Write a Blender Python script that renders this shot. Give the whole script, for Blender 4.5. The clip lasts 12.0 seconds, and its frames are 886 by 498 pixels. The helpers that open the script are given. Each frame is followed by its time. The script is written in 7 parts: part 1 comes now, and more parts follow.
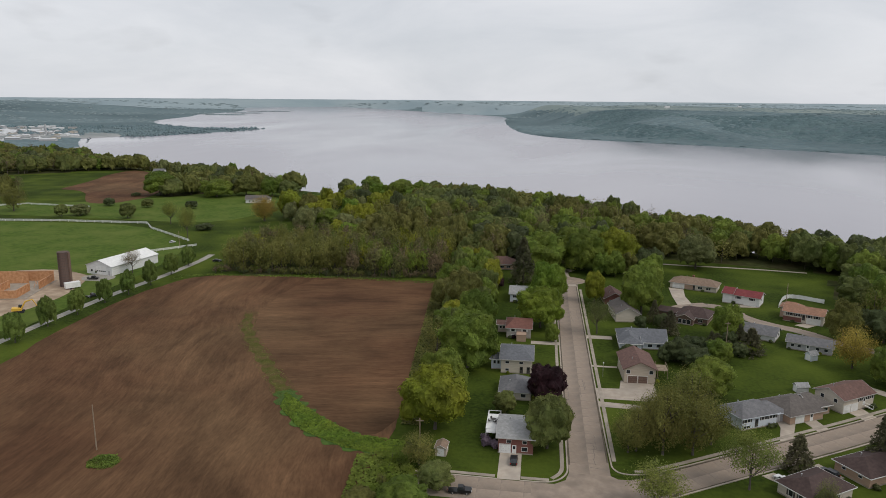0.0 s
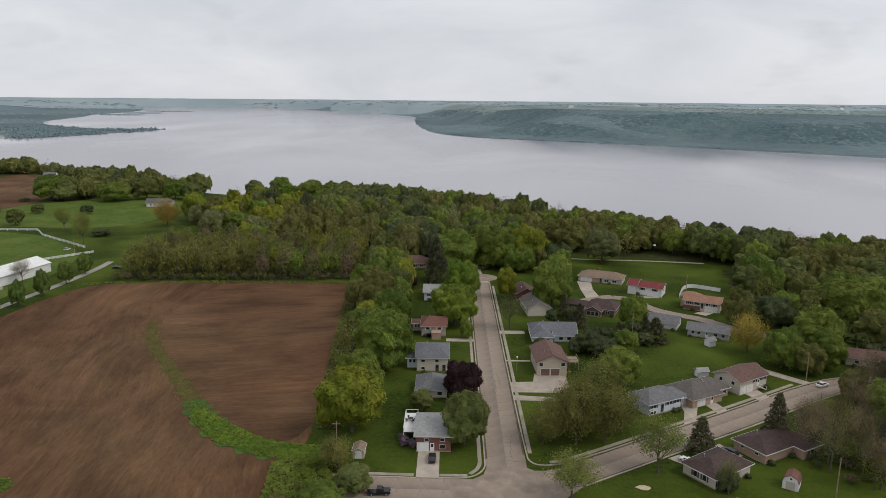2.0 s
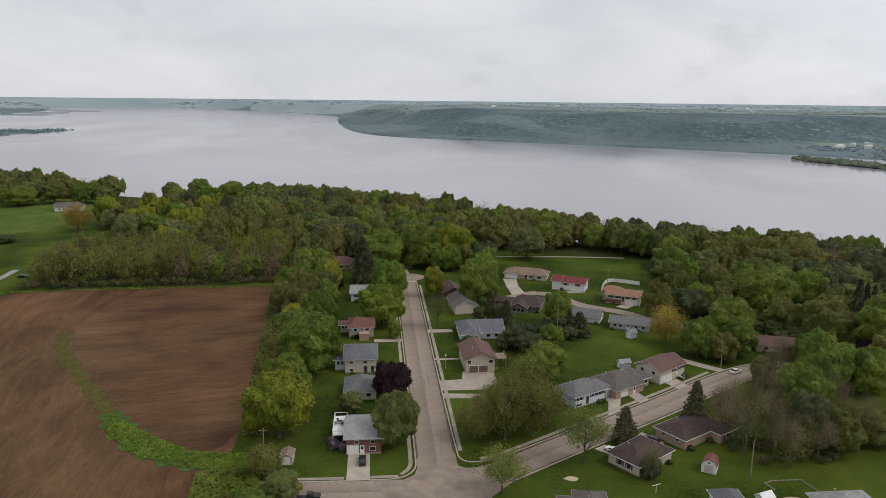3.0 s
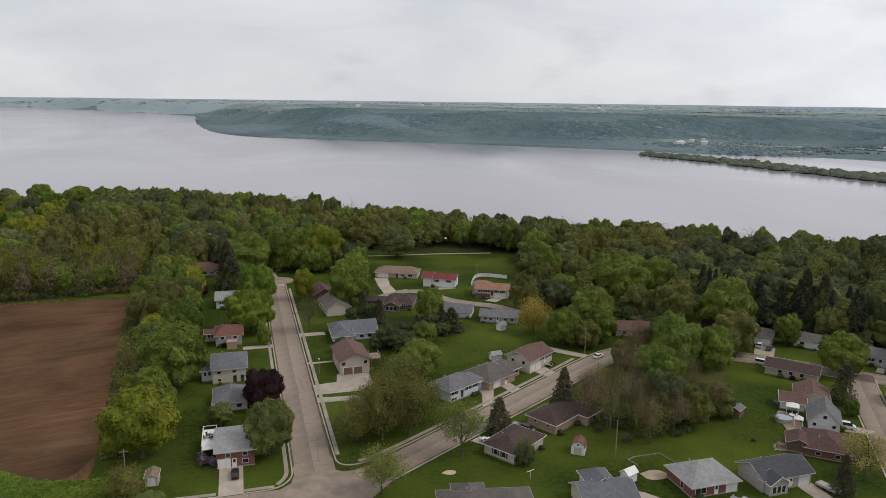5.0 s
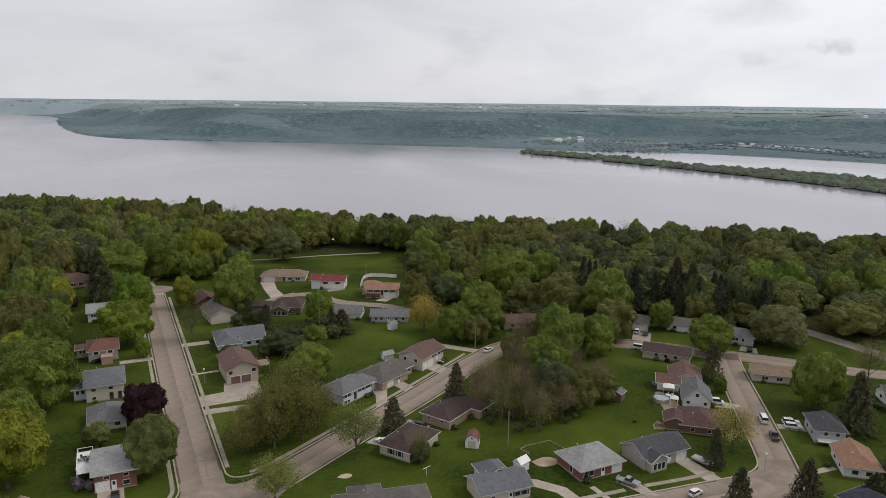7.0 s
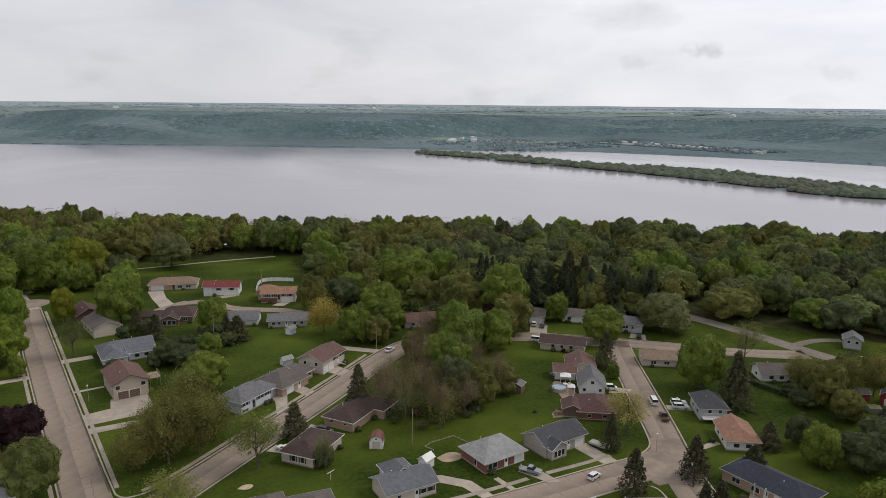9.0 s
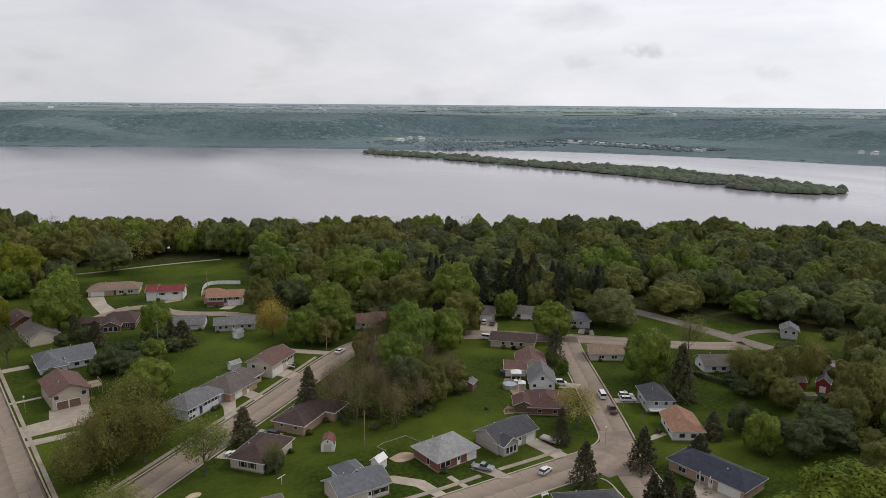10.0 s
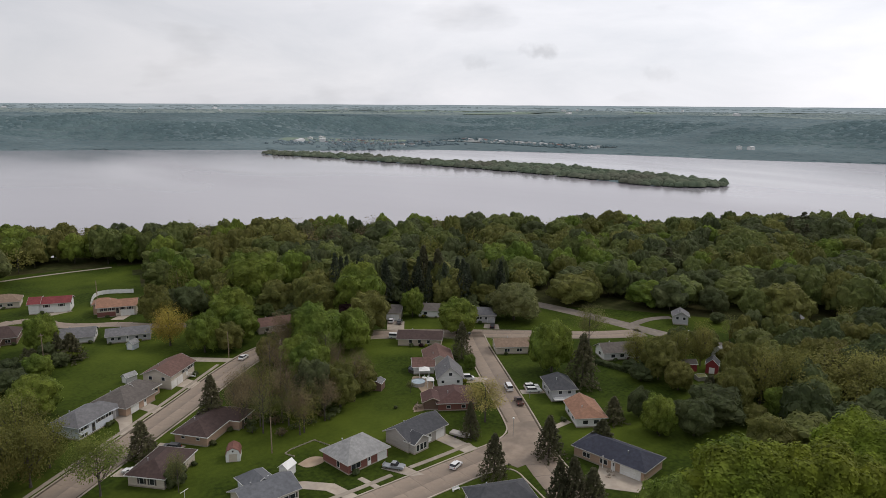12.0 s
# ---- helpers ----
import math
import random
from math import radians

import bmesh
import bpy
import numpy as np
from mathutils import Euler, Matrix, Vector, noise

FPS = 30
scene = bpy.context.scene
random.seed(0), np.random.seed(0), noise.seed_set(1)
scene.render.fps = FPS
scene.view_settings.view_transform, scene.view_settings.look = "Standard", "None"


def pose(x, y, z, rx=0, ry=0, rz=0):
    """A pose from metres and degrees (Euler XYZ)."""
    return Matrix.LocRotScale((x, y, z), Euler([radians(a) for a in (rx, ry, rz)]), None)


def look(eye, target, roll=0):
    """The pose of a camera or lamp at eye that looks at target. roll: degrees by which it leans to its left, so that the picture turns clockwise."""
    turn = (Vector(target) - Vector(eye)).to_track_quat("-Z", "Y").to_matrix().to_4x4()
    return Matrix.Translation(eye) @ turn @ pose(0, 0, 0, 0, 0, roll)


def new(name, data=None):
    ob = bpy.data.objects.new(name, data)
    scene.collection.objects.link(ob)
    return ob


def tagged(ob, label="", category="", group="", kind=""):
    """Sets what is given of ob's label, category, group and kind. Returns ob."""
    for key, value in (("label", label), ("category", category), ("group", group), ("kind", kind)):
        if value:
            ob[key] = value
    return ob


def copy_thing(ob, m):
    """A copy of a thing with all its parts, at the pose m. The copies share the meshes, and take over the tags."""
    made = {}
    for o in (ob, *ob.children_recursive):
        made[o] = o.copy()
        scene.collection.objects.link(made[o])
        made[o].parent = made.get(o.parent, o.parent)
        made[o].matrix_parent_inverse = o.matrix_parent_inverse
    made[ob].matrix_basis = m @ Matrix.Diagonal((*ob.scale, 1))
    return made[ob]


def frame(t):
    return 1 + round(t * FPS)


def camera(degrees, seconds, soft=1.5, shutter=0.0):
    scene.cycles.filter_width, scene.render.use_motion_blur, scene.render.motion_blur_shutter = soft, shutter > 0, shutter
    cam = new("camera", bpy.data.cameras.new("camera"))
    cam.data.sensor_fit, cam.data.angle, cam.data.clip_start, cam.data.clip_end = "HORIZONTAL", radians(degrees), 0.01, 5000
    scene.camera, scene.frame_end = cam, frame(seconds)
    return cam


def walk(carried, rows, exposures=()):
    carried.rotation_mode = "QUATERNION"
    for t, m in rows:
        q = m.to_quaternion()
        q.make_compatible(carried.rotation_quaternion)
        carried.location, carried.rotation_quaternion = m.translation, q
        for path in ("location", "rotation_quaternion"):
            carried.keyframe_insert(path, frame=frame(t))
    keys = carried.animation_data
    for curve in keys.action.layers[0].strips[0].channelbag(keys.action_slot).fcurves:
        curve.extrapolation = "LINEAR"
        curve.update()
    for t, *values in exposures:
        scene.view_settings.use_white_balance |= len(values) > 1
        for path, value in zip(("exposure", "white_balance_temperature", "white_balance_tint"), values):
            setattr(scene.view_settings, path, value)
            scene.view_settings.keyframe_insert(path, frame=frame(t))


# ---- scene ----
import functools

cam = camera(64.02, 12.0, 0.8)
# seconds, place, yaw, pitch, roll
ROWS = [
    (0.0, 0.00, -0.00, 82.00, 7.75, -12.07, 0.47),
    (0.5, -0.03, 0.08, 81.96, 6.25, -12.05, 0.50),
    (1.0, -0.05, 0.19, 81.90, 4.31, -12.04, 0.49),
    (1.5, -0.06, 0.33, 81.84, 2.59, -12.05, 0.50),
    (2.0, -0.08, 0.50, 81.76, 0.55, -12.04, 0.52),
    (2.5, -0.08, 0.72, 81.69, -2.28, -12.02, 0.56),
    (3.0, -0.07, 0.94, 81.62, -5.53, -12.01, 0.59),
    (5.0, -0.05, 1.73, 81.37, -16.24, -11.94, 0.70),
    (5.5, -0.05, 1.85, 81.35, -18.45, -11.93, 0.70),
    (6.0, -0.04, 1.92, 81.34, -20.93, -11.92, 0.70),
    (6.5, -0.04, 2.00, 81.33, -23.09, -11.90, 0.68),
    (7.0, -0.00, 2.10, 81.25, -25.45, -11.87, 0.67),
    (9.0, 0.28, 2.55, 80.56, -33.84, -11.71, 0.53),
    (9.5, 0.36, 2.59, 80.46, -35.79, -11.70, 0.50),
    (10.0, 0.43, 2.62, 80.43, -37.99, -11.70, 0.47),
    (10.5, 0.51, 2.67, 80.39, -39.93, -11.70, 0.43),
    (11.0, 0.58, 2.70, 80.33, -42.13, -11.70, 0.39),
    (11.5, 0.65, 2.70, 80.24, -43.92, -11.70, 0.37),
    (12.0, 0.71, 2.72, 80.12, -45.82, -11.69, 0.33),
]
walk(cam, [(t, pose(x, y, z, 90 + pitch, 0, yaw) @ pose(0, 0, 0, 0, 0, roll)) for t, x, y, z, yaw, pitch, roll in ROWS], [(0.0, 0.0, 6400, 10.5), (6.0, -0.02, 6470, 11.5), (12.0, -0.03, 6520, 13)])

# ---- light: a bright, thinly overcast sky ----
SUN_ELEV, SUN_AZ, GLOW_AZ = 48.0, 112.0, 90.0
world = bpy.data.worlds.new("overcast_sky")
scene.world = world
world.use_nodes = True
wn, wl = world.node_tree.nodes, world.node_tree.links
wn.clear()
w_out = wn.new("ShaderNodeOutputWorld")
sky = wn.new("ShaderNodeTexSky")
sky.sky_type, sky.sun_disc = "NISHITA", False
sky.sun_elevation, sky.sun_rotation = radians(SUN_ELEV), radians(SUN_AZ)
sky_bg = wn.new("ShaderNodeBackground")
sky_bg.inputs["Strength"].default_value = 0.1
wl.new(sky.outputs[0], sky_bg.inputs["Color"])
w_co = wn.new("ShaderNodeTexCoord")
w_map = wn.new("ShaderNodeMapping")
w_map.inputs["Scale"].default_value = (1.5, 1.5, 5.0)
wl.new(w_co.outputs["Generated"], w_map.inputs["Vector"])
w_noise = wn.new("ShaderNodeTexNoise")
w_noise.inputs["Scale"].default_value = 2.1
w_noise.inputs["Detail"].default_value = 7.0
w_noise.inputs["Roughness"].default_value = 0.58
w_noise.inputs["Distortion"].default_value = 0.4
wl.new(w_map.outputs[0], w_noise.inputs["Vector"])
w_ramp = wn.new("ShaderNodeValToRGB")
w_ramp.color_ramp.elements[0].position, w_ramp.color_ramp.elements[0].color = 0.28, (0.63, 0.655, 0.69, 1)
w_ramp.color_ramp.elements[1].position, w_ramp.color_ramp.elements[1].color = 0.68, (0.80, 0.808, 0.83, 1)
wl.new(w_noise.outputs["Fac"], w_ramp.inputs[0])
# the cloud is thinner and brighter round the hidden sun
w_dir = wn.new("ShaderNodeVectorMath")
w_dir.operation = "DOT_PRODUCT"
w_dir.inputs[1].default_value = (math.sin(radians(GLOW_AZ)) * math.cos(radians(22)), math.cos(radians(GLOW_AZ)) * math.cos(radians(22)), math.sin(radians(22)))
wl.new(w_co.outputs["Generated"], w_dir.inputs[0])
w_glow = wn.new("ShaderNodeMapRange")
w_glow.inputs[1].default_value, w_glow.inputs[2].default_value, w_glow.inputs[3].default_value, w_glow.inputs[4].default_value = 0.4, 1.0, 0.97, 1.44
wl.new(w_dir.outputs["Value"], w_glow.inputs[0])
# small darker cloudlets
w_small = wn.new("ShaderNodeTexNoise")
w_small.inputs["Scale"].default_value, w_small.inputs["Detail"].default_value = 5.5, 4.0
w_map_small = wn.new("ShaderNodeMapping")
w_map_small.inputs["Scale"].default_value = (1.0, 1.0, 2.6)
wl.new(w_co.outputs["Generated"], w_map_small.inputs["Vector"])
wl.new(w_map_small.outputs[0], w_small.inputs["Vector"])
w_cut = wn.new("ShaderNodeMapRange")
w_cut.inputs[1].default_value, w_cut.inputs[2].default_value, w_cut.inputs[3].default_value, w_cut.inputs[4].default_value = 0.60, 0.74, 1.0, 0.86
wl.new(w_small.outputs["Fac"], w_cut.inputs[0])
w_dim = wn.new("ShaderNodeMath")
w_dim.operation = "MULTIPLY"
wl.new(w_glow.outputs[0], w_dim.inputs[0])
wl.new(w_cut.outputs[0], w_dim.inputs[1])
last_dim = w_dim.outputs[0]
for place, wide, deep in (((0.8250000000000001, 0.621, 0.0789), 0.030, 0.20), ((0.7721, 0.6876, 0.06269999999999999), 0.026, 0.10), ((0.9088, 0.4913, 0.0476), 0.030, 0.08)):
    off, flat_, far_, cut_, mul_ = (wn.new("ShaderNodeVectorMath"), wn.new("ShaderNodeVectorMath"), wn.new("ShaderNodeVectorMath"), wn.new("ShaderNodeMapRange"), wn.new("ShaderNodeMath"))
    off.operation, flat_.operation, far_.operation, mul_.operation = "SUBTRACT", "MULTIPLY", "LENGTH", "MULTIPLY"
    off.inputs[1].default_value, flat_.inputs[1].default_value = place, (1.0, 1.0, 2.4)
    wisp = wn.new("ShaderNodeTexNoise")
    wisp.inputs["Scale"].default_value, wisp.inputs["Detail"].default_value = 60.0, 4.0
    wl.new(w_co.outputs["Generated"], wisp.inputs["Vector"])
    ragged = wn.new("ShaderNodeVectorMath")
    ragged.operation = "MULTIPLY_ADD"
    ragged.inputs[1].default_value = (0.05, 0.05, 0.02)
    wl.new(wisp.outputs["Color"], ragged.inputs[0])
    wl.new(w_co.outputs["Generated"], ragged.inputs[2])
    wl.new(ragged.outputs[0], off.inputs[0])
    wl.new(off.outputs[0], flat_.inputs[0])
    wl.new(flat_.outputs[0], far_.inputs[0])
    cut_.inputs[1].default_value, cut_.inputs[2].default_value, cut_.inputs[3].default_value, cut_.inputs[4].default_value = wide * 0.35, wide, 1 - deep, 1.0
    wl.new(far_.outputs["Value"], cut_.inputs[0])
    wl.new(last_dim, mul_.inputs[0])
    wl.new(cut_.outputs[0], mul_.inputs[1])
    last_dim = mul_.outputs[0]
cloud_bg = wn.new("ShaderNodeBackground")
wl.new(last_dim, cloud_bg.inputs["Strength"])
wl.new(w_ramp.outputs[0], cloud_bg.inputs["Color"])
w_mix = wn.new("ShaderNodeMixShader")
w_mix.inputs[0].default_value = 0.94
wl.new(sky_bg.outputs[0], w_mix.inputs[1])
wl.new(cloud_bg.outputs[0], w_mix.inputs[2])
wl.new(w_mix.outputs[0], w_out.inputs["Surface"])
sun = new("sun", bpy.data.lights.new("sun", "SUN"))
sun.data.energy, sun.data.angle, sun.data.color = 1.0, radians(16), (1.0, 0.92, 0.80)
az, el = radians(SUN_AZ), radians(SUN_ELEV)
sun.matrix_world = look((math.sin(az) * math.cos(el) * 500, math.cos(az) * math.cos(el) * 500, math.sin(el) * 500), (0, 0, 0))


# ---- materials ----
def mat(name, c1, c2, scale=1.0, rough=0.85, c3=None, scale3=0.1, amount3=0.5, bump=0.0, bump_scale=None, rand=0.0, metal=0.0, stretch=(1, 1, 1), leaf=0.0, spec=0.5):
    """A surface: two tones of grain at one scale, stains of a third tone at a larger one, fine relief."""
    m = bpy.data.materials.new(name)
    m.use_nodes = True
    n, l = m.node_tree.nodes, m.node_tree.links
    p = n["Principled BSDF"]
    p.inputs["Roughness"].default_value, p.inputs["Metallic"].default_value = rough, metal
    p.inputs["Specular IOR Level"].default_value = spec
    co, mp = n.new("ShaderNodeTexCoord"), n.new("ShaderNodeMapping")
    mp.inputs["Scale"].default_value = stretch
    l.new(co.outputs["Object"], mp.inputs["Vector"])
    a = n.new("ShaderNodeTexNoise")
    a.inputs["Scale"].default_value, a.inputs["Detail"].default_value = scale, 6
    l.new(mp.outputs[0], a.inputs["Vector"])
    r = n.new("ShaderNodeValToRGB")
    r.color_ramp.elements[0].position, r.color_ramp.elements[0].color = 0.35, (*c1, 1)
    r.color_ramp.elements[1].position, r.color_ramp.elements[1].color = 0.66, (*c2, 1)
    l.new(a.outputs["Fac"], r.inputs[0])
    last = r.outputs[0]
    if c3:
        b = n.new("ShaderNodeTexNoise")
        b.inputs["Scale"].default_value, b.inputs["Detail"].default_value = scale3, 5
        l.new(mp.outputs[0], b.inputs["Vector"])
        k = n.new("ShaderNodeMapRange")
        k.inputs[1].default_value, k.inputs[2].default_value, k.inputs[4].default_value = 0.42, 0.68, amount3
        l.new(b.outputs["Fac"], k.inputs[0])
        x = n.new("ShaderNodeMix")
        x.data_type = "RGBA"
        l.new(k.outputs[0], x.inputs[0])
        l.new(last, x.inputs[6])
        x.inputs[7].default_value = (*c3, 1)
        last = x.outputs[2]
    if rand or leaf:
        if leaf:
            q = n.new("ShaderNodeNewGeometry").outputs["Random Per Island"]
        else:
            q = n.new("ShaderNodeObjectInfo").outputs["Random"]
        k = n.new("ShaderNodeMapRange")
        k.inputs[3].default_value, k.inputs[4].default_value = 1 - (rand or 0.14), 1 + (rand or 0.14)
        l.new(q, k.inputs[0])
        h = n.new("ShaderNodeHueSaturation")
        l.new(k.outputs[0], h.inputs["Value"])
        l.new(last, h.inputs["Color"])
        if leaf:
            oi = n.new("ShaderNodeObjectInfo").outputs["Random"]
            k2 = n.new("ShaderNodeMapRange")
            k2.inputs[3].default_value, k2.inputs[4].default_value = 0.485, 0.515
            l.new(oi, k2.inputs[0])
            l.new(k2.outputs[0], h.inputs["Hue"])
        last = h.outputs[0]
    l.new(last, p.inputs["Base Color"])
    if bump:
        b = n.new("ShaderNodeTexNoise")
        b.inputs["Scale"].default_value, b.inputs["Detail"].default_value = bump_scale or scale * 3, 4
        l.new(mp.outputs[0], b.inputs["Vector"])
        u = n.new("ShaderNodeBump")
        u.inputs["Strength"].default_value, u.inputs["Distance"].default_value = min(1, bump), bump
        l.new(b.outputs["Fac"], u.inputs["Height"])
        l.new(u.outputs[0], p.inputs["Normal"])
    if leaf:
        t = n.new("ShaderNodeBsdfTranslucent")
        l.new(last, t.inputs["Color"])
        s = n.new("ShaderNodeMixShader")
        s.inputs[0].default_value = leaf
        l.new(p.outputs[0], s.inputs[1])
        l.new(t.outputs[0], s.inputs[2])
        l.new(s.outputs[0], n["Material Output"].inputs["Surface"])
    return m


GRASS = mat("lawn_grass", (0.022, 0.036, 0.006), (0.044, 0.066, 0.009), 0.9, 0.95, (0.092, 0.122, 0.017), 0.032, 0.8, 0.25, 3.0, spec=0.05)
# Next three: aerial haze in the colour; dark woodland blotches imitate ravine shade.
HAZED_LAND = mat("hazed_woodland", (0.122, 0.170, 0.186), (0.161, 0.210, 0.216), 0.055, 0.95, (0.090, 0.126, 0.136), 0.0021, 1.0, 1.0, 0.05, spec=0.05)
HAZED_FIELDS = mat("hazed_farmland", (0.15, 0.195, 0.195), (0.19, 0.235, 0.225), 0.004, 0.95, (0.29, 0.325, 0.30), 0.0035, 0.6, spec=0.05)
HAZED_HILLS = mat("hazed_distant_hills", (0.23, 0.29, 0.315), (0.27, 0.33, 0.35), 0.004, 0.95, (0.31, 0.36, 0.375), 0.003, 0.6, spec=0.05)
MEADOW = mat("meadow_grass", (0.056, 0.092, 0.016), (0.084, 0.126, 0.022), 0.35, 0.95, (0.122, 0.150, 0.036), 0.05, 0.7, 0.3, 2.0, spec=0.05)
WOOD_FLOOR = mat("wood_floor", (0.030, 0.038, 0.012), (0.062, 0.070, 0.024), 0.3, 0.95, (0.06, 0.045, 0.025), 0.08, 0.6, 0.3, 2.0, spec=0.05)
DULL_GRASS = mat("thin_field_grass", (0.062, 0.066, 0.016), (0.098, 0.092, 0.026), 0.5, 0.95, (0.115, 0.078, 0.036), 0.28, 1.0, 0.3, 2.0, spec=0.05)
WEEDS = mat("tall_weeds", (0.044, 0.088, 0.013), (0.078, 0.136, 0.022), 0.5, 0.95, (0.05, 0.08, 0.02), 0.1, 0.6, 0.6, 2.0, spec=0.2)
CONCRETE = mat("road_concrete", (0.258, 0.202, 0.155), (0.330, 0.263, 0.206), 0.5, 0.9, (0.165, 0.134, 0.107), 0.16, 0.8, 0.05, 8, rand=0.035)
GUTTER = mat("gutter_litter", (0.05, 0.040, 0.026), (0.10, 0.080, 0.05), 0.9, 0.95, (0.20, 0.16, 0.12), 0.12, 0.6)
JOINT = mat("joint_tar", (0.13, 0.11, 0.09), (0.22, 0.185, 0.15), 1.0, 0.9)
WALK = mat("pavement_concrete", (0.29, 0.245, 0.195), (0.37, 0.32, 0.26), 0.6, 0.9, (0.20, 0.175, 0.14), 0.2, 0.5, 0.03, 9)
DRIVE = mat("driveway_concrete", (0.37, 0.31, 0.25), (0.465, 0.40, 0.325), 0.5, 0.9, (0.28, 0.25, 0.215), 0.15, 0.6, 0.03, 9, rand=0.08)
GRAVEL = mat("gravel_lane", (0.25, 0.235, 0.205), (0.35, 0.33, 0.29), 0.8, 0.95, (0.24, 0.23, 0.2), 0.1, 0.5)
# Beige lane tone darkened: the shade on the bluff road is in it.
SHADED_LANE = mat("worn_shaded_lane", (0.17, 0.145, 0.12), (0.235, 0.20, 0.165), 0.6, 0.95, (0.12, 0.105, 0.085), 0.1, 0.6)
SAND = mat("bare_sand", (0.42, 0.34, 0.22), (0.55, 0.46, 0.31), 1.0, 0.95)
DIRT = mat("building_site_dirt", (0.30, 0.22, 0.15), (0.45, 0.35, 0.25), 0.25, 0.95, (0.2, 0.14, 0.09), 0.08, 0.6, 0.2, 3)
BARK = mat("bark", (0.06, 0.05, 0.04), (0.13, 0.11, 0.09), 2.0, 0.95, bump=0.1, bump_scale=6)
WHITE = mat("white_paint", (0.70, 0.70, 0.68), (0.80, 0.80, 0.78), 0.8, 0.6, (0.6, 0.59, 0.56), 0.3, 0.3)
GLASS = mat("window_glass", (0.02, 0.022, 0.026), (0.04, 0.045, 0.05), 1.0, 0.08)
FASCIA = mat("painted_fascia", (0.40, 0.385, 0.36), (0.50, 0.485, 0.46), 0.8, 0.7, (0.32, 0.30, 0.28), 0.3, 0.4)
TRIM_DARK = mat("dark_trim", (0.04, 0.035, 0.03), (0.07, 0.06, 0.055), 2.0, 0.6)
METAL = mat("galvanised_metal", (0.45, 0.46, 0.47), (0.58, 0.59, 0.6), 2.0, 0.45, metal=0.7)
WOOD = mat("weathered_wood", (0.20, 0.15, 0.10), (0.32, 0.25, 0.18), 2.0, 0.85)
LUMBER = mat("fresh_lumber", (0.42, 0.20, 0.09), (0.56, 0.30, 0.15), 1.0, 0.8)
RUBBER = mat("tyre_rubber", (0.015, 0.015, 0.016), (0.03, 0.03, 0.03), 6.0, 0.8)
CHROME = mat("wheel_metal", (0.5, 0.5, 0.5), (0.6, 0.6, 0.6), 4.0, 0.35, metal=0.9)
LIGHT_GLASS = mat("lamp_lens", (0.6, 0.6, 0.58), (0.7, 0.7, 0.68), 4.0, 0.15)
TAIL_RED = mat("tail_lens", (0.35, 0.02, 0.02), (0.45, 0.03, 0.03), 4.0, 0.2)


def roof_mat(name, c):
    c = [v * 0.78 for v in c]
    d, b = [v * 0.8 for v in c], [min(1, v * 1.12) for v in c]
    return mat("shingles_" + name, d, b, 1.3, 0.9, [v * 0.72 for v in c], 0.22, 0.55, 0.06, 9, stretch=(1, 1, 1), spec=0.3)


def wall_mat(name, c, rough=0.75):
    c = [v * 0.98 for v in c]
    return mat("wall_" + name, [v * 0.9 for v in c], [min(0.9, v * 1.06) for v in c], 1.2, rough, [v * 0.8 for v in c], 0.35, 0.4, 0.02, 8, stretch=(0.4, 0.4, 4))


ROOF = {k: roof_mat(k, c) for k, c in dict(grey=(0.205, 0.203, 0.21), light=(0.38, 0.38, 0.375), blue=(0.175, 0.183, 0.20), dark=(0.095, 0.098, 0.108), navy=(0.055, 0.06, 0.085),
        brown=(0.185, 0.108, 0.09), redbrown=(0.235, 0.108, 0.085), maroon=(0.132, 0.074, 0.067), tan=(0.30, 0.215, 0.155), orange=(0.38, 0.21, 0.14),
        red=(0.245, 0.058, 0.06), taupe=(0.165, 0.145, 0.132), darkbrown=(0.098, 0.066, 0.06), white=(0.74, 0.75, 0.76)).items()}
WALL = {k: wall_mat(k, c) for k, c in dict(brick=(0.20, 0.078, 0.062), cream=(0.56, 0.50, 0.42), white=(0.72, 0.72, 0.71), bluewhite=(0.60, 0.64, 0.70), grey=(0.42, 0.42, 0.43),
        tan=(0.48, 0.41, 0.33), tanbrick=(0.42, 0.29, 0.21), greige=(0.40, 0.37, 0.34), red=(0.24, 0.03, 0.035), brown=(0.16, 0.10, 0.075)).items()}


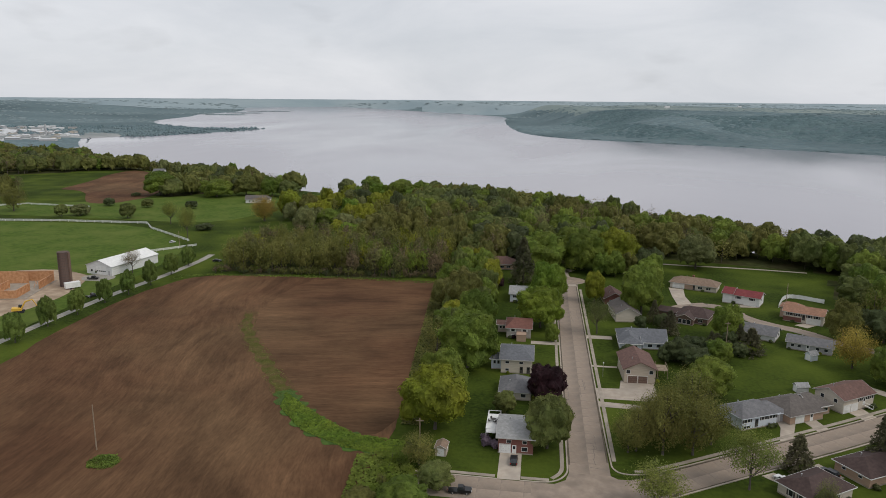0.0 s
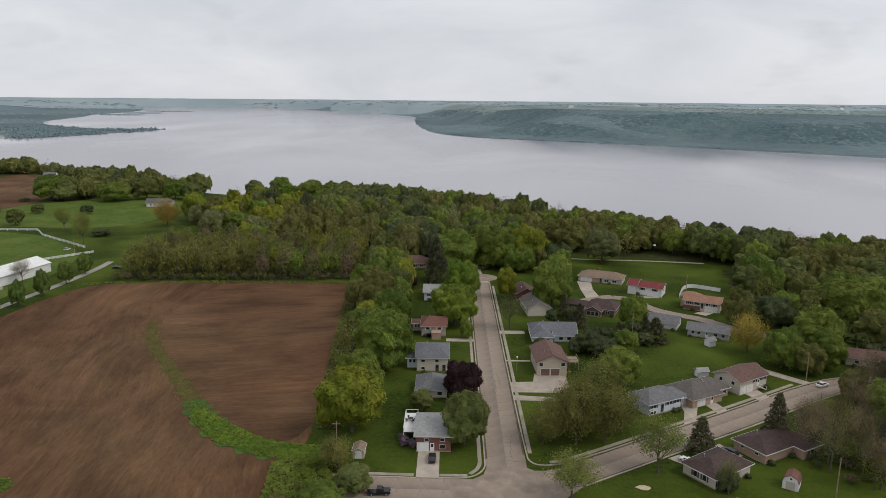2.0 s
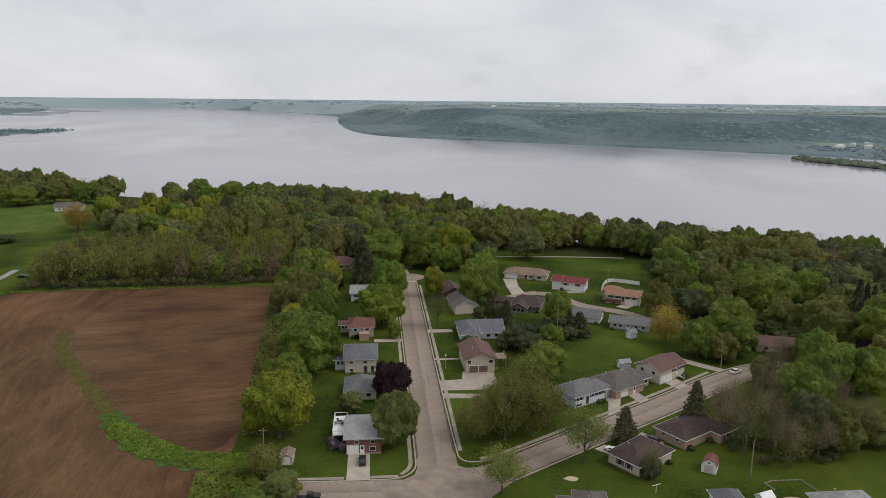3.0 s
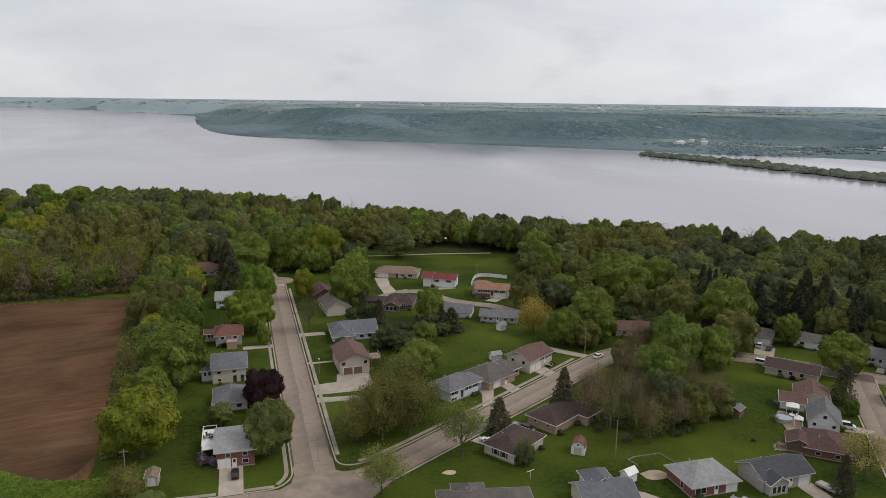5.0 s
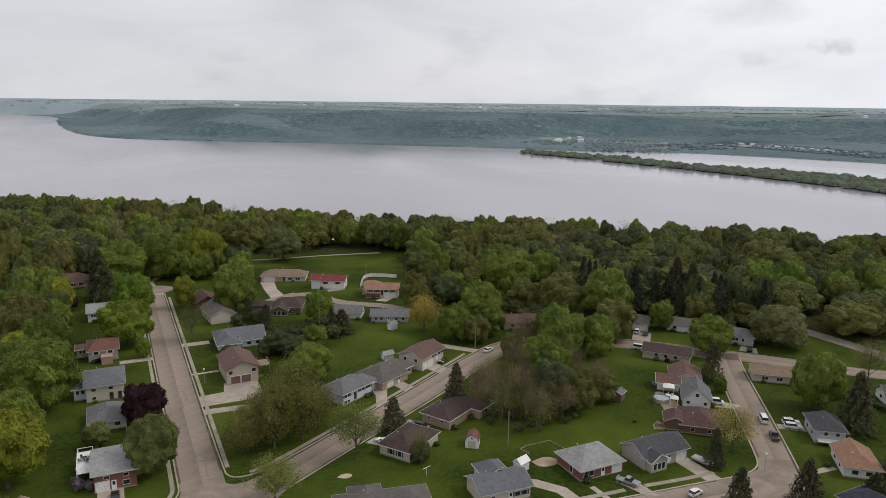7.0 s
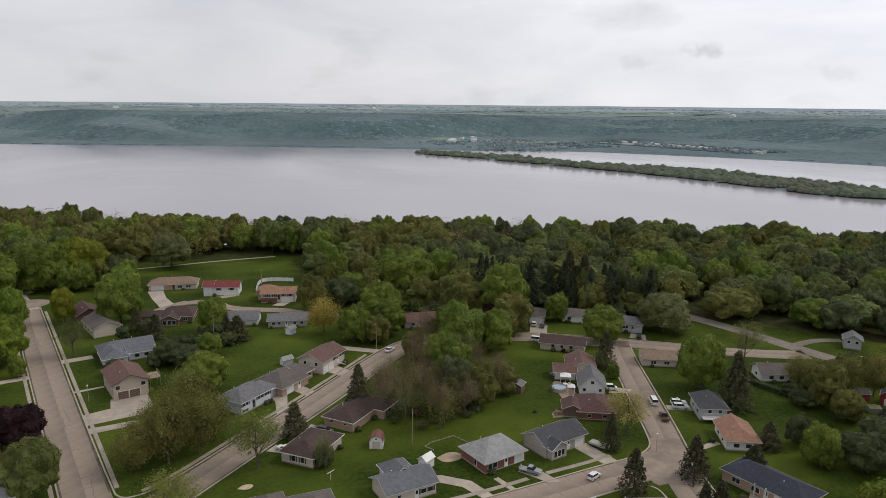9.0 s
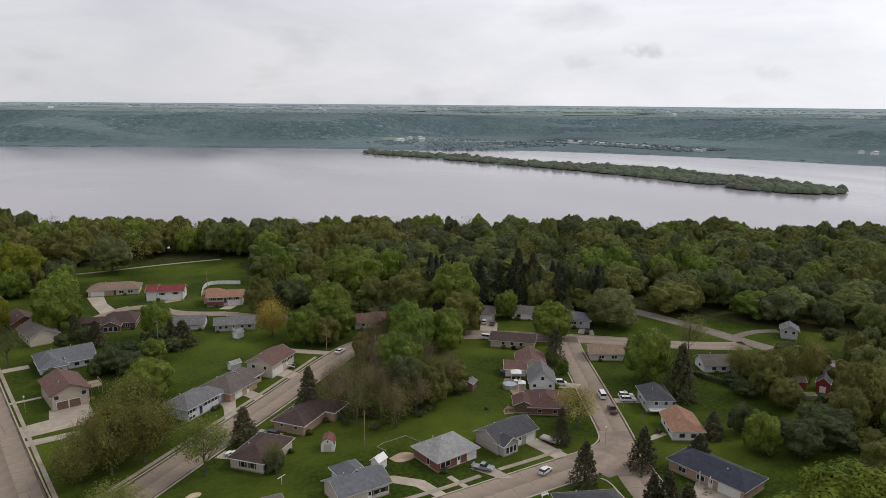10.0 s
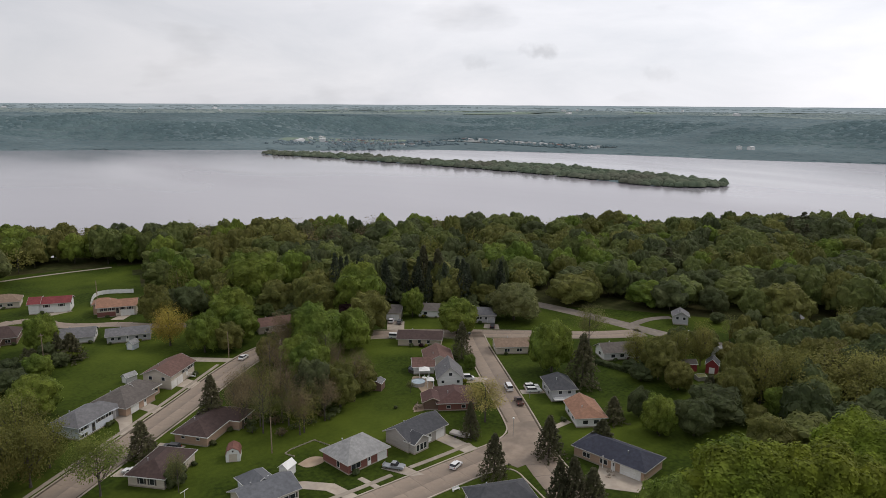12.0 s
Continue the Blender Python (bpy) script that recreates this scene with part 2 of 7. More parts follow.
def leaf_mat(name, dark, light, thin=0.38):
    """Leaves: tones drifting from tree to tree and from bough to bough, each spray a little lighter or darker."""
    dark, light = (np.array(q) * (1.04, 0.985, 1.12) for q in (dark, light))
    m = bpy.data.materials.new("leaves_" + name)
    m.use_nodes = True
    n, l = m.node_tree.nodes, m.node_tree.links
    p = n["Principled BSDF"]
    p.inputs["Roughness"].default_value, p.inputs["Specular IOR Level"].default_value = 0.7, 0.2
    geo, info = n.new("ShaderNodeNewGeometry"), n.new("ShaderNodeObjectInfo")

    def drift(scale, detail):
        a = n.new("ShaderNodeTexNoise")
        a.inputs["Scale"].default_value, a.inputs["Detail"].default_value = scale, detail
        l.new(geo.outputs["Position"], a.inputs["Vector"])
        return a.outputs["Fac"]

    def spread(source, lo, hi, a=0.0, b=1.0):
        k = n.new("ShaderNodeMapRange")
        k.inputs[1].default_value, k.inputs[2].default_value, k.inputs[3].default_value, k.inputs[4].default_value = a, b, lo, hi
        l.new(source, k.inputs[0])
        return k.outputs[0]

    r = n.new("ShaderNodeValToRGB")
    r.color_ramp.elements[0].position, r.color_ramp.elements[0].color = 0.32, (*[v * 0.98 for v in dark], 1)
    r.color_ramp.elements[1].position, r.color_ramp.elements[1].color = 0.68, (*[v * 1.22 for v in light], 1)
    l.new(drift(0.07, 2), r.inputs[0])
    h = n.new("ShaderNodeHueSaturation")
    l.new(r.outputs[0], h.inputs["Color"])
    a = n.new("ShaderNodeMath")
    a.operation = "MULTIPLY"
    l.new(spread(geo.outputs["Random Per Island"], 0.76, 1.22), a.inputs[0])
    l.new(spread(drift(0.55, 3), 0.74, 1.24, 0.3, 0.7), a.inputs[1])
    l.new(a.outputs[0], h.inputs["Value"])
    a = n.new("ShaderNodeMath")
    a.operation = "ADD"
    l.new(spread(info.outputs["Random"], -0.007, 0.009), a.inputs[0])
    l.new(spread(drift(0.11, 1), 0.491, 0.511, 0.3, 0.7), a.inputs[1])
    l.new(a.outputs[0], h.inputs["Hue"])
    l.new(h.outputs[0], p.inputs["Base Color"])
    t, s = n.new("ShaderNodeBsdfTranslucent"), n.new("ShaderNodeMixShader")
    l.new(h.outputs[0], t.inputs["Color"])
    s.inputs[0].default_value = thin
    l.new(p.outputs[0], s.inputs[1])
    l.new(t.outputs[0], s.inputs[2])
    l.new(s.outputs[0], n["Material Output"].inputs["Surface"])
    return m


LEAF = {k: leaf_mat(k, a, b) for k, (a, b) in dict(
    g=((0.096, 0.142, 0.019), (0.158, 0.212, 0.031)), mg=((0.092, 0.118, 0.028), (0.142, 0.170, 0.044)), ng=((0.096, 0.144, 0.019), (0.158, 0.216, 0.031)), yg=((0.15, 0.175, 0.014), (0.215, 0.24, 0.022)), ol=((0.112, 0.122, 0.026), (0.155, 0.164, 0.040)),
    dg=((0.058, 0.079, 0.028), (0.094, 0.119, 0.042)), lg=((0.104, 0.164, 0.016), (0.156, 0.224, 0.025)), pu=((0.020, 0.009, 0.011), (0.038, 0.016, 0.018)),
    lilac=((0.16, 0.125, 0.135), (0.26, 0.21, 0.225)), pa=((0.112, 0.135, 0.042), (0.158, 0.178, 0.060)), oran=((0.235, 0.19, 0.035), (0.32, 0.255, 0.05))).items()}
LEAF.update({k: leaf_mat(k, a, b) for k, (a, b) in dict(
    lane=((0.098, 0.146, 0.026), (0.142, 0.200, 0.038)), big=((0.118, 0.160, 0.014), (0.182, 0.232, 0.023)), fea=((0.126, 0.134, 0.028), (0.184, 0.190, 0.046)), fey=((0.135, 0.165, 0.030), (0.185, 0.22, 0.045)), sp=((0.11, 0.122, 0.036), (0.16, 0.172, 0.052)),
    pine=((0.030, 0.042, 0.022), (0.052, 0.068, 0.034)), spy=((0.24, 0.21, 0.06), (0.33, 0.29, 0.09)), con=((0.066, 0.070, 0.032), (0.108, 0.108, 0.050)), bare=((0.135, 0.110, 0.052), (0.178, 0.146, 0.072))).items()})


def furrowed_soil(name, turn, bend):
    """Bare soil with soft pale drill lines at one heading."""
    m = mat(name, (0.080, 0.040, 0.021), (0.120, 0.064, 0.033), 0.03, 0.95, (0.144, 0.090, 0.047), 0.016, 0.6, 0.25, 1.5, spec=0.1)
    n, l = m.node_tree.nodes, m.node_tree.links
    p = n["Principled BSDF"]
    last = p.inputs["Base Color"].links[0].from_socket
    co = n.new("ShaderNodeTexCoord")
    slow, off = n.new("ShaderNodeTexNoise"), n.new("ShaderNodeVectorMath")
    slow.inputs["Scale"].default_value, slow.inputs["Detail"].default_value = 0.009, 1
    l.new(co.outputs["Object"], slow.inputs["Vector"])
    off.operation = "MULTIPLY_ADD"
    off.inputs[1].default_value = (bend * 60, bend * 60, 0)
    l.new(slow.outputs["Color"], off.inputs[0])
    l.new(co.outputs["Object"], off.inputs[2])
    for across, along_, lo, hi, warp in ((0.035, 0.022, 0.74, 1.20, 1.4), (0.16, 0.03, 0.86, 1.16, 2.0), (0.6, 0.06, 0.92, 1.12, 1.2), (1.7, 0.4, 0.88, 1.14, 0.4)):
        rt, mp = n.new("ShaderNodeMapping"), n.new("ShaderNodeMapping")
        rt.inputs["Rotation"].default_value = (0, 0, radians(-turn))
        mp.inputs["Scale"].default_value = (along_, across, 1)
        l.new(off.outputs[0], rt.inputs["Vector"])
        l.new(rt.outputs[0], mp.inputs["Vector"])
        w = n.new("ShaderNodeTexNoise")
        w.inputs["Scale"].default_value, w.inputs["Detail"].default_value, w.inputs["Distortion"].default_value = 1.0, 5, warp
        l.new(mp.outputs[0], w.inputs["Vector"])
        k = n.new("ShaderNodeMapRange")
        k.inputs[1].default_value, k.inputs[2].default_value, k.inputs[3].default_value, k.inputs[4].default_value = 0.33, 0.67, lo, hi
        l.new(w.outputs["Fac"], k.inputs[0])
        h = n.new("ShaderNodeHueSaturation")
        l.new(k.outputs[0], h.inputs["Value"])
        l.new(last, h.inputs["Color"])
        last = h.outputs[0]
    l.new(last, p.inputs["Base Color"])
    return m


SOIL = furrowed_soil("ploughed_soil_west", 98, 0.4)
SOIL_EAST = furrowed_soil("ploughed_soil_east", 12, 0.12)


def water_mat():
    m = bpy.data.materials.new("river_water")
    m.use_nodes = True
    n, l = m.node_tree.nodes, m.node_tree.links
    p = n["Principled BSDF"]
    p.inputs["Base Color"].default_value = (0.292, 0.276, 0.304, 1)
    p.inputs["IOR"].default_value = 1.333
    co, mp = n.new("ShaderNodeTexCoord"), n.new("ShaderNodeMapping")
    mp.inputs["Scale"].default_value = (1.0, 0.35, 1)
    l.new(co.outputs["Object"], mp.inputs["Vector"])
    a = n.new("ShaderNodeTexNoise")
    a.inputs["Scale"].default_value, a.inputs["Detail"].default_value = 0.08, 6
    l.new(mp.outputs[0], a.inputs["Vector"])
    u = n.new("ShaderNodeBump")
    u.inputs["Strength"].default_value, u.inputs["Distance"].default_value = 0.12, 0.5
    l.new(a.outputs["Fac"], u.inputs["Height"])
    l.new(u.outputs[0], p.inputs["Normal"])
    b = n.new("ShaderNodeTexNoise")
    b.inputs["Scale"].default_value, b.inputs["Detail"].default_value, b.inputs["Distortion"].default_value = 0.0022, 5, 0.8
    l.new(mp.outputs[0], b.inputs["Vector"])
    k = n.new("ShaderNodeMapRange")
    k.inputs[1].default_value, k.inputs[2].default_value, k.inputs[3].default_value, k.inputs[4].default_value = 0.35, 0.65, 0.10, 0.25
    l.new(b.outputs["Fac"], k.inputs[0])
    l.new(k.outputs[0], p.inputs["Roughness"])
    return m


WATER = water_mat()


# ---- building helpers ----
class Geo:
    """Collects corners and faces of one mesh."""
    def __init__(self):
        self.v, self.f = [], []

    def face(self, *pts):
        k = len(self.v)
        self.v += [tuple(p) for p in pts]
        self.f.append(tuple(range(k, k + len(pts))))
        return self

    def box(self, x0, x1, y0, y1, z0, z1):
        k = len(self.v)
        self.v += [(x0, y0, z0), (x1, y0, z0), (x1, y1, z0), (x0, y1, z0), (x0, y0, z1), (x1, y0, z1), (x1, y1, z1), (x0, y1, z1)]
        self.f += [tuple(k + i for i in q) for q in ((0, 3, 2, 1), (4, 5, 6, 7), (0, 1, 5, 4), (1, 2, 6, 5), (2, 3, 7, 6), (3, 0, 4, 7))]
        return self

    def prism(self, pts, z0, z1):
        """A flat outline, counter-clockwise, raised from z0 to z1."""
        k, n = len(self.v), len(pts)
        self.v += [(x, y, z0) for x, y in pts] + [(x, y, z1) for x, y in pts]
        self.f += [tuple(range(k + n - 1, k - 1, -1)), tuple(range(k + n, k + 2 * n))]
        self.f += [(k + i, k + (i + 1) % n, k + n + (i + 1) % n, k + n + i) for i in range(n)]
        return self

    def profile(self, pts, y0, y1, taper=0.0):
        """An outline in x and z, drawn out across y; taper narrows it upwards."""
        k, n = len(self.v), len(pts)
        low = min(p[1] for p in pts)
        for y, s in ((y0, 1), (y1, -1)):
            self.v += [(x, y + s * taper * (z - low), z) for x, z in pts]
        self.f += [tuple(range(k, k + n)), tuple(range(k + 2 * n - 1, k + n - 1, -1))]
        self.f += [(k + (i + 1) % n, k + i, k + n + i, k + n + (i + 1) % n) for i in range(n)]
        return self

    def tube(self, pts, radii, sides=7, cap=True):
        """A round bar along points, with a radius at each."""
        k = len(self.v)
        for i, p in enumerate(pts):
            a, b = Vector(pts[max(0, i - 1)]), Vector(pts[min(len(pts) - 1, i + 1)])
            d = (b - a).normalized()
            u = d.orthogonal().normalized()
            w = d.cross(u)
            for s in range(sides):
                t = 2 * math.pi * s / sides
                self.v.append(tuple(Vector(p) + (u * math.cos(t) + w * math.sin(t)) * radii[i]))
        for i in range(len(pts) - 1):
            for s in range(sides):
                q, r = k + i * sides + s, k + i * sides + (s + 1) % sides
                self.f.append((q, r, r + sides, q + sides))
        if cap:
            self.f += [tuple(k + s for s in range(sides - 1, -1, -1)), tuple(k + (len(pts) - 1) * sides + s for s in range(sides))]
        return self

    def ribbon(self, pts, width, z0, z1, shift=0.0):
        """A band of that width along a line, moved to its left by shift, from z0 up to z1."""
        k, n = len(self.v), len(pts)
        for i in range(n):
            a, b = Vector(pts[max(0, i - 1)]), Vector(pts[min(n - 1, i + 1)])
            d = (b - a).normalized()
            s = Vector((-d.y, d.x))
            c = Vector(pts[i])
            l, r = c + s * (shift + width / 2), c + s * (shift - width / 2)
            self.v += [(l.x, l.y, z1), (r.x, r.y, z1), (l.x, l.y, z0), (r.x, r.y, z0)]
        for i in range(n - 1):
            a, b = k + 4 * i, k + 4 * i + 4
            self.f += [(a + 1, b + 1, b, a), (a, b, b + 2, a + 2), (a + 3, b + 3, b + 1, a + 1)]
        self.f += [(k, k + 2, k + 3, k + 1), (k + 4 * n - 4, k + 4 * n - 3, k + 4 * n - 1, k + 4 * n - 2)]
        return self

    def mesh(self, name, material, smooth=False):
        me = bpy.data.meshes.new(name)
        me.from_pydata(self.v, [], self.f)
        me.materials.append(material)
        if smooth:
            me.shade_smooth()
        me.update()
        return me


def part(name, geo, material, parent, label="", smooth=False):
    ob = new(name, geo.mesh(name, material, smooth) if isinstance(geo, Geo) else geo)
    ob.parent = parent
    return tagged(ob, label) if label else ob


def single(name, geo, material, label, category, kind="", group="", smooth=False):
    return tagged(new(name, geo.mesh(name, material, smooth)), label, category, group, kind)


def base(name, m, label, category, group=""):
    ob = new(name)
    ob.empty_display_size = 0.3
    ob.matrix_basis = m
    return tagged(ob, label, category, group)


def big_mesh(name, v, f, material, smooth=False):
    """A mesh from arrays of corners and of faces with equally many corners."""
    me = bpy.data.meshes.new(name)
    k = f.shape[1]
    me.vertices.add(len(v))
    me.vertices.foreach_set("co", np.ascontiguousarray(v, dtype=np.float32).ravel())
    me.loops.add(f.size)
    me.loops.foreach_set("vertex_index", np.ascontiguousarray(f, dtype=np.int32).ravel())
    me.polygons.add(len(f))
    me.polygons.foreach_set("loop_start", np.arange(0, f.size, k, dtype=np.int32))
    me.materials.append(material)
    me.update(calc_edges=True)
    me.validate()
    if smooth:
        me.shade_smooth()
    return me


def smooth_line(pts, rounds=3):
    for _ in range(rounds):
        out = [pts[0]]
        for a, b in zip(pts, pts[1:]):
            out += [(a[0] * 0.75 + b[0] * 0.25, a[1] * 0.75 + b[1] * 0.25), (a[0] * 0.25 + b[0] * 0.75, a[1] * 0.25 + b[1] * 0.75)]
        pts = out + [pts[-1]]
    return pts


def inside(poly, x, y):
    """Which of the points lie in a closed outline."""
    hit = np.zeros(np.shape(x), bool)
    for (ax, ay), (bx, by) in zip(poly, list(poly[1:]) + [poly[0]]):
        cross = (ay > y) != (by > y)
        hit ^= cross & (x < (bx - ax) * (y - ay) / ((by - ay) or 1e-9) + ax)
    return hit


def gap(line, x, y):
    """The distance of points from a line of corners."""
    best = np.full(np.shape(x), 1e9)
    for (ax, ay), (bx, by) in zip(line, line[1:]):
        dx, dy = bx - ax, by - ay
        t = np.clip(((x - ax) * dx + (y - ay) * dy) / (dx * dx + dy * dy + 1e-9), 0, 1)
        best = np.minimum(best, np.hypot(x - ax - t * dx, y - ay - t * dy))
    return best


def rise(t):
    t = np.clip(t, 0, 1)
    return t * t * (3 - 2 * t)


# ---- land and river ----
RIVER_Z, EYE_Z, NEAR_R, END_R = -33.0, 82.0, 2200.0, 4800.0
NEAR_SHORE = [(-986, 1456), (-900, 1150), (-700, 985), (-450, 860), (-240, 715), (-130, 670), (0, 600), (110, 520), (200, 450), (300, 390), (400, 320),
              (490, 240), (580, 170), (660, 60), (720, -150), (780, -900)]
WEST_SHORE = [(-986, 1456)] + [(-1149, 1695), (-1309, 1972), (-1291, 1978), (-1217, 1901), (-1141, 1862), (-1107, 1902), (-1058, 2031), (-1007, 2194), (-984, 2370), (-982, 2489), (-1037, 2496), (-1111, 2422), (-1243, 2452), (-1480, 2708), (-1688, 2983), (-1816, 3326), (-1879, 3619), (-1954, 3897), (-2141, 4334), (-2184, 4776), (-2303, 5405), (-2772, 6562), (-3099, 7220)] + [(-2378, 8281)]
EAST_SHORE = [(-2378, 8281), (-1500, 6900), (-961, 5833), (-507, 5020), (-226, 4524), (-209, 3631), (-117, 2575), (-14, 2186), (216, 1993), (470, 1831), (728, 1631),
              (892, 1494), (986, 1373), (1131, 1300), (1255, 1193), (1366, 942), (1434, 766), (1466, 594), (1580, 347), (1700, -100), (1800, -900)]
ISLAND = [(996, 403), (949, 420), (903, 481), (932, 641), (928, 841), (903, 1006), (875, 1219), (836, 1360), (863, 1406), (932, 1298), (968, 1096), (983, 935), (1044, 846), (1064, 733), (1038, 604), (1037, 487), (1010, 419)]
RIVER = smooth_line(WEST_SHORE, 2) + smooth_line(EAST_SHORE, 2)[1:] + smooth_line(NEAR_SHORE, 2)[::-1]
NEAR_S, WEST_S, EAST_S = smooth_line(NEAR_SHORE, 2), smooth_line(WEST_SHORE, 2), smooth_line(EAST_SHORE, 2)
ISLAND_S = smooth_line(ISLAND + [ISLAND[0]], 2)


def ripple(x, y, size, seed=0.0):
    """Smooth unevenness between about -1 and 1."""
    a, b = x / size + seed, y / size - seed
    return (np.sin(a * 1.3 + 1.7 * np.sin(b * 0.9 + seed)) + np.sin(b * 1.7 + 1.3 * np.sin(a * 1.1)) + 0.6 * np.sin(a * 2.9 + b * 2.3 + seed)) / 2.6


def height(x, y):
    dn, dw, de = gap(NEAR_S, x, y), gap(WEST_S, x, y), gap(EAST_S, x, y)
    wet = inside(RIVER, x, y)
    near = -36 + 36 * rise(dn / 95)
    far_r = np.hypot(x, y)
    dip = 27 * np.exp(-(((x + 1650) / 700) ** 2 + ((y - 1750) / 750) ** 2))
    near = near - dip * rise((far_r - 1000) / 500)
    west = -35 + 5 * rise(dw / 60) + 62 * rise((dw + 120 * ripple(x, y, 300, 2.0) - 500) / 1500) + 8 * ripple(x, y, 420, 1.0) * rise(dw / 900)
    flat = 100 + 580 * np.exp(-((np.arctan2(x, y) - 0.88) / 0.42) ** 2)
    east = -35 + 5 * rise(de / 40) + 66 * rise((de + 110 * ripple(x, y, 230, 4.0) * rise(de / 300) - flat) / 330) + (12 * ripple(x, y, 330, 3.0) + 3 * ripple(x, y, 80, 5.0)) * rise((de - flat * 0.5) / 500)
    w = 1 / (dn + 1) ** 3, 1 / (dw + 1) ** 3, 1 / (de + 1) ** 3
    z = (near * w[0] + west * w[1] + east * w[2]) / (w[0] + w[1] + w[2])
    z = np.where(far_r < 900, near, z)
    z = np.where(wet, -39.0, z)
    z = np.where(inside(ISLAND_S, x, y), -32.2, z)
    return z - far_r ** 2 / 1.46e7


def fold(x, y, z):
    """Draws the far distance in towards the near, along the lines of sight, so that the horizon lies within reach."""
    r = np.hypot(x, y) + 1e-6
    q = np.where(r > NEAR_R, NEAR_R + (END_R - NEAR_R) * (1 - np.exp(-(r - NEAR_R) / (END_R - NEAR_R))), r) / r
    return x * q, y * q, EYE_Z + (z - EYE_Z) * q


def polar_sheet(name, angles, radii, level, material, smooth=True):
    a, r = np.meshgrid(np.radians(angles), radii, indexing="ij")
    x, y = r * np.sin(a), r * np.cos(a)
    z = level(x, y)
    v = np.stack(fold(x, y, z), -1).reshape(-1, 3)
    n, m = a.shape
    i, j = np.meshgrid(np.arange(n - 1), np.arange(m - 1), indexing="ij")
    k = (i * m + j).ravel()
    f = np.stack([k, k + 1, k + m + 1, k + m], 1)
    return new(name, big_mesh(name, v, f, material, smooth))


fine = np.concatenate([np.arange(-180, -50, 5.0), np.arange(-50, 90, 0.5), np.arange(90, 180.1, 5.0)])
steps = np.concatenate([[0.5, 40], np.arange(60, 320, 13.0), np.arange(320, 1100, 12), np.geomspace(1100, 9000, 120), [11000, 14000, 20000, 30000, 45000]])
ground = tagged(polar_sheet("ground", fine, steps, height, GRASS), "green grassland and wooded banks reaching the horizon", "ground", kind="structure")
# from about 1 km out the ground takes the haze-tinted tones
for extra in (HAZED_LAND, HAZED_FIELDS, HAZED_HILLS, WOOD_FLOOR):
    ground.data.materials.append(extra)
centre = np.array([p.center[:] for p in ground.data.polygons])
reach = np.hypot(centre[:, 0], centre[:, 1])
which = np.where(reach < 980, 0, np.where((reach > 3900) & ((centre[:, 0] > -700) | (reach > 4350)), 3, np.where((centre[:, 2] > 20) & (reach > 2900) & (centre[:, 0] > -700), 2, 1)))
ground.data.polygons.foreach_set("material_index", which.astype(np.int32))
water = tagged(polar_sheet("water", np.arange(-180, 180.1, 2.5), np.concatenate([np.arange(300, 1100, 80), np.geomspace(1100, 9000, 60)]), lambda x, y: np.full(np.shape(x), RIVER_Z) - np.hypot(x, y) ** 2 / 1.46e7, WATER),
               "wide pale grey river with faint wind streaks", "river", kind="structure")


# ---- woods ----
@functools.lru_cache(None)
def pebble(sub=1):
    bm = bmesh.new()
    bmesh.ops.create_icosphere(bm, subdivisions=max(1, sub), radius=1)
    v, f = np.array([q.co[:] for q in bm.verts]), np.array([[q.index for q in p.verts] for p in bm.faces])
    bm.free()
    return v, f


def far_woods(name, x, y, size, material, label, z=None, squat=(0.14, 0.26), lean=False, sub=1):
    """Rounded crowns of a wood far away, as one sheet of humps."""
    v, f = pebble(sub)
    f = f[v[f].mean(1)[:, 2] > 0]
    rng = np.random.default_rng(7)
    n = len(x)
    z = height(x, y) if z is None else z
    s = size * rng.uniform(0.7, 1.3, n)
    bumps = rng.uniform(0.8, 1.2, (n, len(v), 1))
    tall = s * rng.uniform(*squat, n)
    if lean:
        tilt = np.stack([(height(x + 6, y) - z) / 6, (height(x, y + 6) - z) / 6], 1).clip(-0.6, 0.6)
    p = v[None] * bumps * np.stack([s, s, tall], 1)[:, None] + np.stack([x, y, z + tall * (-0.3 if lean else 0.15)], 1)[:, None]
    if lean:
        p[..., 2] += (p[..., 0] - x[:, None]) * tilt[:, :1] + (p[..., 1] - y[:, None]) * tilt[:, 1:]
    q = np.stack(fold(p[..., 0], p[..., 1], p[..., 2]), -1).reshape(-1, 3)
    faces = (f[None] + (np.arange(n) * len(v))[:, None, None]).reshape(-1, 3)
    return tagged(new(name, big_mesh(name, q, faces, material)), label, "woods", kind="stuff")


# Three leaf tones with distance haze in them; the first's blotches mimic ravine shade.
HAZED_LEAF = mat("hazed_leaves", (0.147, 0.208, 0.228), (0.190, 0.250, 0.260), 0.02, 0.95, (0.086, 0.130, 0.142), 0.0021, 1.0, leaf=0.15, rand=0.10, spec=0.05)
HAZED_HANGING_LEAF = mat("hazed_hanging_leaves", (0.108, 0.160, 0.172), (0.142, 0.198, 0.206), 0.02, 0.95, (0.080, 0.122, 0.136), 0.004, 0.8, leaf=0.15, rand=0.10, spec=0.05)
HAZED_GROVES = mat("distant_groves", (0.21, 0.262, 0.275), (0.24, 0.29, 0.30), 0.01, 0.95, (0.19, 0.242, 0.255), 0.002, 0.5, leaf=0.1, rand=0.08, spec=0.05)
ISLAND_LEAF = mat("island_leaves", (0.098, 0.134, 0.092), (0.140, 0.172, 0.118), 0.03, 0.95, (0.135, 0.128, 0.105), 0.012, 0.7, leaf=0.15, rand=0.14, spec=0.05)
rng = np.random.default_rng(3)
az_r = np.radians(rng.uniform(-48, 88, 60000))
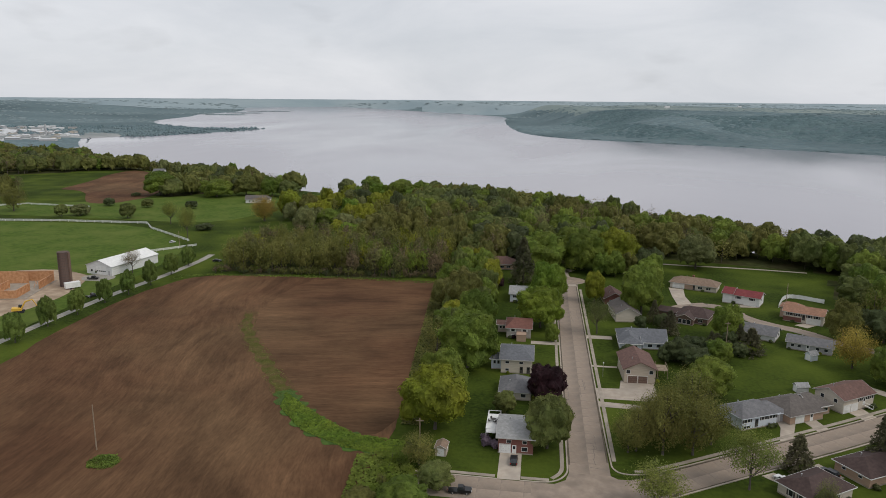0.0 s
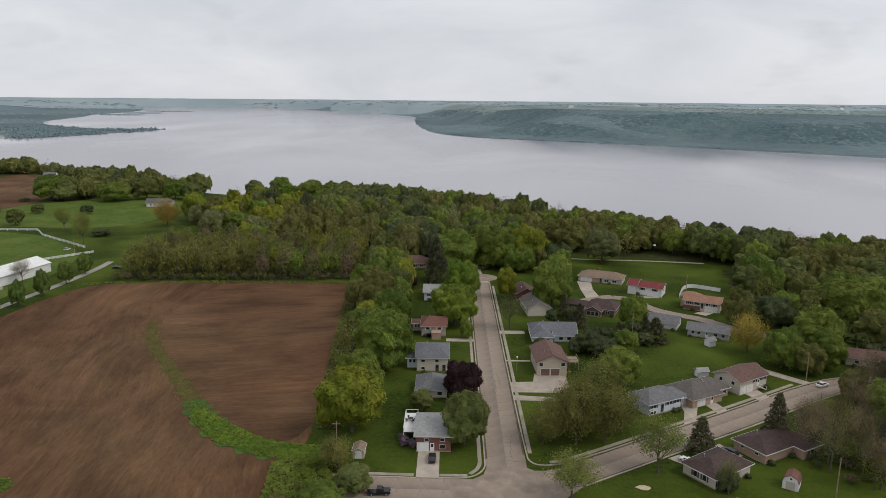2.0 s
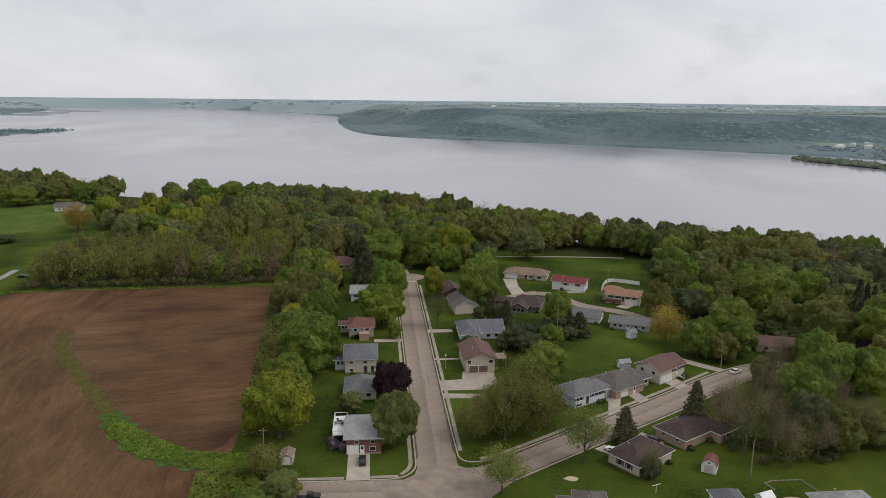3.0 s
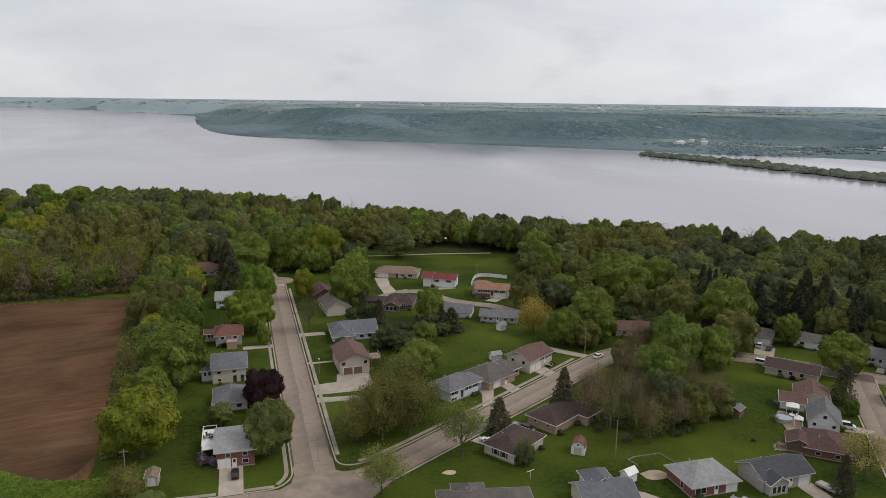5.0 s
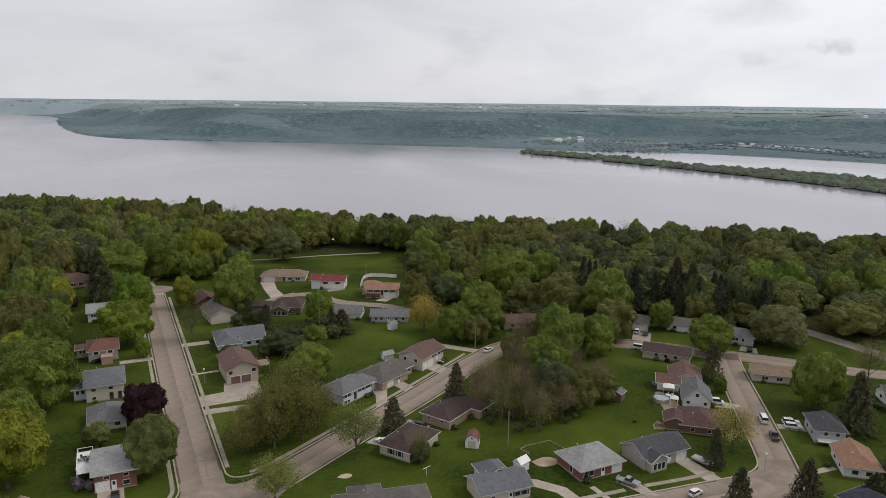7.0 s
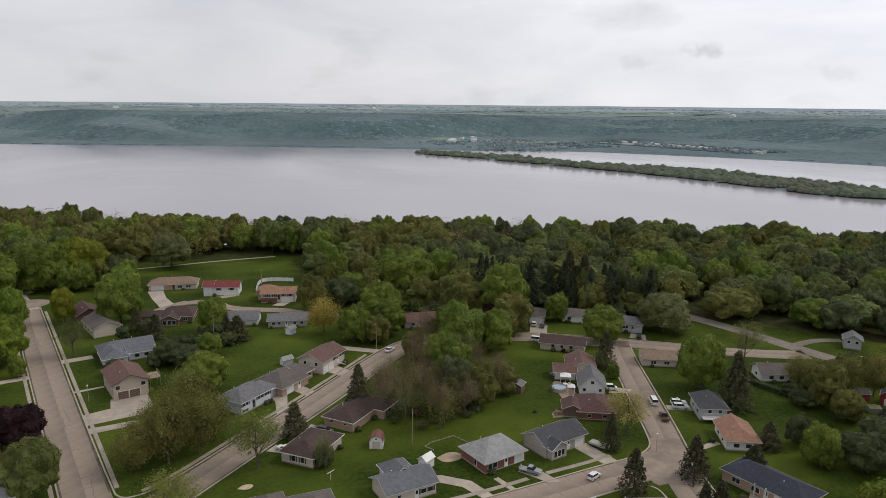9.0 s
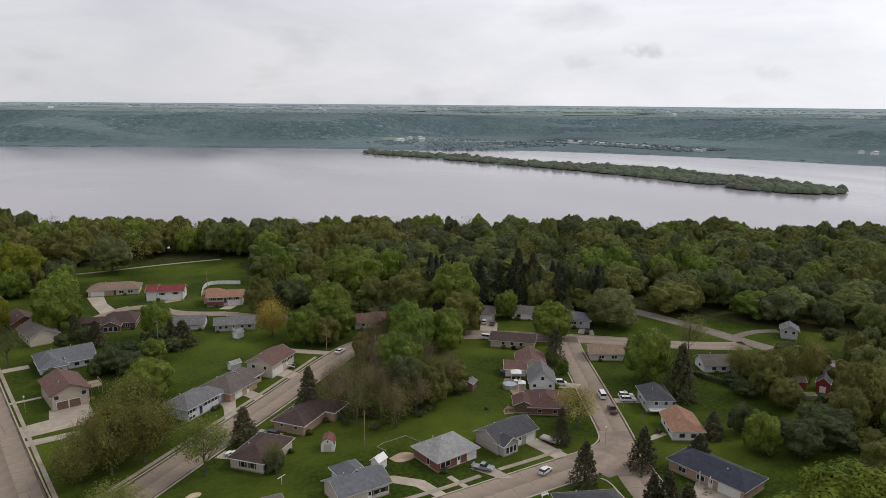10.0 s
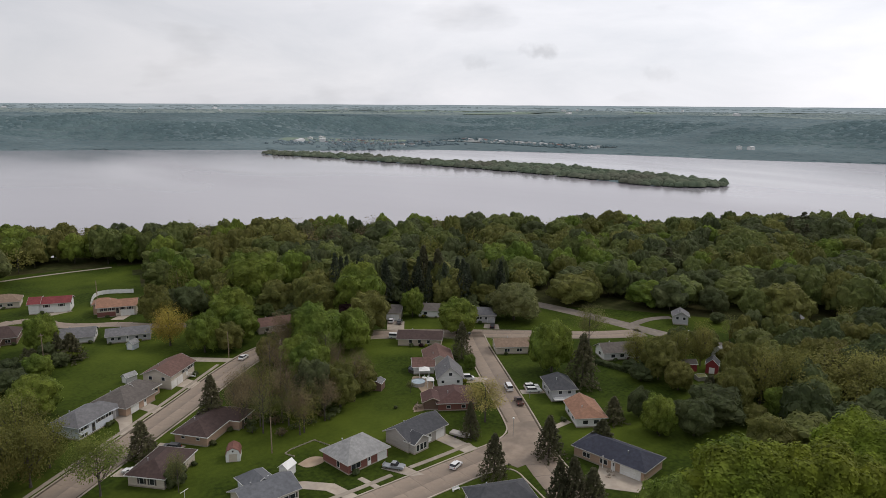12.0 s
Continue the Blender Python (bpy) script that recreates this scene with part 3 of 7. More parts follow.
di_r = np.where(rng.uniform(0, 1, 60000) < 0.75, np.sqrt(rng.uniform(1000 ** 2, 2950 ** 2, 60000)), rng.uniform(2900, 4600, 60000))
fx, fy = di_r * np.sin(az_r), di_r * np.cos(az_r)
slope_here = gap(RIVER, fx, fy)
fields = ripple(fx, fy, 260, 6.0) + 0.5 * ripple(fx, fy, 90, 1.0)
chance = rng.uniform(0, 1, len(fx))
keep = ~inside(RIVER, fx, fy) & ((fields < 0.55) | (slope_here < 900)) & (gap(NEAR_S, fx, fy) > 60)
village = (np.hypot((fx - 1290) / 230, (fy - 1500) / 330) < 1) & (chance < 0.75) & (slope_here > 12)
marina = (np.abs(fx - 1560 - (fy - 1230) * 0.12) < 36) & (np.abs(fy - 1230) < 260)
meadow = (np.hypot((fx - 1240) / 95, (fy - 1700) / 85) < 1) & (chance < 0.9)
town = (np.hypot((fx + 1480) / 330, (fy - 1860) / 420) < 1) & (slope_here > 40) & (chance < 0.93)
keep &= ~village & ~town & ~marina & ~meadow
fx, fy = fx[keep][:21000], fy[keep][:21000]
crown_w = np.clip(np.hypot(fx, fy) * 0.0040, 5.5, 9.0) * np.where(gap(RIVER, fx, fy) < 90, 0.8, 1.0)
far_woods("far_woods", fx, fy, crown_w, HAZED_LEAF, "wooded hills along the far river banks, blue-green with painted haze", None, (0.09, 0.17), True)
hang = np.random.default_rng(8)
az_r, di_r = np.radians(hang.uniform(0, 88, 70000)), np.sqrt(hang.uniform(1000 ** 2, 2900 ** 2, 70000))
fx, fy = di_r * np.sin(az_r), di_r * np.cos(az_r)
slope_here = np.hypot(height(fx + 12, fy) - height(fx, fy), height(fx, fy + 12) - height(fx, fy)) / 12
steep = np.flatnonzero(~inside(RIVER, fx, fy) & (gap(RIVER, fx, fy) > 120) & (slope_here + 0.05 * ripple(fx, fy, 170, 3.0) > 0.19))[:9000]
far_woods("hanging_woods", fx[steep], fy[steep], hang.uniform(7, 11, len(steep)), HAZED_HANGING_LEAF, "darker woods on the steep far slopes", None, (0.16, 0.26), True)
az_r, di_r = np.radians(rng.uniform(-40, 84, 14000)), np.exp(rng.uniform(np.log(3300), np.log(9000), 14000))
fx, fy = di_r * np.sin(az_r), di_r * np.cos(az_r)
keep = ~inside(RIVER, fx, fy) & (ripple(fx, fy, 420, 2.0) + 0.7 * ripple(fx, fy, 150, 5.0) > 0.1)
far_woods("distant_groves", fx[keep][:4000], fy[keep][:4000], (di_r[keep] * 0.0026)[:4000], HAZED_GROVES, "hazy groves on the distant plateau")
ix, iy = rng.uniform(800, 1110, 26000), rng.uniform(400, 1480, 26000)
pond = np.hypot((ix - 1010) / 16, (iy - 660) / 42) < 1
isl = inside(ISLAND_S, ix, iy) & (gap(ISLAND_S, ix, iy) > 1.5) & ~pond & (ripple(ix, iy, 40) + 0.5 * ripple(ix, iy, 14, 2.0) > -0.75)
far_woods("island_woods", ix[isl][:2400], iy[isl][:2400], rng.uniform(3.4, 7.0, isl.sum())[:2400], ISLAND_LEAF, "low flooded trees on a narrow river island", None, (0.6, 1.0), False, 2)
for name, x0, x1, y0, y1, n_, label in (("village_trees", 1040, 1420, 1290, 1720, 520, "trees between the houses of the far village"), ("marina_trees", 1480, 1640, 960, 1500, 420, "trees along the far marina"), ("spit_woods", -1500, -980, 1840, 2560, 1100, "low wooded spit in the river"), ("town_trees", -1780, -1120, 1900, 2400, 700, "trees among the distant town's halls")):
    tx, ty = rng.uniform(x0, x1, n_ * 3), rng.uniform(y0, y1, n_ * 3)
    dry = np.flatnonzero(~inside(RIVER, tx, ty) & (gap(NEAR_S, tx, ty) > 60) & (ripple(tx, ty, 60, 1.0) > -0.5))[:n_]
    far_woods(name, tx[dry], ty[dry], rng.uniform(3.2, 6.0, len(dry)), HAZED_LEAF, label, None, (0.6, 1.1))
for name, cx, cy, rx, ry in (("river_islet", -1959, 4284, 130, 40), ("river_islet", -2045, 4774, 120, 60), ("river_islet", -2118, 5397, 170, 60)):
    t_, q_ = rng.uniform(0, 6.28, 220), np.sqrt(rng.uniform(0, 1, 220))
    far_woods(name, cx + rx * q_ * np.cos(t_), cy + ry * q_ * np.sin(t_), np.full(220, 13.0), HAZED_GROVES, "low wooded islet in the wide river", np.full(220, RIVER_Z - (cx * cx + cy * cy) / 1.46e7))


# ---- trees ----
def leaf_quads(pts, nrm, size, rng, spread=0.42, lift=0.55):
    """Small leaf sprays, each a bent quad round its point."""
    n = len(pts)
    d = nrm + np.array([0, 0, lift]) + rng.normal(0, spread, (n, 3))
    d /= np.linalg.norm(d, axis=1, keepdims=True) + 1e-9
    u = np.cross(d, rng.normal(0, 1, (n, 3)))
    u /= np.linalg.norm(u, axis=1, keepdims=True) + 1e-9
    w = np.cross(d, u)
    s = (size * rng.uniform(0.6, 1.35, n))[:, None]
    v = np.stack([pts - u * s - w * s * 0.7, pts + u * s - w * s * 0.55, pts + u * s * 0.8 + w * s, pts - u * s * 0.9 + w * s * 0.8 + d * s * 0.4], 1).reshape(-1, 3)
    k = 4 * np.arange(n)[:, None]
    return v, np.vstack([k + [0, 1, 2], k + [0, 2, 3]])


def puff_crown(seed, leaves, leaf, boughs=40, core=3, low=0.12, fat=(0.22, 0.36), reach=(0.55, 0.76), under=0.6, heart=0.66, lift=0.35):
    """A crown one metre wide and high, its foot at z = 0: billowing boughs with clefts between, all of small leaf sprays."""
    rng = np.random.default_rng(seed)
    i = np.arange(boughs) + 0.5
    up_, t_ = 1 - (1 + under) * i / boughs, i * 2.39996 + rng.uniform(0, 6)
    out = np.stack([np.cos(t_) * np.sqrt(1 - up_ ** 2), np.sin(t_) * np.sqrt(1 - up_ ** 2), up_], 1) + rng.normal(0, 0.17, (boughs, 3))
    out /= np.linalg.norm(out, axis=1, keepdims=True)
    mid, rad = out * rng.uniform(*reach, (boughs, 1)) * (1 - 0.5 * np.clip(out[:, 2:] - 0.55, 0, 1)), rng.uniform(*fat, boughs)

    def skin(d):
        """How far the crown reaches in each direction, and which bough stands there."""
        b = d @ mid.T
        deep = b ** 2 - (mid ** 2).sum(1) + rad ** 2
        r = np.where(deep > 0, b + np.sqrt(np.maximum(deep, 0)), 0)
        k = r.argmax(1)
        r = np.maximum(r.max(1), heart)
        return r * (1 + 0.05 * np.sin(d[:, 0] * 9 + seed) * np.sin(d[:, 1] * 8 + 2) + 0.04 * np.sin(d[:, 2] * 13 + d[:, 0] * 7)), k

    pv, pf = pebble(core)
    pf = pf[pv[pf].mean(1)[:, 2] > -under]
    c = pv[pf]
    flat_ = c.reshape(-1, 3)
    c = (flat_ * skin(flat_)[0][:, None]).reshape(-1, 3, 3)
    m = c.mean(1, keepdims=True)
    q = (m + (c - m) * 1.2) * rng.uniform(0.93, 1.0, (len(pf), 1, 1)) + rng.normal(0, 0.16 / 2 ** core, c.shape)
    q = q.reshape(-1, 3)
    d = rng.normal(0, 1, (int(leaves * 1.6), 3)) + [0, 0, 0.35]
    d /= np.linalg.norm(d, axis=1, keepdims=True)
    d = d[d[:, 2] > -under - 0.1][:leaves]
    r, k = skin(d)
    p = d * (r * rng.uniform(0.96, 1.035, len(d)))[:, None]
    way = p - mid[k]
    way /= np.linalg.norm(way, axis=1, keepdims=True) + 1e-6
    wide = np.percentile(np.hypot(p[:, 0], p[:, 1]), 97)
    top, foot = p[:, 2].max(), -0.85 * under - 0.1

    def fit(a):
        a = a.copy()
        a[:, :2] *= 0.5 / wide
        a[:, 2] = np.maximum(low + (a[:, 2] - foot) / (top - foot) * (1 - low), low * 0.6)
        return a

    v, f = leaf_quads(fit(p), way * 0.7 + d * 0.4, leaf, rng, 0.42, lift)
    return np.vstack([fit(q), v]), np.vstack([np.arange(len(q)).reshape(-1, 3), f + len(q)])


def thin_crown(seed, n, leaf, twigs=34, low=0.25):
    """A crown just coming into leaf: leaves in sprays along its twigs."""
    rng = np.random.default_rng(seed)
    tips = []
    for i in range(twigs):
        t, e = rng.uniform(0, 2 * np.pi), rng.uniform(low, 1.35)
        b = np.array([0, 0, rng.uniform(0.22, 0.5)])
        tip = np.array([np.cos(t) * np.cos(e) * 0.48, np.sin(t) * np.cos(e) * 0.48, 0.4 + 0.56 * np.sin(e)])
        tips.append((b, tip))
    k = rng.integers(0, len(tips), n)
    f = np.sqrt(rng.uniform(0.12, 1, n))[:, None]
    a, b = np.array([q[0] for q in tips])[k], np.array([q[1] for q in tips])[k]
    p = a + (b - a) * f + rng.normal(0, 0.055, (n, 3))
    out = p - np.array([0, 0, 0.45])
    return leaf_quads(p, out / (np.linalg.norm(out, axis=1, keepdims=True) + 1e-6), leaf, rng, 0.55)


def feather_crown(seed, n, leaf, twigs=60):
    """A feathery crown: leaf sprays on many twigs that stand out of a loose leafy middle."""
    rng = np.random.default_rng(seed)
    t, up = rng.uniform(0, 2 * np.pi, twigs), rng.uniform(-0.35, 1.0, twigs)
    out = np.stack([np.cos(t) * np.sqrt(1 - up ** 2), np.sin(t) * np.sqrt(1 - up ** 2), up], 1)
    tip = out * rng.uniform(0.34, 0.54, (twigs, 1)) + [0, 0, 0.48]
    root = out * 0.2 + [0, 0, 0.42]
    k = rng.integers(0, twigs, n)
    f = rng.uniform(0.2, 1, n)[:, None] ** 0.7
    p = root[k] + (tip[k] - root[k]) * f + rng.normal(0, 0.045, (n, 3))
    d = rng.normal(0, 1, (n // 3, 3))
    d /= np.linalg.norm(d, axis=1, keepdims=True)
    inner = d * rng.uniform(0.16, 0.36, (n // 3, 1)) * [1, 1, 1.1] + [0, 0, 0.45]
    p, way = np.vstack([p, inner]), np.vstack([out[k] * 0.8, d])
    p[:, 2] = np.maximum(p[:, 2], 0.05)
    return leaf_quads(p, way, np.append(np.full(n, leaf), np.full(len(inner), leaf * 1.7)), rng, 0.45, 0.3)


def spire_crown(seed, n, leaf):
    """A conifer's crown in drooping tiers."""
    rng = np.random.default_rng(seed)
    tiers = 15
    k = rng.integers(0, tiers, n)
    h = 0.06 + 0.92 * (k / tiers) ** 0.92
    limb = rng.integers(0, 9, n)
    length = rng.uniform(0.62, 1.12, (tiers, 9))[k, limb]
    out = 0.5 * (1 - h) ** 0.8 * np.sqrt(rng.uniform(0.1, 1, n)) * length
    t = limb * (2 * np.pi / 9) + k * 0.83 + rng.normal(0, 0.10, n)
    p = np.stack([np.cos(t) * out, np.sin(t) * out, h + 0.05 - out * 0.2 + rng.normal(0, 0.018, n)], 1)
    nrm = np.stack([np.cos(t) * 0.5, np.sin(t) * 0.5, np.full(n, 0.8)], 1)
    v, f = leaf_quads(p, nrm, leaf, rng, 0.5)
    top = np.array([[0.012, 0, 0.9], [-0.01, 0.01, 0.9], [0, 0, 1.0]])
    return np.vstack([v, top]), np.vstack([f, [[len(v), len(v) + 1, len(v) + 2]]])


def trunk_geo(seed, spread=0.3, limbs=6, girth=0.022, top=0.72):
    rng = random.Random(seed)
    g = Geo().tube([(0, 0, -0.02), (0.005, 0, 0.1), (-0.006, 0.006, 0.3), (0.008, -0.004, top)], [girth * 1.5, girth, girth * 0.8, girth * 0.2], 7)
    for i in range(limbs):
        t, z = i * 2.4 + rng.uniform(-0.4, 0.4), rng.uniform(0.18, 0.45)
        r = spread * rng.uniform(0.7, 1.1)
        a, m, e = (0, 0, z), (math.cos(t) * r * 0.45, math.sin(t) * r * 0.45, z + 0.14), (math.cos(t + 0.2) * r, math.sin(t + 0.2) * r, z + rng.uniform(0.26, 0.42))
        g.tube([a, m, e], [girth * 0.55, girth * 0.35, girth * 0.1], 5, False)
        g.tube([m, (m[0] * 1.3 + 0.05, m[1] * 1.3 - 0.05, m[2] + 0.22)], [girth * 0.28, girth * 0.06], 4, False)
    return g


KINDS = {  # crown, leaves, bark spread, label, category
    "g": ("round", 2700, "broad green deciduous tree in fresh full leaf", "tree"), "yg": ("round", 3600, "rounded tree with yellow-green spring leaves", "tree"),
    "ng": ("round", 3800, "large broad green tree in dense fresh leaf", "tree"), "mg": ("round", 2400, "mid-green woodland tree in young leaf", "tree"),
    "ol": ("round", 2400, "olive-green tree with thin young leaves", "tree"), "dg": ("round", 1900, "dense dark green bushy tree", "tree"),
    "lg": ("round", 3600, "wide light green tree beside the street", "tree"), "pu": ("round", 1600, "dark purple-leaved tree with a rounded crown", "tree"),
    "pa": ("round", 2700, "pale green tree with a domed crown", "tree"), "oran": ("feather", 5200, "golden orange-brown tree in new leaf", "tree"),
    "fea": ("feather", 4600, "spreading multi-stemmed tree with feathery olive leaves", "tree"), "lane": ("round", 2600, "young oval tree planted along the farm lane", "tree"), "fey": ("thin", 6500, "feathery young yellow-green tree on a lawn", "tree"),
    "sp": ("thin", 3800, "sparse tree with bare limbs and few young leaves", "tree"), "spy": ("thin", 5200, "sparse yellow-flowering tree with thin limbs", "tree"),
    "big": ("round", 6000, "huge broad-crowned green tree with billowing boughs", "tree"),
    "pine": ("spire", 1800, "tall dark pine at the edge of the wood", "conifer"),
    "con": ("spire", 3400, "dark green conifer with drooping tiers", "conifer"), "bare": ("thin", 3800, "grey-brown tree still nearly bare", "tree")}
MASTERS = {}


def tree(kind, x, y, h, w, turn, z=0.0, n=0):
    """A tree of a kind, h metres high with a crown w metres wide."""
    key = (kind, n % 3)
    m = pose(x, y, z, 0, 0, turn) @ Matrix.Diagonal((w, w, h, 1))
    if key in MASTERS:
        s = MASTERS[key].scale
        return copy_thing(MASTERS[key], pose(x, y, z, 0, 0, turn) @ Matrix.Diagonal((w / s[0], w / s[1], h / s[2], 1)))
    form, leaves, label, cat = KINDS[kind]
    seed = 11 * len(MASTERS) + 5
    t = base("conifer_tree" if form == "spire" else "tree", m, label, cat)
    if form == "round":
        v, f = puff_crown(seed, leaves, 0.0085, 80, 5, 0.05, (0.15, 0.26), (0.60, 0.82)) if kind == "big" else puff_crown(seed, leaves, 0.0092 if leaves > 4000 else 0.0108, 44 + seed % 9, 4, 0.12, (0.17, 0.30), (0.55, 0.78))
        part("trunk", trunk_geo(seed), BARK, t)
    elif form == "feather":
        v, f = feather_crown(seed, leaves, 0.0084, 90)
        part("trunk", trunk_geo(seed, 0.4, 11, 0.02, 0.8), BARK, t)
    elif form == "thin":
        v, f = thin_crown(seed, leaves, 0.0086, 46)
        part("trunk", trunk_geo(seed, 0.42, 11, 0.016, 0.85), BARK, t)
    else:
        v, f = spire_crown(seed, leaves, 0.019)
        part("trunk", Geo().tube([(0, 0, -0.02), (0, 0, 0.5), (0, 0, 0.93)], [0.03, 0.018, 0.003], 7), BARK, t)
    part("crown", big_mesh("crown", v, f, LEAF[kind]), None, t)
    MASTERS[key] = t
    return t


def plant(first, rows):
    """Trees of a stretch of gardens: kind, place, height and crown width."""
    for i, (kind, x, y, h, w) in enumerate(rows, first):
        tree(kind, x, y, h, w * (1.5 if kind == "con" else 1.0), 47 * i % 360, 0, i)


plant(0, (
    ("yg", -24, 164, 17.4, 16.9), ("ng", -24, 178, 16.9, 14.1), ("ng", -20, 207, 18.7, 19.6), ("ol", -27, 259, 19.5, 16.3), ("g", -20, 240, 16.7, 13.2),
    ("ol", -35, 269, 12.8, 12.3), ("g", -29, 232, 12.2, 11.9), ("pu", 4, 185, 10.9, 11.6), ("mg", 4, 158, 13.7, 11.4), ("mg", -7, 176, 6.4, 6.4),
    ("lg", 2, 250, 16, 17.8), ("lg", 5, 288, 16.5, 15.5), ("con", -6, 314, 21, 11.7), ("pu", -17, 301, 6.9, 6.5), ("yg", 24, 287, 13.7, 8.6),
    ("sp", 22, 246, 12.9, 12.9), ("g", 41, 274, 20.4, 17.3), ("g", 2, 338, 20.1, 23.5), ("g", 22, 343, 21.9, 22.6), ("yg", 39, 346, 21.9, 21.4),
))
plant(20, (
    ("pa", 78, 356, 17.2, 19.4), ("g", 67, 248, 13.4, 10.8), ("g", 50, 196, 11.8, 13.1), ("fea", 25, 160, 13, 11), ("fea", 31, 159, 18.6, 12.5),
    ("fea", 38, 160, 16.2, 13), ("fea", 43.5, 166, 13.4, 11.5), ("fea", 40, 175, 17.4, 13.5), ("fea", 33, 170, 15, 12), ("fea", 28, 167, 11.5, 10),
    ("fea", 23, 159, 10.1, 9.6), ("fey", 47, 146, 14.5, 13), ("con", 60, 156, 8.9, 6.7), ("fey", 26, 135, 10.7, 13.2), ("g", 6, 235, 7.1, 5),
    ("fea", -25, 146, 8.7, 8.8), ("mg", -20, 137, 5.6, 7.9), ("g", -25, 127, 7, 11.1), ("ol", -34, 126, 4.6, 7.6), ("con", 48, 251, 8.5, 6.4),
))
plant(40, (
    ("dg", 46, 223, 7.6, 9.6), ("dg", 50, 218, 7.1, 10.5), ("g", 59, 225, 7.6, 8.8), ("con", 71, 234, 8.8, 8.2), ("oran", 99, 225, 15.4, 13.4),
    ("g", 104, 211, 14.1, 11.8), ("ol", 110, 206, 10.1, 9.8), ("g", 120, 222, 17.1, 16.8), ("g", 147, 252, 21.8, 26.4), ("dg", 120, 252, 11.8, 13.8),
    ("g", 126, 181, 18.6, 18.6), ("g", 139, 179, 15.1, 13.4), ("dg", 102, 148, 14.9, 11.7), ("bare", 94, 151, 14.1, 10.8), ("bare", 84, 153, 16.3, 10.7),
    ("ol", 109, 146, 12.6, 11), ("ol", 119, 150, 9.8, 9.9), ("bare", 92, 140, 13.7, 8.8), ("bare", 101, 142, 12.7, 9.1), ("con", 80, 161, 12.9, 7),
))
plant(60, (
    ("g", 179, 192, 11.5, 9.1), ("ol", 156, 190, 15.1, 14.4), ("g", 176, 166, 13.3, 15.2), ("con", 159, 148, 12.1, 5.9), ("pa", 203, 162, 14.6, 20.5),
    ("spy", 129.5, 112.5, 12, 13), ("con", 120, 109, 9.5, 4.3), ("sp", 59, 136, 9.6, 5.3), ("g", 170, 121, 16.6, 14.2), ("con", 167, 108, 15.8, 8.5),
    ("sp", 199.8, 126.9, 14.0, 13.0), ("con", 152.5, 89.0, 7.1, 5.4), ("g", 155, 78, 10.7, 9.1), ("dg", 160, 86, 8.3, 6.3), ("dg", 160, 71, 9.9, 9.2),
    ("con", 110, 93, 10.3, 5.8), ("con", 126, 90, 10.1, 6.2), ("con", 110, 76, 10.5, 5.5), ("con", 112, 74, 11.1, 6.2), ("con", 116, 72, 8.1, 5.6),
))
plant(80, (
    ("big", 125, 44, 21.1, 27), ("big", 131, 34, 22.3, 24.9), ("big", 153, 33, 19.7, 22.3), ("g", 115, 55, 13.8, 11.9), ("dg", 171, 71, 9.5, 15.5),
    ("con", 177, 75, 10, 6.5), ("fea", 207, 91, 15.5, 8.6), ("ol", 213, 84, 8, 9), ("sp", 201, 102, 8, 11), ("ol", 219, 96, 8, 11),
    ("dg", 192, 100, 5, 8), ("dg", 198, 97, 4, 8), ("fea", 209, 57, 15, 22), ("fea", 190.2, 66.4, 18.5, 13), ("fea", 210, 45, 17.7, 21.8),
    ("ol", 184, 87, 8.9, 9.1), ("ol", 163, 54, 10, 11.9), ("g", 154, 77, 10.4, 6.8), ("ol", 180, 70, 12.7, 11.6), ("g", 109, 160, 16, 13),
))
plant(100, (
    ("g", 112, 170, 14, 12), ("ol", 113, 187, 9, 8), ("sp", 123, 190, 10, 9), ("g", 134, 189, 12, 11), ("ol", 147, 184, 11, 10),
    ("dg", 42, 283, 8, 7), ("con", 44, 262, 9, 5), ("dg", 46, 256, 6, 6), ("dg", 38, 254, 5, 5), ("g", 118, 212, 13, 12),
    ("fea", 194, 105.7, 12.1, 9.5), ("dg", 183, 98, 5, 8), ("ol", 187.6, 95, 14, 11.5), ("fea", 199, 95, 14.5, 9.8), ("ol", 192.3, 73.2, 16, 10.6),
    ("dg", 187, 104, 4, 5), ("dg", 30, 222, 5, 6), ("con", 69, 240, 8, 4.5), ("bare", 88, 160, 12, 10),
))
plant(120, (
    ("con", 139, 84, 7, 6), ("dg", 60, 139, 5, 5), ("bare", 117.5, 186.2, 16.5, 10.8), ("pu", 157.6, 202.1, 9.5, 11.2), ("ol", 153.7, 213.7, 14.6, 14.7),
    ("g", 162.6, 203.7, 22, 20), ("ol", 106.8, 252.5, 15.1, 12.4), ("con", 201.1, 208.9, 22, 9), ("con", 207.5, 206.7, 20, 9), ("g", 255, 282.2, 16, 17.3),
    ("fea", 196.4, 60.9, 18, 13.6), ("ol", 219.2, 62, 13.2, 11.8), ("mg", 193.1, 53.8, 11.1, 11.8), ("g", 184.6, 59.3, 9, 9.1), ("dg", 254, 106, 4.4, 5.7), ("g", 154.2, 140.1, 5, 3.8), ("sp", 128.7, 139.5, 4, 3),
    ("dg", 177.8, 74.1, 7.5, 5.7), ("dg", 165.9, 77, 5.4, 7.2), ("dg", 169.4, 71.7, 5.5, 7.7), ("ol", 178.3, 68.7, 7, 7.2), ("dg", 197.8, 77.6, 6.2, 8), ("mg", 187.4, 53.1, 10.9, 11.5), ("ol", 176.3, 62.9, 5.5, 7.7),
))
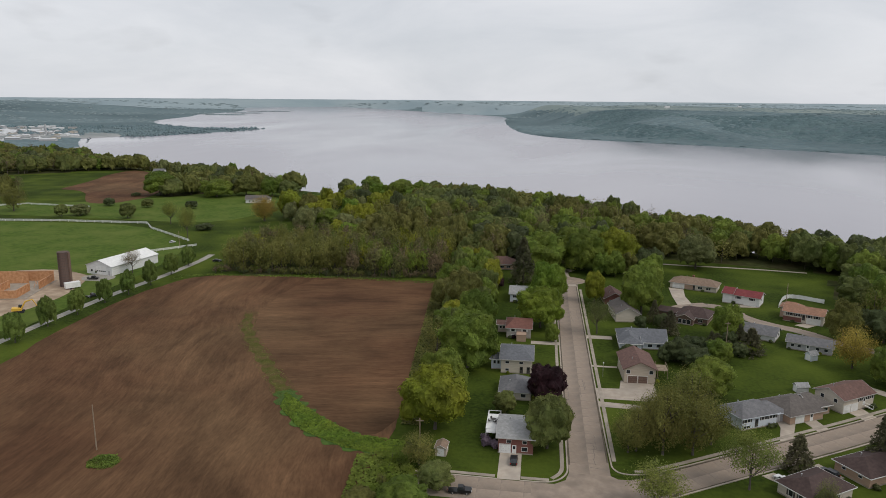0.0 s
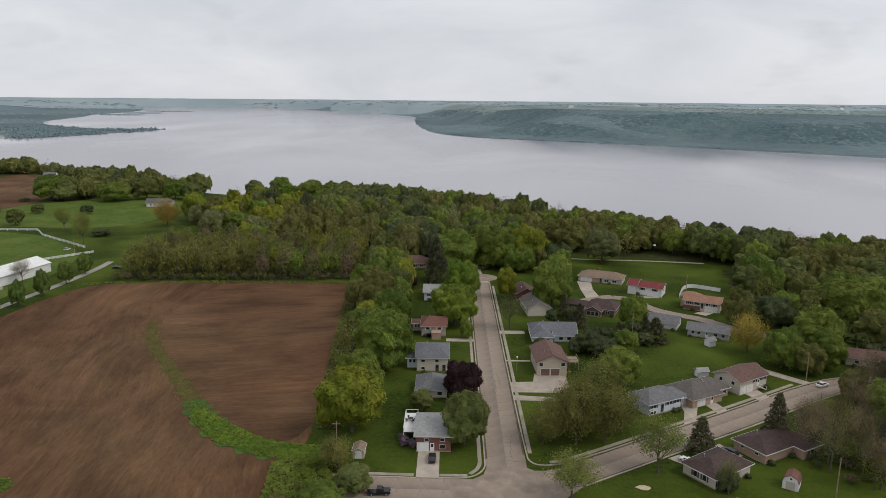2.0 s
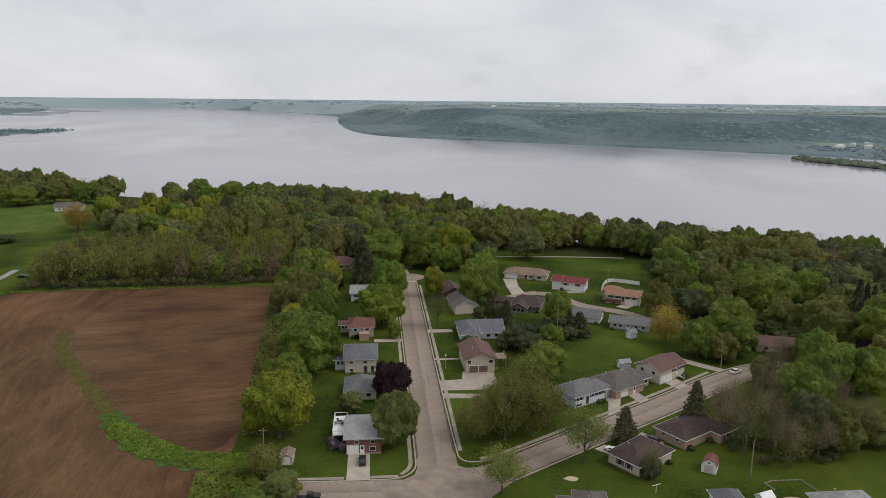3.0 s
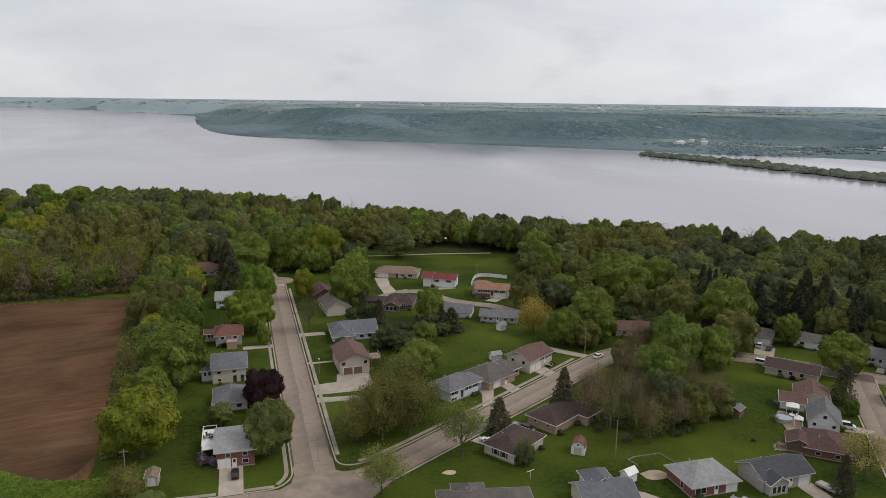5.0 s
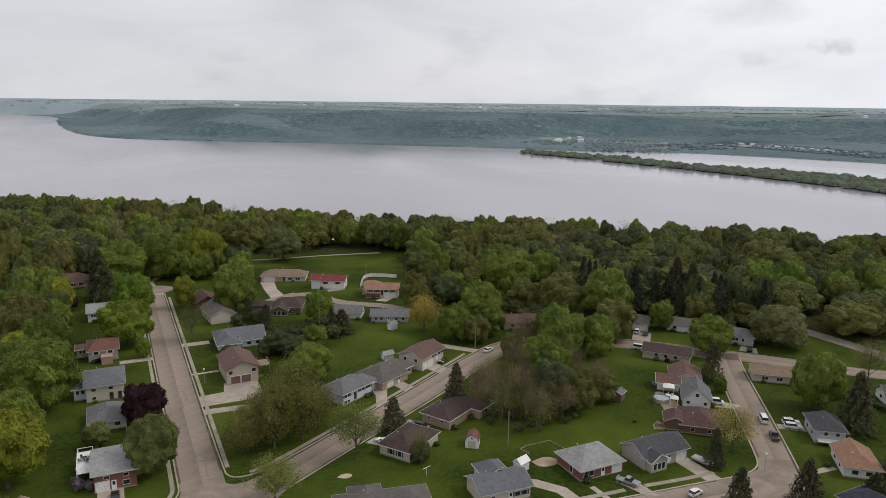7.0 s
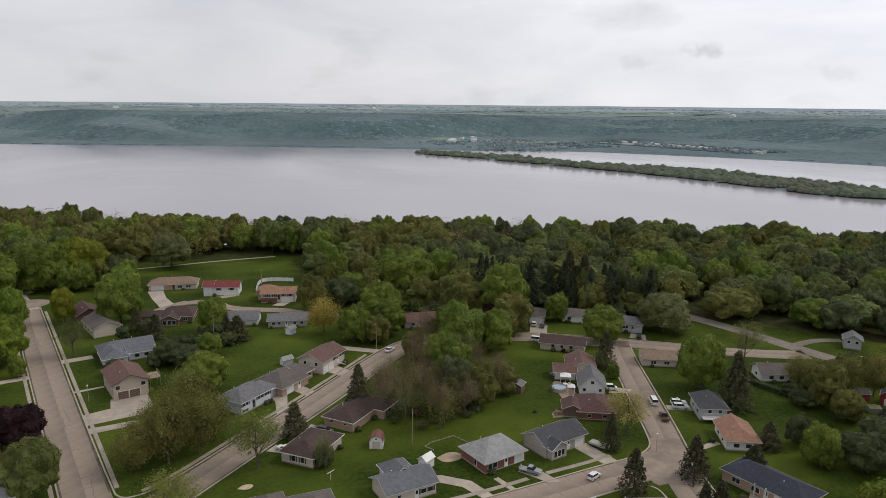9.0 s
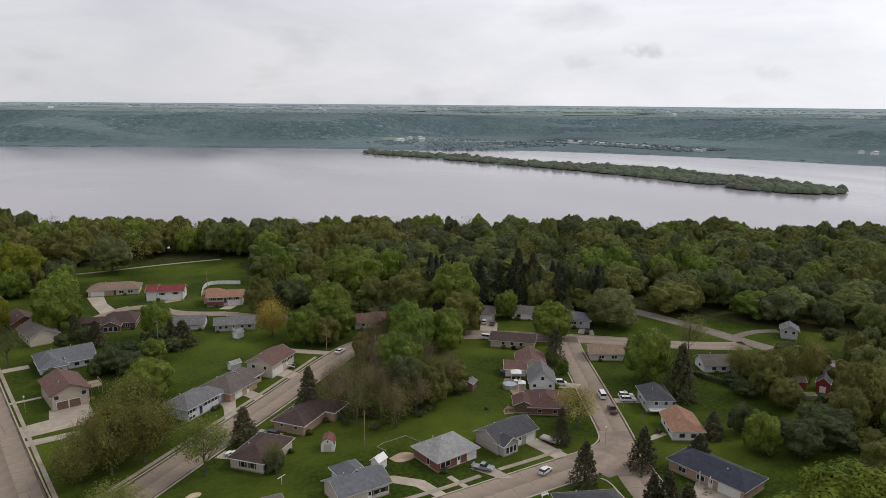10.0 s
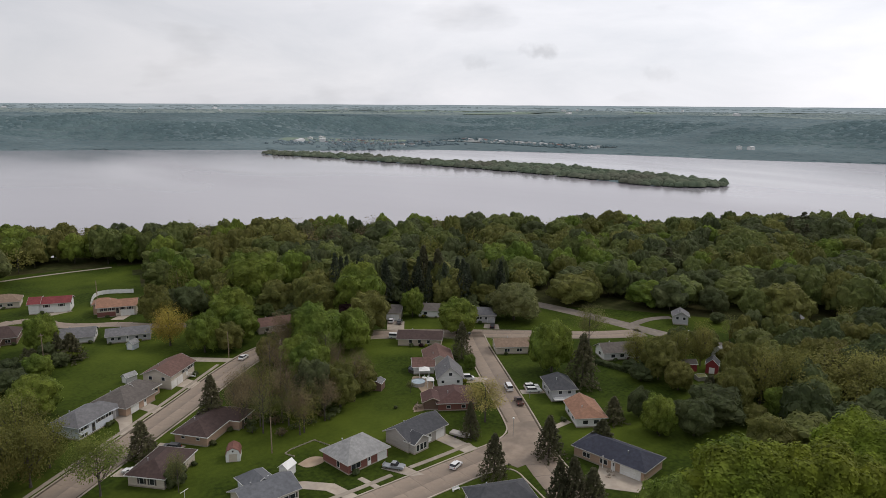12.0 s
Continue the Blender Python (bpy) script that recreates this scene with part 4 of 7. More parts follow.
# the row along the farm lane
for i, (x, y) in enumerate(((-173.1, 205.2), (-174.1, 222.8), (-172.7, 237.5), (-171.9, 253.8), (-169.1, 266.2), (-168.3, 282.1), (-169.3, 301.6), (-170.1, 320.0))):
    tree("lane", x, y, 11.0 + 0.9 * math.sin(i * 1.7), 6.7 + 0.5 * math.cos(i), 33 * i, 0, i)


WOODS = []


def near_woods(name, outline, spacing, high, wide, mix, label, clear=None, seed=1, leaves=300, leaf=0.034, airy=False):
    """Woodland inside an outline: one mesh of leafy crowns for each kind in the mix, and one of trunks."""
    rng = np.random.default_rng(seed)
    xs, ys = [p[0] for p in outline], [p[1] for p in outline]
    gx, gy = np.meshgrid(np.arange(min(xs), max(xs), spacing), np.arange(min(ys), max(ys), spacing))
    x, y = gx.ravel() + rng.uniform(-0.45, 0.45, gx.size) * spacing, gy.ravel() + rng.uniform(-0.45, 0.45, gx.size) * spacing
    ok = inside(outline, x, y)
    if clear:
        for q in clear:
            ok &= ~inside(q, x, y)
    x, y = x[ok], y[ok]
    z = height(x, y)
    ok = z > RIVER_Z + 1
    x, y, z = x[ok], y[ok], z[ok]
    n = len(x)
    WOODS.append(outline)
    h = high[0] + (high[1] - high[0]) * np.clip(0.5 + 0.28 * ripple(x, y, 28, seed) + rng.normal(0, 0.2, n), -0.2, 1.1)
    w = wide[0] + (wide[1] - wide[0]) * rng.uniform(0, 1, n) ** 1.5 * 1.25
    h = h + 4.5 * np.exp(-((x - 10) / 90) ** 2 - ((y - 490) / 90) ** 2)
    kinds = list(mix)
    weight = np.cumsum([mix[k] for k in kinds]) / sum(mix.values())
    order = np.argsort(np.argsort(0.75 * ripple(x, y, 33, seed + 0.5) + rng.normal(0, 0.5, n)))
    pick = np.searchsorted(weight, (order + 0.5) / n)
    for ki, kind in enumerate(kinds):
        form = KINDS[kind][0]
        if form == "spire":
            shapes = coarse = [spire_crown(q, leaves * 2, 0.03) for q in (21 + ki, 31 + ki, 41 + ki)]
        elif airy:
            shapes = coarse = [feather_crown(q, int(leaves * 1.0), leaf * 0.68, 44) for q in (21 + ki, 31 + ki, 41 + ki)]
        elif form == "feather":
            shapes = coarse = [feather_crown(q, int(leaves * 2.0), leaf * 0.42, 60) for q in (21 + ki, 31 + ki, 41 + ki)]
        elif form == "thin":
            shapes = coarse = [thin_crown(q, int(leaves * 2.2), leaf * 0.42, 70, 0.02) for q in (21 + ki, 31 + ki, 41 + ki)]
        else:
            shapes = [puff_crown(q, int(leaves * 0.7), leaf * 0.40, 34 + q % 7, 4, 0.10, (0.17, 0.31), (0.52, 0.80), 0.4, 0.6) for q in (21 + ki, 31 + ki, 41 + ki, 53 + ki, 67 + ki)]
            coarse = [puff_crown(q, int(leaves * 0.8), leaf * 0.42, 26 + q % 7, 3, 0.10, (0.18, 0.33), (0.50, 0.84), 0.4, 0.58) for q in (51 + ki, 61 + ki, 72 + ki, 83 + ki, 94 + ki)]
        vs, fs, count = [], [], 0
        for i in np.flatnonzero(pick == ki):
            v, f = shapes[i % len(shapes)] if np.hypot(x[i], y[i]) < 470 else coarse[i % len(coarse)]
            t = rng.uniform(0, 6.28)
            c, s = np.cos(t), np.sin(t)
            e = rng.uniform(0.85, 1.15)
            q = np.stack([(v[:, 0] * c - v[:, 1] * s) * w[i] * e + x[i], (v[:, 0] * s + v[:, 1] * c) * w[i] / e + y[i], v[:, 2] * h[i] + z[i]], 1)
            vs.append(q)
            fs.append(f + count)
            count += len(v)
        if vs:
            tagged(new(name, big_mesh(name, np.vstack(vs), np.vstack(fs), LEAF[kind])), label, "woods", kind="stuff")
    g = Geo()
    for i in range(n):
        g.tube([(x[i], y[i], z[i] - 1), (x[i] + 0.3, y[i], z[i] + h[i] * 0.8)], [0.24, 0.06], 5, False)
        if KINDS[kinds[pick[i]]][0] == "thin" and np.hypot(x[i], y[i]) < 420:
            for j in range(7):
                t = j * 2.4 + i
                zz, r_ = z[i] + h[i] * (0.25 + 0.07 * j), w[i] * (0.42 - 0.035 * j)
                g.tube([(x[i] + 0.1, y[i], zz), (x[i] + r_ * math.cos(t), y[i] + r_ * math.sin(t), zz + h[i] * 0.22)], [0.1, 0.03], 4, False)
    tagged(new(name + "_trunks", g.mesh("trunks", BARK)), "grey-brown trunks of the wood", "trunks", kind="stuff")


near_woods("field_edge_wood", [(-152, 311), (-45, 316), (-40, 345), (-45, 375), (-120, 380), (-150, 360)], 6.2, (12, 17.5), (7, 10.5), dict(fea=6, sp=3, yg=0.8, g=1.0, bare=2), "olive spring wood at the field's edge", None, 2, 430, 0.032, True)
near_woods("field_edge_scrub", [(-153, 308.5), (-44, 313), (-44, 318), (-153, 314)], 2.9, (1.5, 5), (3.2, 5.2), dict(ol=4, dg=1, bare=2, g=1), "low scrub before the wood at the field's edge", None, 22, 90, 0.06, True)
near_woods("hedgerow_wood", [(-33, 214), (-27, 217), (-18, 262), (-20, 320), (-24, 358), (-38, 372), (-37, 310)], 6.6, (9, 15.5), (8, 11.5), dict(g=3, yg=1.2, fea=2.5, mg=3, ol=2), "hedgerow trees between field and gardens", None, 3, 420, 0.026)
near_woods("bluff_wood", [(-100, 392), (-45, 378), (-28, 352), (0, 354), (60, 378), (135, 362), (165, 300), (230, 290), (300, 280), (360, 262), (430, 200), (560, 115), (590, 130), (495, 190), (440, 238), (370, 312), (272, 345), (195, 383), (155, 440), (62, 500), (-18, 540), (-84, 586), (-95, 480)],
           11.4, (13, 20), (12.5, 20), dict(dg=2.5, mg=5, g=3.5, bare=2.4, fea=2.0, ol=3.0), "mixed spring wood along the river bluff", None, 4, 230, 0.033)
near_woods("slope_wood", [(118, 268), (150, 225), (190, 212), (205, 185), (225, 172), (245, 150), (265, 100), (300, 60), (560, 20), (550, 118), (430, 200), (360, 262), (230, 290), (165, 300), (135, 345)],
           11.6, (9.5, 18), (11.5, 20), dict(con=0.3, dg=5, mg=5, g=2.0, fea=2, ol=4.0), "dark mixed wood behind the houses", [[(219, 178), (231, 175), (233, 134), (240, 129), (252, 124), (253, 110), (240, 104), (238, 86), (224, 90), (221, 120)]], 5, 230, 0.034)
near_woods("garden_edge_wood", [(196, 69), (222, 84), (236, 80), (262, 75), (300, 55), (400, 0), (330, -40), (200, 0), (168, 22), (164, 48), (178, 60)], 9.8, (8, 15), (10, 15), dict(dg=2, mg=2, fea=4, ol=4, bare=2, g=0.5), "olive wood beyond the back gardens", None, 6, 340, 0.038)
near_woods("west_bluff_wood", [(-860, 930), (-700, 935), (-450, 805), (-235, 650), (-205, 600), (-260, 590), (-300, 540), (-330, 560), (-320, 640), (-400, 740), (-480, 730), (-560, 640), (-860, 720)], 12.5, (11, 20), (13, 20), dict(dg=1.5, mg=2, g=1.5, ol=4, bare=4, fea=2.5, pa=1), "wooded bluff beyond the pasture", None, 7, 70, 0.048)
near_woods("left_tree_line", [(-700, 640), (-560, 560), (-430, 520), (-425, 540), (-560, 600), (-690, 690)], 11, (10, 19), (11, 17), dict(ol=4, g=2, bare=2, fea=2), "tall trees along the far side of the pasture", None, 18, 220, 0.045)
near_woods("garden_clump", [(80, 152), (87, 139), (103, 139), (122, 150), (119, 163), (131, 178), (116, 186), (104, 176), (92, 166)], 6.4, (10, 15), (7, 10.5), dict(bare=7, sp=2, fea=3), "thicket of bare and green trees between gardens", None, 9, 1150, 0.0145)
near_woods("clump_scrub", [(82, 152), (88, 141), (102, 141), (120, 151), (117, 163), (127, 177), (116, 184), (105, 174), (93, 165)], 3.8, (1.0, 3.0), (2.6, 4.2), dict(dg=3, bare=2), "low dark scrub under the garden thicket", None, 23, 160, 0.05, True)
near_woods("slope_edge_scrub", [(116, 266), (146, 222), (186, 209), (201, 182), (221, 171), (227, 176), (209, 192), (192, 218), (153, 232), (122, 274)], 4.6, (3, 8), (4.5, 7.5), dict(dg=6, mg=2, ol=1), "dark undergrowth along the edge of the wood", None, 24, 200, 0.05)
near_woods("garden_shrubs", [(40, 222), (53, 219), (63, 224), (72, 232), (73, 244), (60, 246), (52, 236), (43, 232)], 5.0, (3.5, 7), (5, 7.5), dict(dg=5, g=1, con=2), "dark shrubs and small trees behind the gardens", None, 10, 380)
near_woods("corner_thicket", [(-33, 153), (-24, 148), (-20, 136), (-22, 122), (-34, 118), (-38, 132)], 4.6, (1.0, 2.6), (3, 5), dict(ol=2, g=3, lg=2), "low green thicket at the field's corner", None, 12, 420, 0.035, True)
near_woods("street_end_trees", [(20, 330), (36, 326), (46, 300), (56, 322), (62, 345), (30, 352)], 10, (10, 15), (9, 12), dict(g=4, dg=2, ol=2), "leafy trees beyond the street's end", None, 13, 420)
near_woods("meadow_trees", [(-168, 440), (-108, 392), (-97, 480), (-90, 575), (-130, 598), (-168, 580)], 14.5, (9, 17), (9, 15), dict(fea=3, yg=4, pa=2.5, lg=2), "yellow-green trees scattered over a meadow", None, 15, 260, 0.034)
near_woods("bluff_road_trees", [(216, 96), (226, 92), (226, 104), (222, 112), (214, 108)], 7, (5, 8), (6, 9), dict(ol=3, dg=3, fea=2), "mixed low trees along the bluff road", None, 19, 380, 0.03)
near_woods("bluff_verge_trees", [(238, 100), (262, 76), (250, 66), (232, 78), (235, 90)], 7.5, (8, 14), (8, 12), dict(ol=4, dg=3, sp=1), "olive trees between the bluff road and the wood", None, 20, 380, 0.03)
near_woods("pine_stand", [(160, 222), (186, 206), (200, 190), (213, 172), (230, 180), (222, 198), (204, 214), (180, 234)], 6.4, (13, 21), (7, 10), dict(pine=5, dg=2), "dark pines behind the houses", None, 26, 420, 0.03)
# single trees and shrubs about the pasture
for i, (kind, x, y, h, w) in enumerate((
        ("pa", -314.9, 446.6, 8.4, 14.0), ("mg", -324.7, 440.9, 9.0, 9), ("dg", -321.1, 490.7, 6.3, 9.1), ("mg", -276.8, 442.5, 10.5, 11), ("dg", -330.8, 543.3, 3.2, 8.2),
        ("mg", -289.4, 489.5, 6.5, 9), ("fey", -237.0, 426.3, 15.5, 13), ("fey", -203.0, 383.0, 20, 13), ("g", -314.5, 552.2, 20.7, 27.7), ("g", -264.6, 552.4, 15.6, 27.5),
        ("oran", -181.8, 447.9, 18, 20), ("yg", -170.0, 465.0, 20, 18), ("ol", -153.9, 458.0, 19, 15), ("dg", -172.5, 565.0, 6.5, 6), ("con", -176.0, 561.2, 8, 6),
        ("dg", -206.1, 410.6, 4.2, 11.7), ("pa", -157.5, 567.1, 16.3, 15.8), ("g", -139.0, 576.4, 17.9, 18.8), ("dg", -129.3, 510.5, 15.5, 17.6), ("g", -109.5, 554.1, 18.5, 24.3),
        ("g", -137.7, 442.7, 11, 18.3), ("g", -97, 576.0, 15, 18), ("mg", -84, 574, 15.5, 18), ("lg", -76.1, 552.4, 15.3, 15.2), ("dg", -255, 490, 6, 10), ("fea", -372, 455, 20, 20),
        ("ol", -245, 566, 17, 22), ("g", -222, 566, 17, 20), ("mg", -205, 560, 15, 18), ("bare", -188.2, 300.9, 11.9, 10.3), ("dg", -203, 297.5, 3, 3.4), ("dg", -199.5, 297, 3, 3.2))):
    tree(kind, x, y, h, w, 71 * i % 360, 0, i)
floor_at = np.zeros(len(centre), bool)
for outline in WOODS[:8]:
    floor_at |= inside(outline, centre[:, 0], centre[:, 1])
which = np.where(floor_at & (reach < 980), 4, which)
ground.data.polygons.foreach_set("material_index", which.astype(np.int32))



# ---- fields ----
def flat(name, pts, z, material, label, category, wobble=0.0, seed=1, rounds=2):
    """A thin sheet lying on the ground, its edge a little uneven."""
    rng = random.Random(seed)
    pts = smooth_line(list(pts) + [pts[0]], rounds)[:-1]
    pts = [(x + rng.uniform(-wobble, wobble), y + rng.uniform(-wobble, wobble)) for x, y in pts]
    return single(name, Geo().prism(pts, z - 0.3, z), material, label, category, "structure")


flat("ploughed_field", [(-43, 309), (-41, 250), (-37, 200), (-33, 165), (-36, 140), (-36, 110), (-60, 60), (-140, 60), (-158, 165), (-166, 200), (-169, 247), (-163, 288), (-153, 304), (-101, 309)], 0.04, SOIL,
     "brown ploughed field with pale curving furrow lines", "field", 0.8)
def verge(name, pts, width, z, material, label):
    """A grown-over strip along a line, of uneven width."""
    line = smooth_line(pts, 4)
    rng = random.Random(len(name))
    l, r = [], []
    for i, (x, y) in enumerate(line):
        a, b = Vector(line[max(0, i - 1)]), Vector(line[min(len(line) - 1, i + 1)])
        d = (b - a).normalized()
        w = width * (0.35 + 0.65 * math.sin(math.pi * (i + 2) / (len(line) + 3)) ** 0.5) / 2
        u, v = w * (1 + 0.25 * math.sin(i * 0.9) + rng.uniform(-0.07, 0.07)), w * (1 + 0.25 * math.sin(i * 0.7 + 2) + rng.uniform(-0.07, 0.07))
        l.append((x - d.y * u, y + d.x * u))
        r.append((x + d.y * v, y - d.x * v))
    g = Geo()
    for i in range(len(line) - 1):
        g.face((*r[i], z), (*r[i + 1], z), (*l[i + 1], z), (*l[i], z))
    return single(name, g, material, label, "grass strip", "structure")


flat("east_ploughed_field", [(-43, 308.5), (-41, 250), (-37, 200), (-34, 168), (-38, 157), (-55, 163), (-70, 181), (-84, 203), (-100, 232), (-107, 262), (-104, 308.5)], 0.055, SOIL_EAST, "brown ploughed field with straight pale drill rows", "field", 0.6, 12)
verge("grass_waterway", [(-109, 250), (-104, 234), (-94, 217), (-84, 202), (-74, 187), (-66, 174), (-58, 164)], 4.2, 0.07, DULL_GRASS, "thin grass strip through the ploughed field")
verge("weed_strip", [(-70, 181), (-64, 171), (-55, 161), (-46, 155), (-36, 152), (-30, 152)], 8.0, 0.11, WEEDS, "lush bright green weeds in the field drain")
flat("weed_patch", [(-99, 139), (-95, 139.4), (-92.5, 136.4), (-94, 133.2), (-98.5, 133), (-100, 135.5)], 0.1, DULL_GRASS, "island of green weeds in the ploughed field", "grass patch", 0.8, 4)
flat("pasture", [(-182, 215), (-184, 340), (-200, 372), (-250, 420), (-330, 418), (-420, 410), (-420, 250), (-300, 210)], 0.03, MEADOW, "bright green grazed pasture", "pasture", 0.5, 5)
flat("far_ploughed_field", [(-420, 572), (-432, 640), (-450, 690), (-450, 745), (-400, 700), (-372, 640), (-318, 565), (-320, 508), (-345, 494), (-385, 560)], 0.06, SOIL, "reddish bare field before the woods", "field", 1.0, 6)
flat("upper_pasture", [(-420, 440), (-300, 440), (-215, 430), (-190, 480), (-210, 600), (-260, 590), (-310, 535), (-360, 500), (-420, 480)], 0.03, MEADOW, "green upper pasture before the bluff", "pasture", 1.0, 7)
flat("building_site", [(-200, 225), (-192, 262), (-206, 300), (-250, 300), (-270, 240), (-230, 205)], 0.07, DIRT, "bare earth of a building site", "building site", 0.8, 8)
flat("farmyard", [(-193, 284), (-190, 295), (-206, 297), (-206, 285)], 0.09, GRAVEL, "grey gravel farmyard before the barn", "yard", 0.4, 9)


def tufts(name, outline, count, size, material, label, seed):
    rng = np.random.default_rng(seed)
    xs, ys = [p[0] for p in outline], [p[1] for p in outline]
    x, y = rng.uniform(min(xs), max(xs), count * 3), rng.uniform(min(ys), max(ys), count * 3)
    ok = inside(outline, x, y)
    x, y = x[ok][:count], y[ok][:count]
    p = np.stack([x, y, 0.12 + rng.uniform(0, size, len(x))], 1)
    v, f = leaf_quads(p, np.tile([0, -0.3, 1.0], (len(x), 1)), size, rng, 0.6)
    tagged(new(name, big_mesh(name, v, f, material)), label, "weeds", kind="stuff")


tufts("drain_weeds", [(-69, 180), (-62, 173), (-53, 165), (-43, 158), (-30, 156), (-30, 148), (-44, 151), (-57, 158), (-67, 170)], 9000, 0.19, LEAF["lg"], "tall bright green weeds", 1)
tufts("waterway_weeds", [(-112, 252), (-107, 234), (-97, 215), (-87, 200), (-77, 185), (-68, 171), (-62, 176), (-72, 190), (-82, 205), (-92, 220), (-101, 236), (-106, 252)], 3600, 0.10, LEAF["ol"], "thin weeds along the grass strip", 6)
tufts("patch_weeds", [(-99, 139), (-95, 139.4), (-92.5, 136.4), (-94, 133.2), (-98.5, 133), (-100, 135.5)], 1200, 0.16, LEAF["g"], "green weeds round a pole in the field", 2)
tufts("field_edge_weeds", [(-46, 312), (-41, 250), (-37, 200), (-33, 165), (-28, 165), (-31, 210), (-36, 260), (-38, 312)], 6000, 0.28, LEAF["ol"], "rough weeds along the field's edge", 3)
tufts("top_edge_weeds", [(-166, 300), (-153, 305), (-100, 310), (-43, 310), (-43, 305), (-100, 306), (-152, 302), (-165, 292)], 2500, 0.18, LEAF["g"], "rough grass between field and wood", 5)
tufts("corner_weeds", [(-40, 148), (-30, 152), (-24, 140), (-30, 110), (-38, 120)], 5000, 0.25, LEAF["g"], "rough weeds at the field's corner", 4)

# ---- streets ----
STREET = {
    "street_south": ([(13.4, 147), (13.4, 200), (13.4, 260), (13.4, 300), (14.0, 316)], 9.2),
    "street_diagonal": ([(27, 143.5), (52, 159.2), (82, 177.8), (103, 192), (120, 200), (138, 198), (160, 182), (182, 160), (203, 137), (215, 126), (224, 120)], 8.0),
    "street_east": ([(181, 164), (170.5, 151.5), (152, 127), (136, 106), (124, 92), (112, 70)], 8.4),
    "street_front": ([(62, 106.5), (84, 103.3), (100, 101.5), (114, 99.8), (124, 98)], 9.4),
    "street_west": ([(-26, 138.2), (-20, 138), (6, 137.5)], 9.0),
    "street_loop": ([(56, 284), (66, 291), (76, 287), (80, 274), (88, 266), (96, 261), (104, 249), (116, 240)], 5.6),
}
STREET.update({
    "bluff_road": ([(226, 172), (227.8, 155), (227.8, 135), (227.2, 122), (227.3, 110), (228.5, 101), (231, 92), (230, 60)], 6.8),
    "farm_lane": ([(-181, 130), (-179, 206), (-178, 240), (-176, 268), (-171, 300), (-169, 330), (-170, 345)], 3.5),
})


def street(name, pts, width, material=JOINT, label="pale worn concrete street with dark joints"):
    line = smooth_line(pts, 3)
    return single(name, Geo().ribbon(line, width, -0.3, 0.012), material, label, "road", "structure"), line


def along(line, step):
    """Places and headings at even steps along a line."""
    out, left = [], 0.0
    for (ax, ay), (bx, by) in zip(line, line[1:]):
        d = math.hypot(bx - ax, by - ay)
        while left <= d:
            t = left / d
            out.append((ax + (bx - ax) * t, ay + (by - ay) * t, math.degrees(math.atan2(by - ay, bx - ax))))
            left += step
        left -= d
    return out


SLAB = {}


def slabs(road, line, width, step=5.0):
    """Concrete slabs of a street, two abreast."""
    key = round(width, 1)
    if key not in SLAB:
        w = width / 2 - 0.04
        SLAB[key] = Geo().prism([(-step / 2 + 0.02, -w / 2), (step / 2 - 0.02, -w / 2), (step / 2 - 0.02, w / 2), (-step / 2 + 0.02, w / 2)], -0.1, 0.03).mesh("slab", CONCRETE)
    for x, y, turn in along(line, step)[:-1]:
        c, s = math.cos(radians(turn)), math.sin(radians(turn))
        for side in (-1, 1):
            o = new("slab", SLAB[key])
            o.matrix_basis = pose(x + c * step / 2 - s * side * width / 4, y + s * step / 2 + c * side * width / 4, 0.002, 0, 0, turn)
            o.parent = road


ROAD = {}
for name, (pts, width) in STREET.items():
    plain = name in ("farm_lane", "bluff_road")
    road, line = street(name, pts, width, SHADED_LANE if name == "bluff_road" else GRAVEL if plain else JOINT, "narrow pale lane" if plain else "pale worn concrete street with dark joints")
    ROAD[name] = (road, line, width)
crossing = single("crossing", Geo().prism([(0.5, 133.3), (0.5, 142.1), (5.5, 142), (8, 144), (8.8, 147.2), (18, 147.2), (19.5, 146), (22, 146), (24.8, 147.3), (29.6, 139.8), (24, 134), (19, 128), (18, 118), (8.8, 118), (8, 131), (5.5, 133)], -0.3, 0.042),
                  CONCRETE, "pale concrete street crossing", "road", "structure")
single("crossing_east", Geo().prism([(117, 92), (116, 104.6), (123, 103.4), (128.6, 104.3), (133, 108), (139.5, 103.5), (128, 90)], -0.3, 0.036), CONCRETE, "pale concrete street junction", "road", "structure")
single("turning_circle", Geo().prism([(14 + 8.5 * math.cos(i * math.pi / 10), 321 + 7 * math.sin(i * math.pi / 10)) for i in range(20)], -0.3, 0.034), CONCRETE, "concrete turning place at the street's end", "road", "structure")
single("house_drive", Geo().ribbon(smooth_line([(229.6, 127.4), (236, 127.2), (243, 125.6), (248.4, 121.6)], 3), 3.4, -0.3, 0.03), SHADED_LANE, "pale worn drive up to the small grey house", "driveway", "structure")
single("upper_drive", Geo().ribbon(smooth_line([(16.0, 308.5), (14.0, 322.1), (12.2, 334.5), (13.8, 341.9), (17.2, 339.6)], 3), 5.0, -0.3, 0.03), DRIVE, "pale curving drive beyond the turning place", "driveway", "structure")


def kerb(name, pts, shift=0.0):
    single(name, Geo().ribbon(smooth_line(pts, 2), 0.34, -0.3, 0.15, shift), DRIVE, "pale concrete kerb", "kerb", "structure")


def sidewalk(name, pts, shift=0.0, width=1.05):
    single(name, Geo().ribbon(smooth_line(pts, 2), width, -0.3, 0.1, shift), WALK, "pale concrete pavement", "pavement", "structure")


def gutter(name, pts, width=0.45):
    single(name, Geo().ribbon(smooth_line(pts, 2), width, -0.3, 0.045), GUTTER, "dark leaf litter in the street gutter", "gutter", "structure")


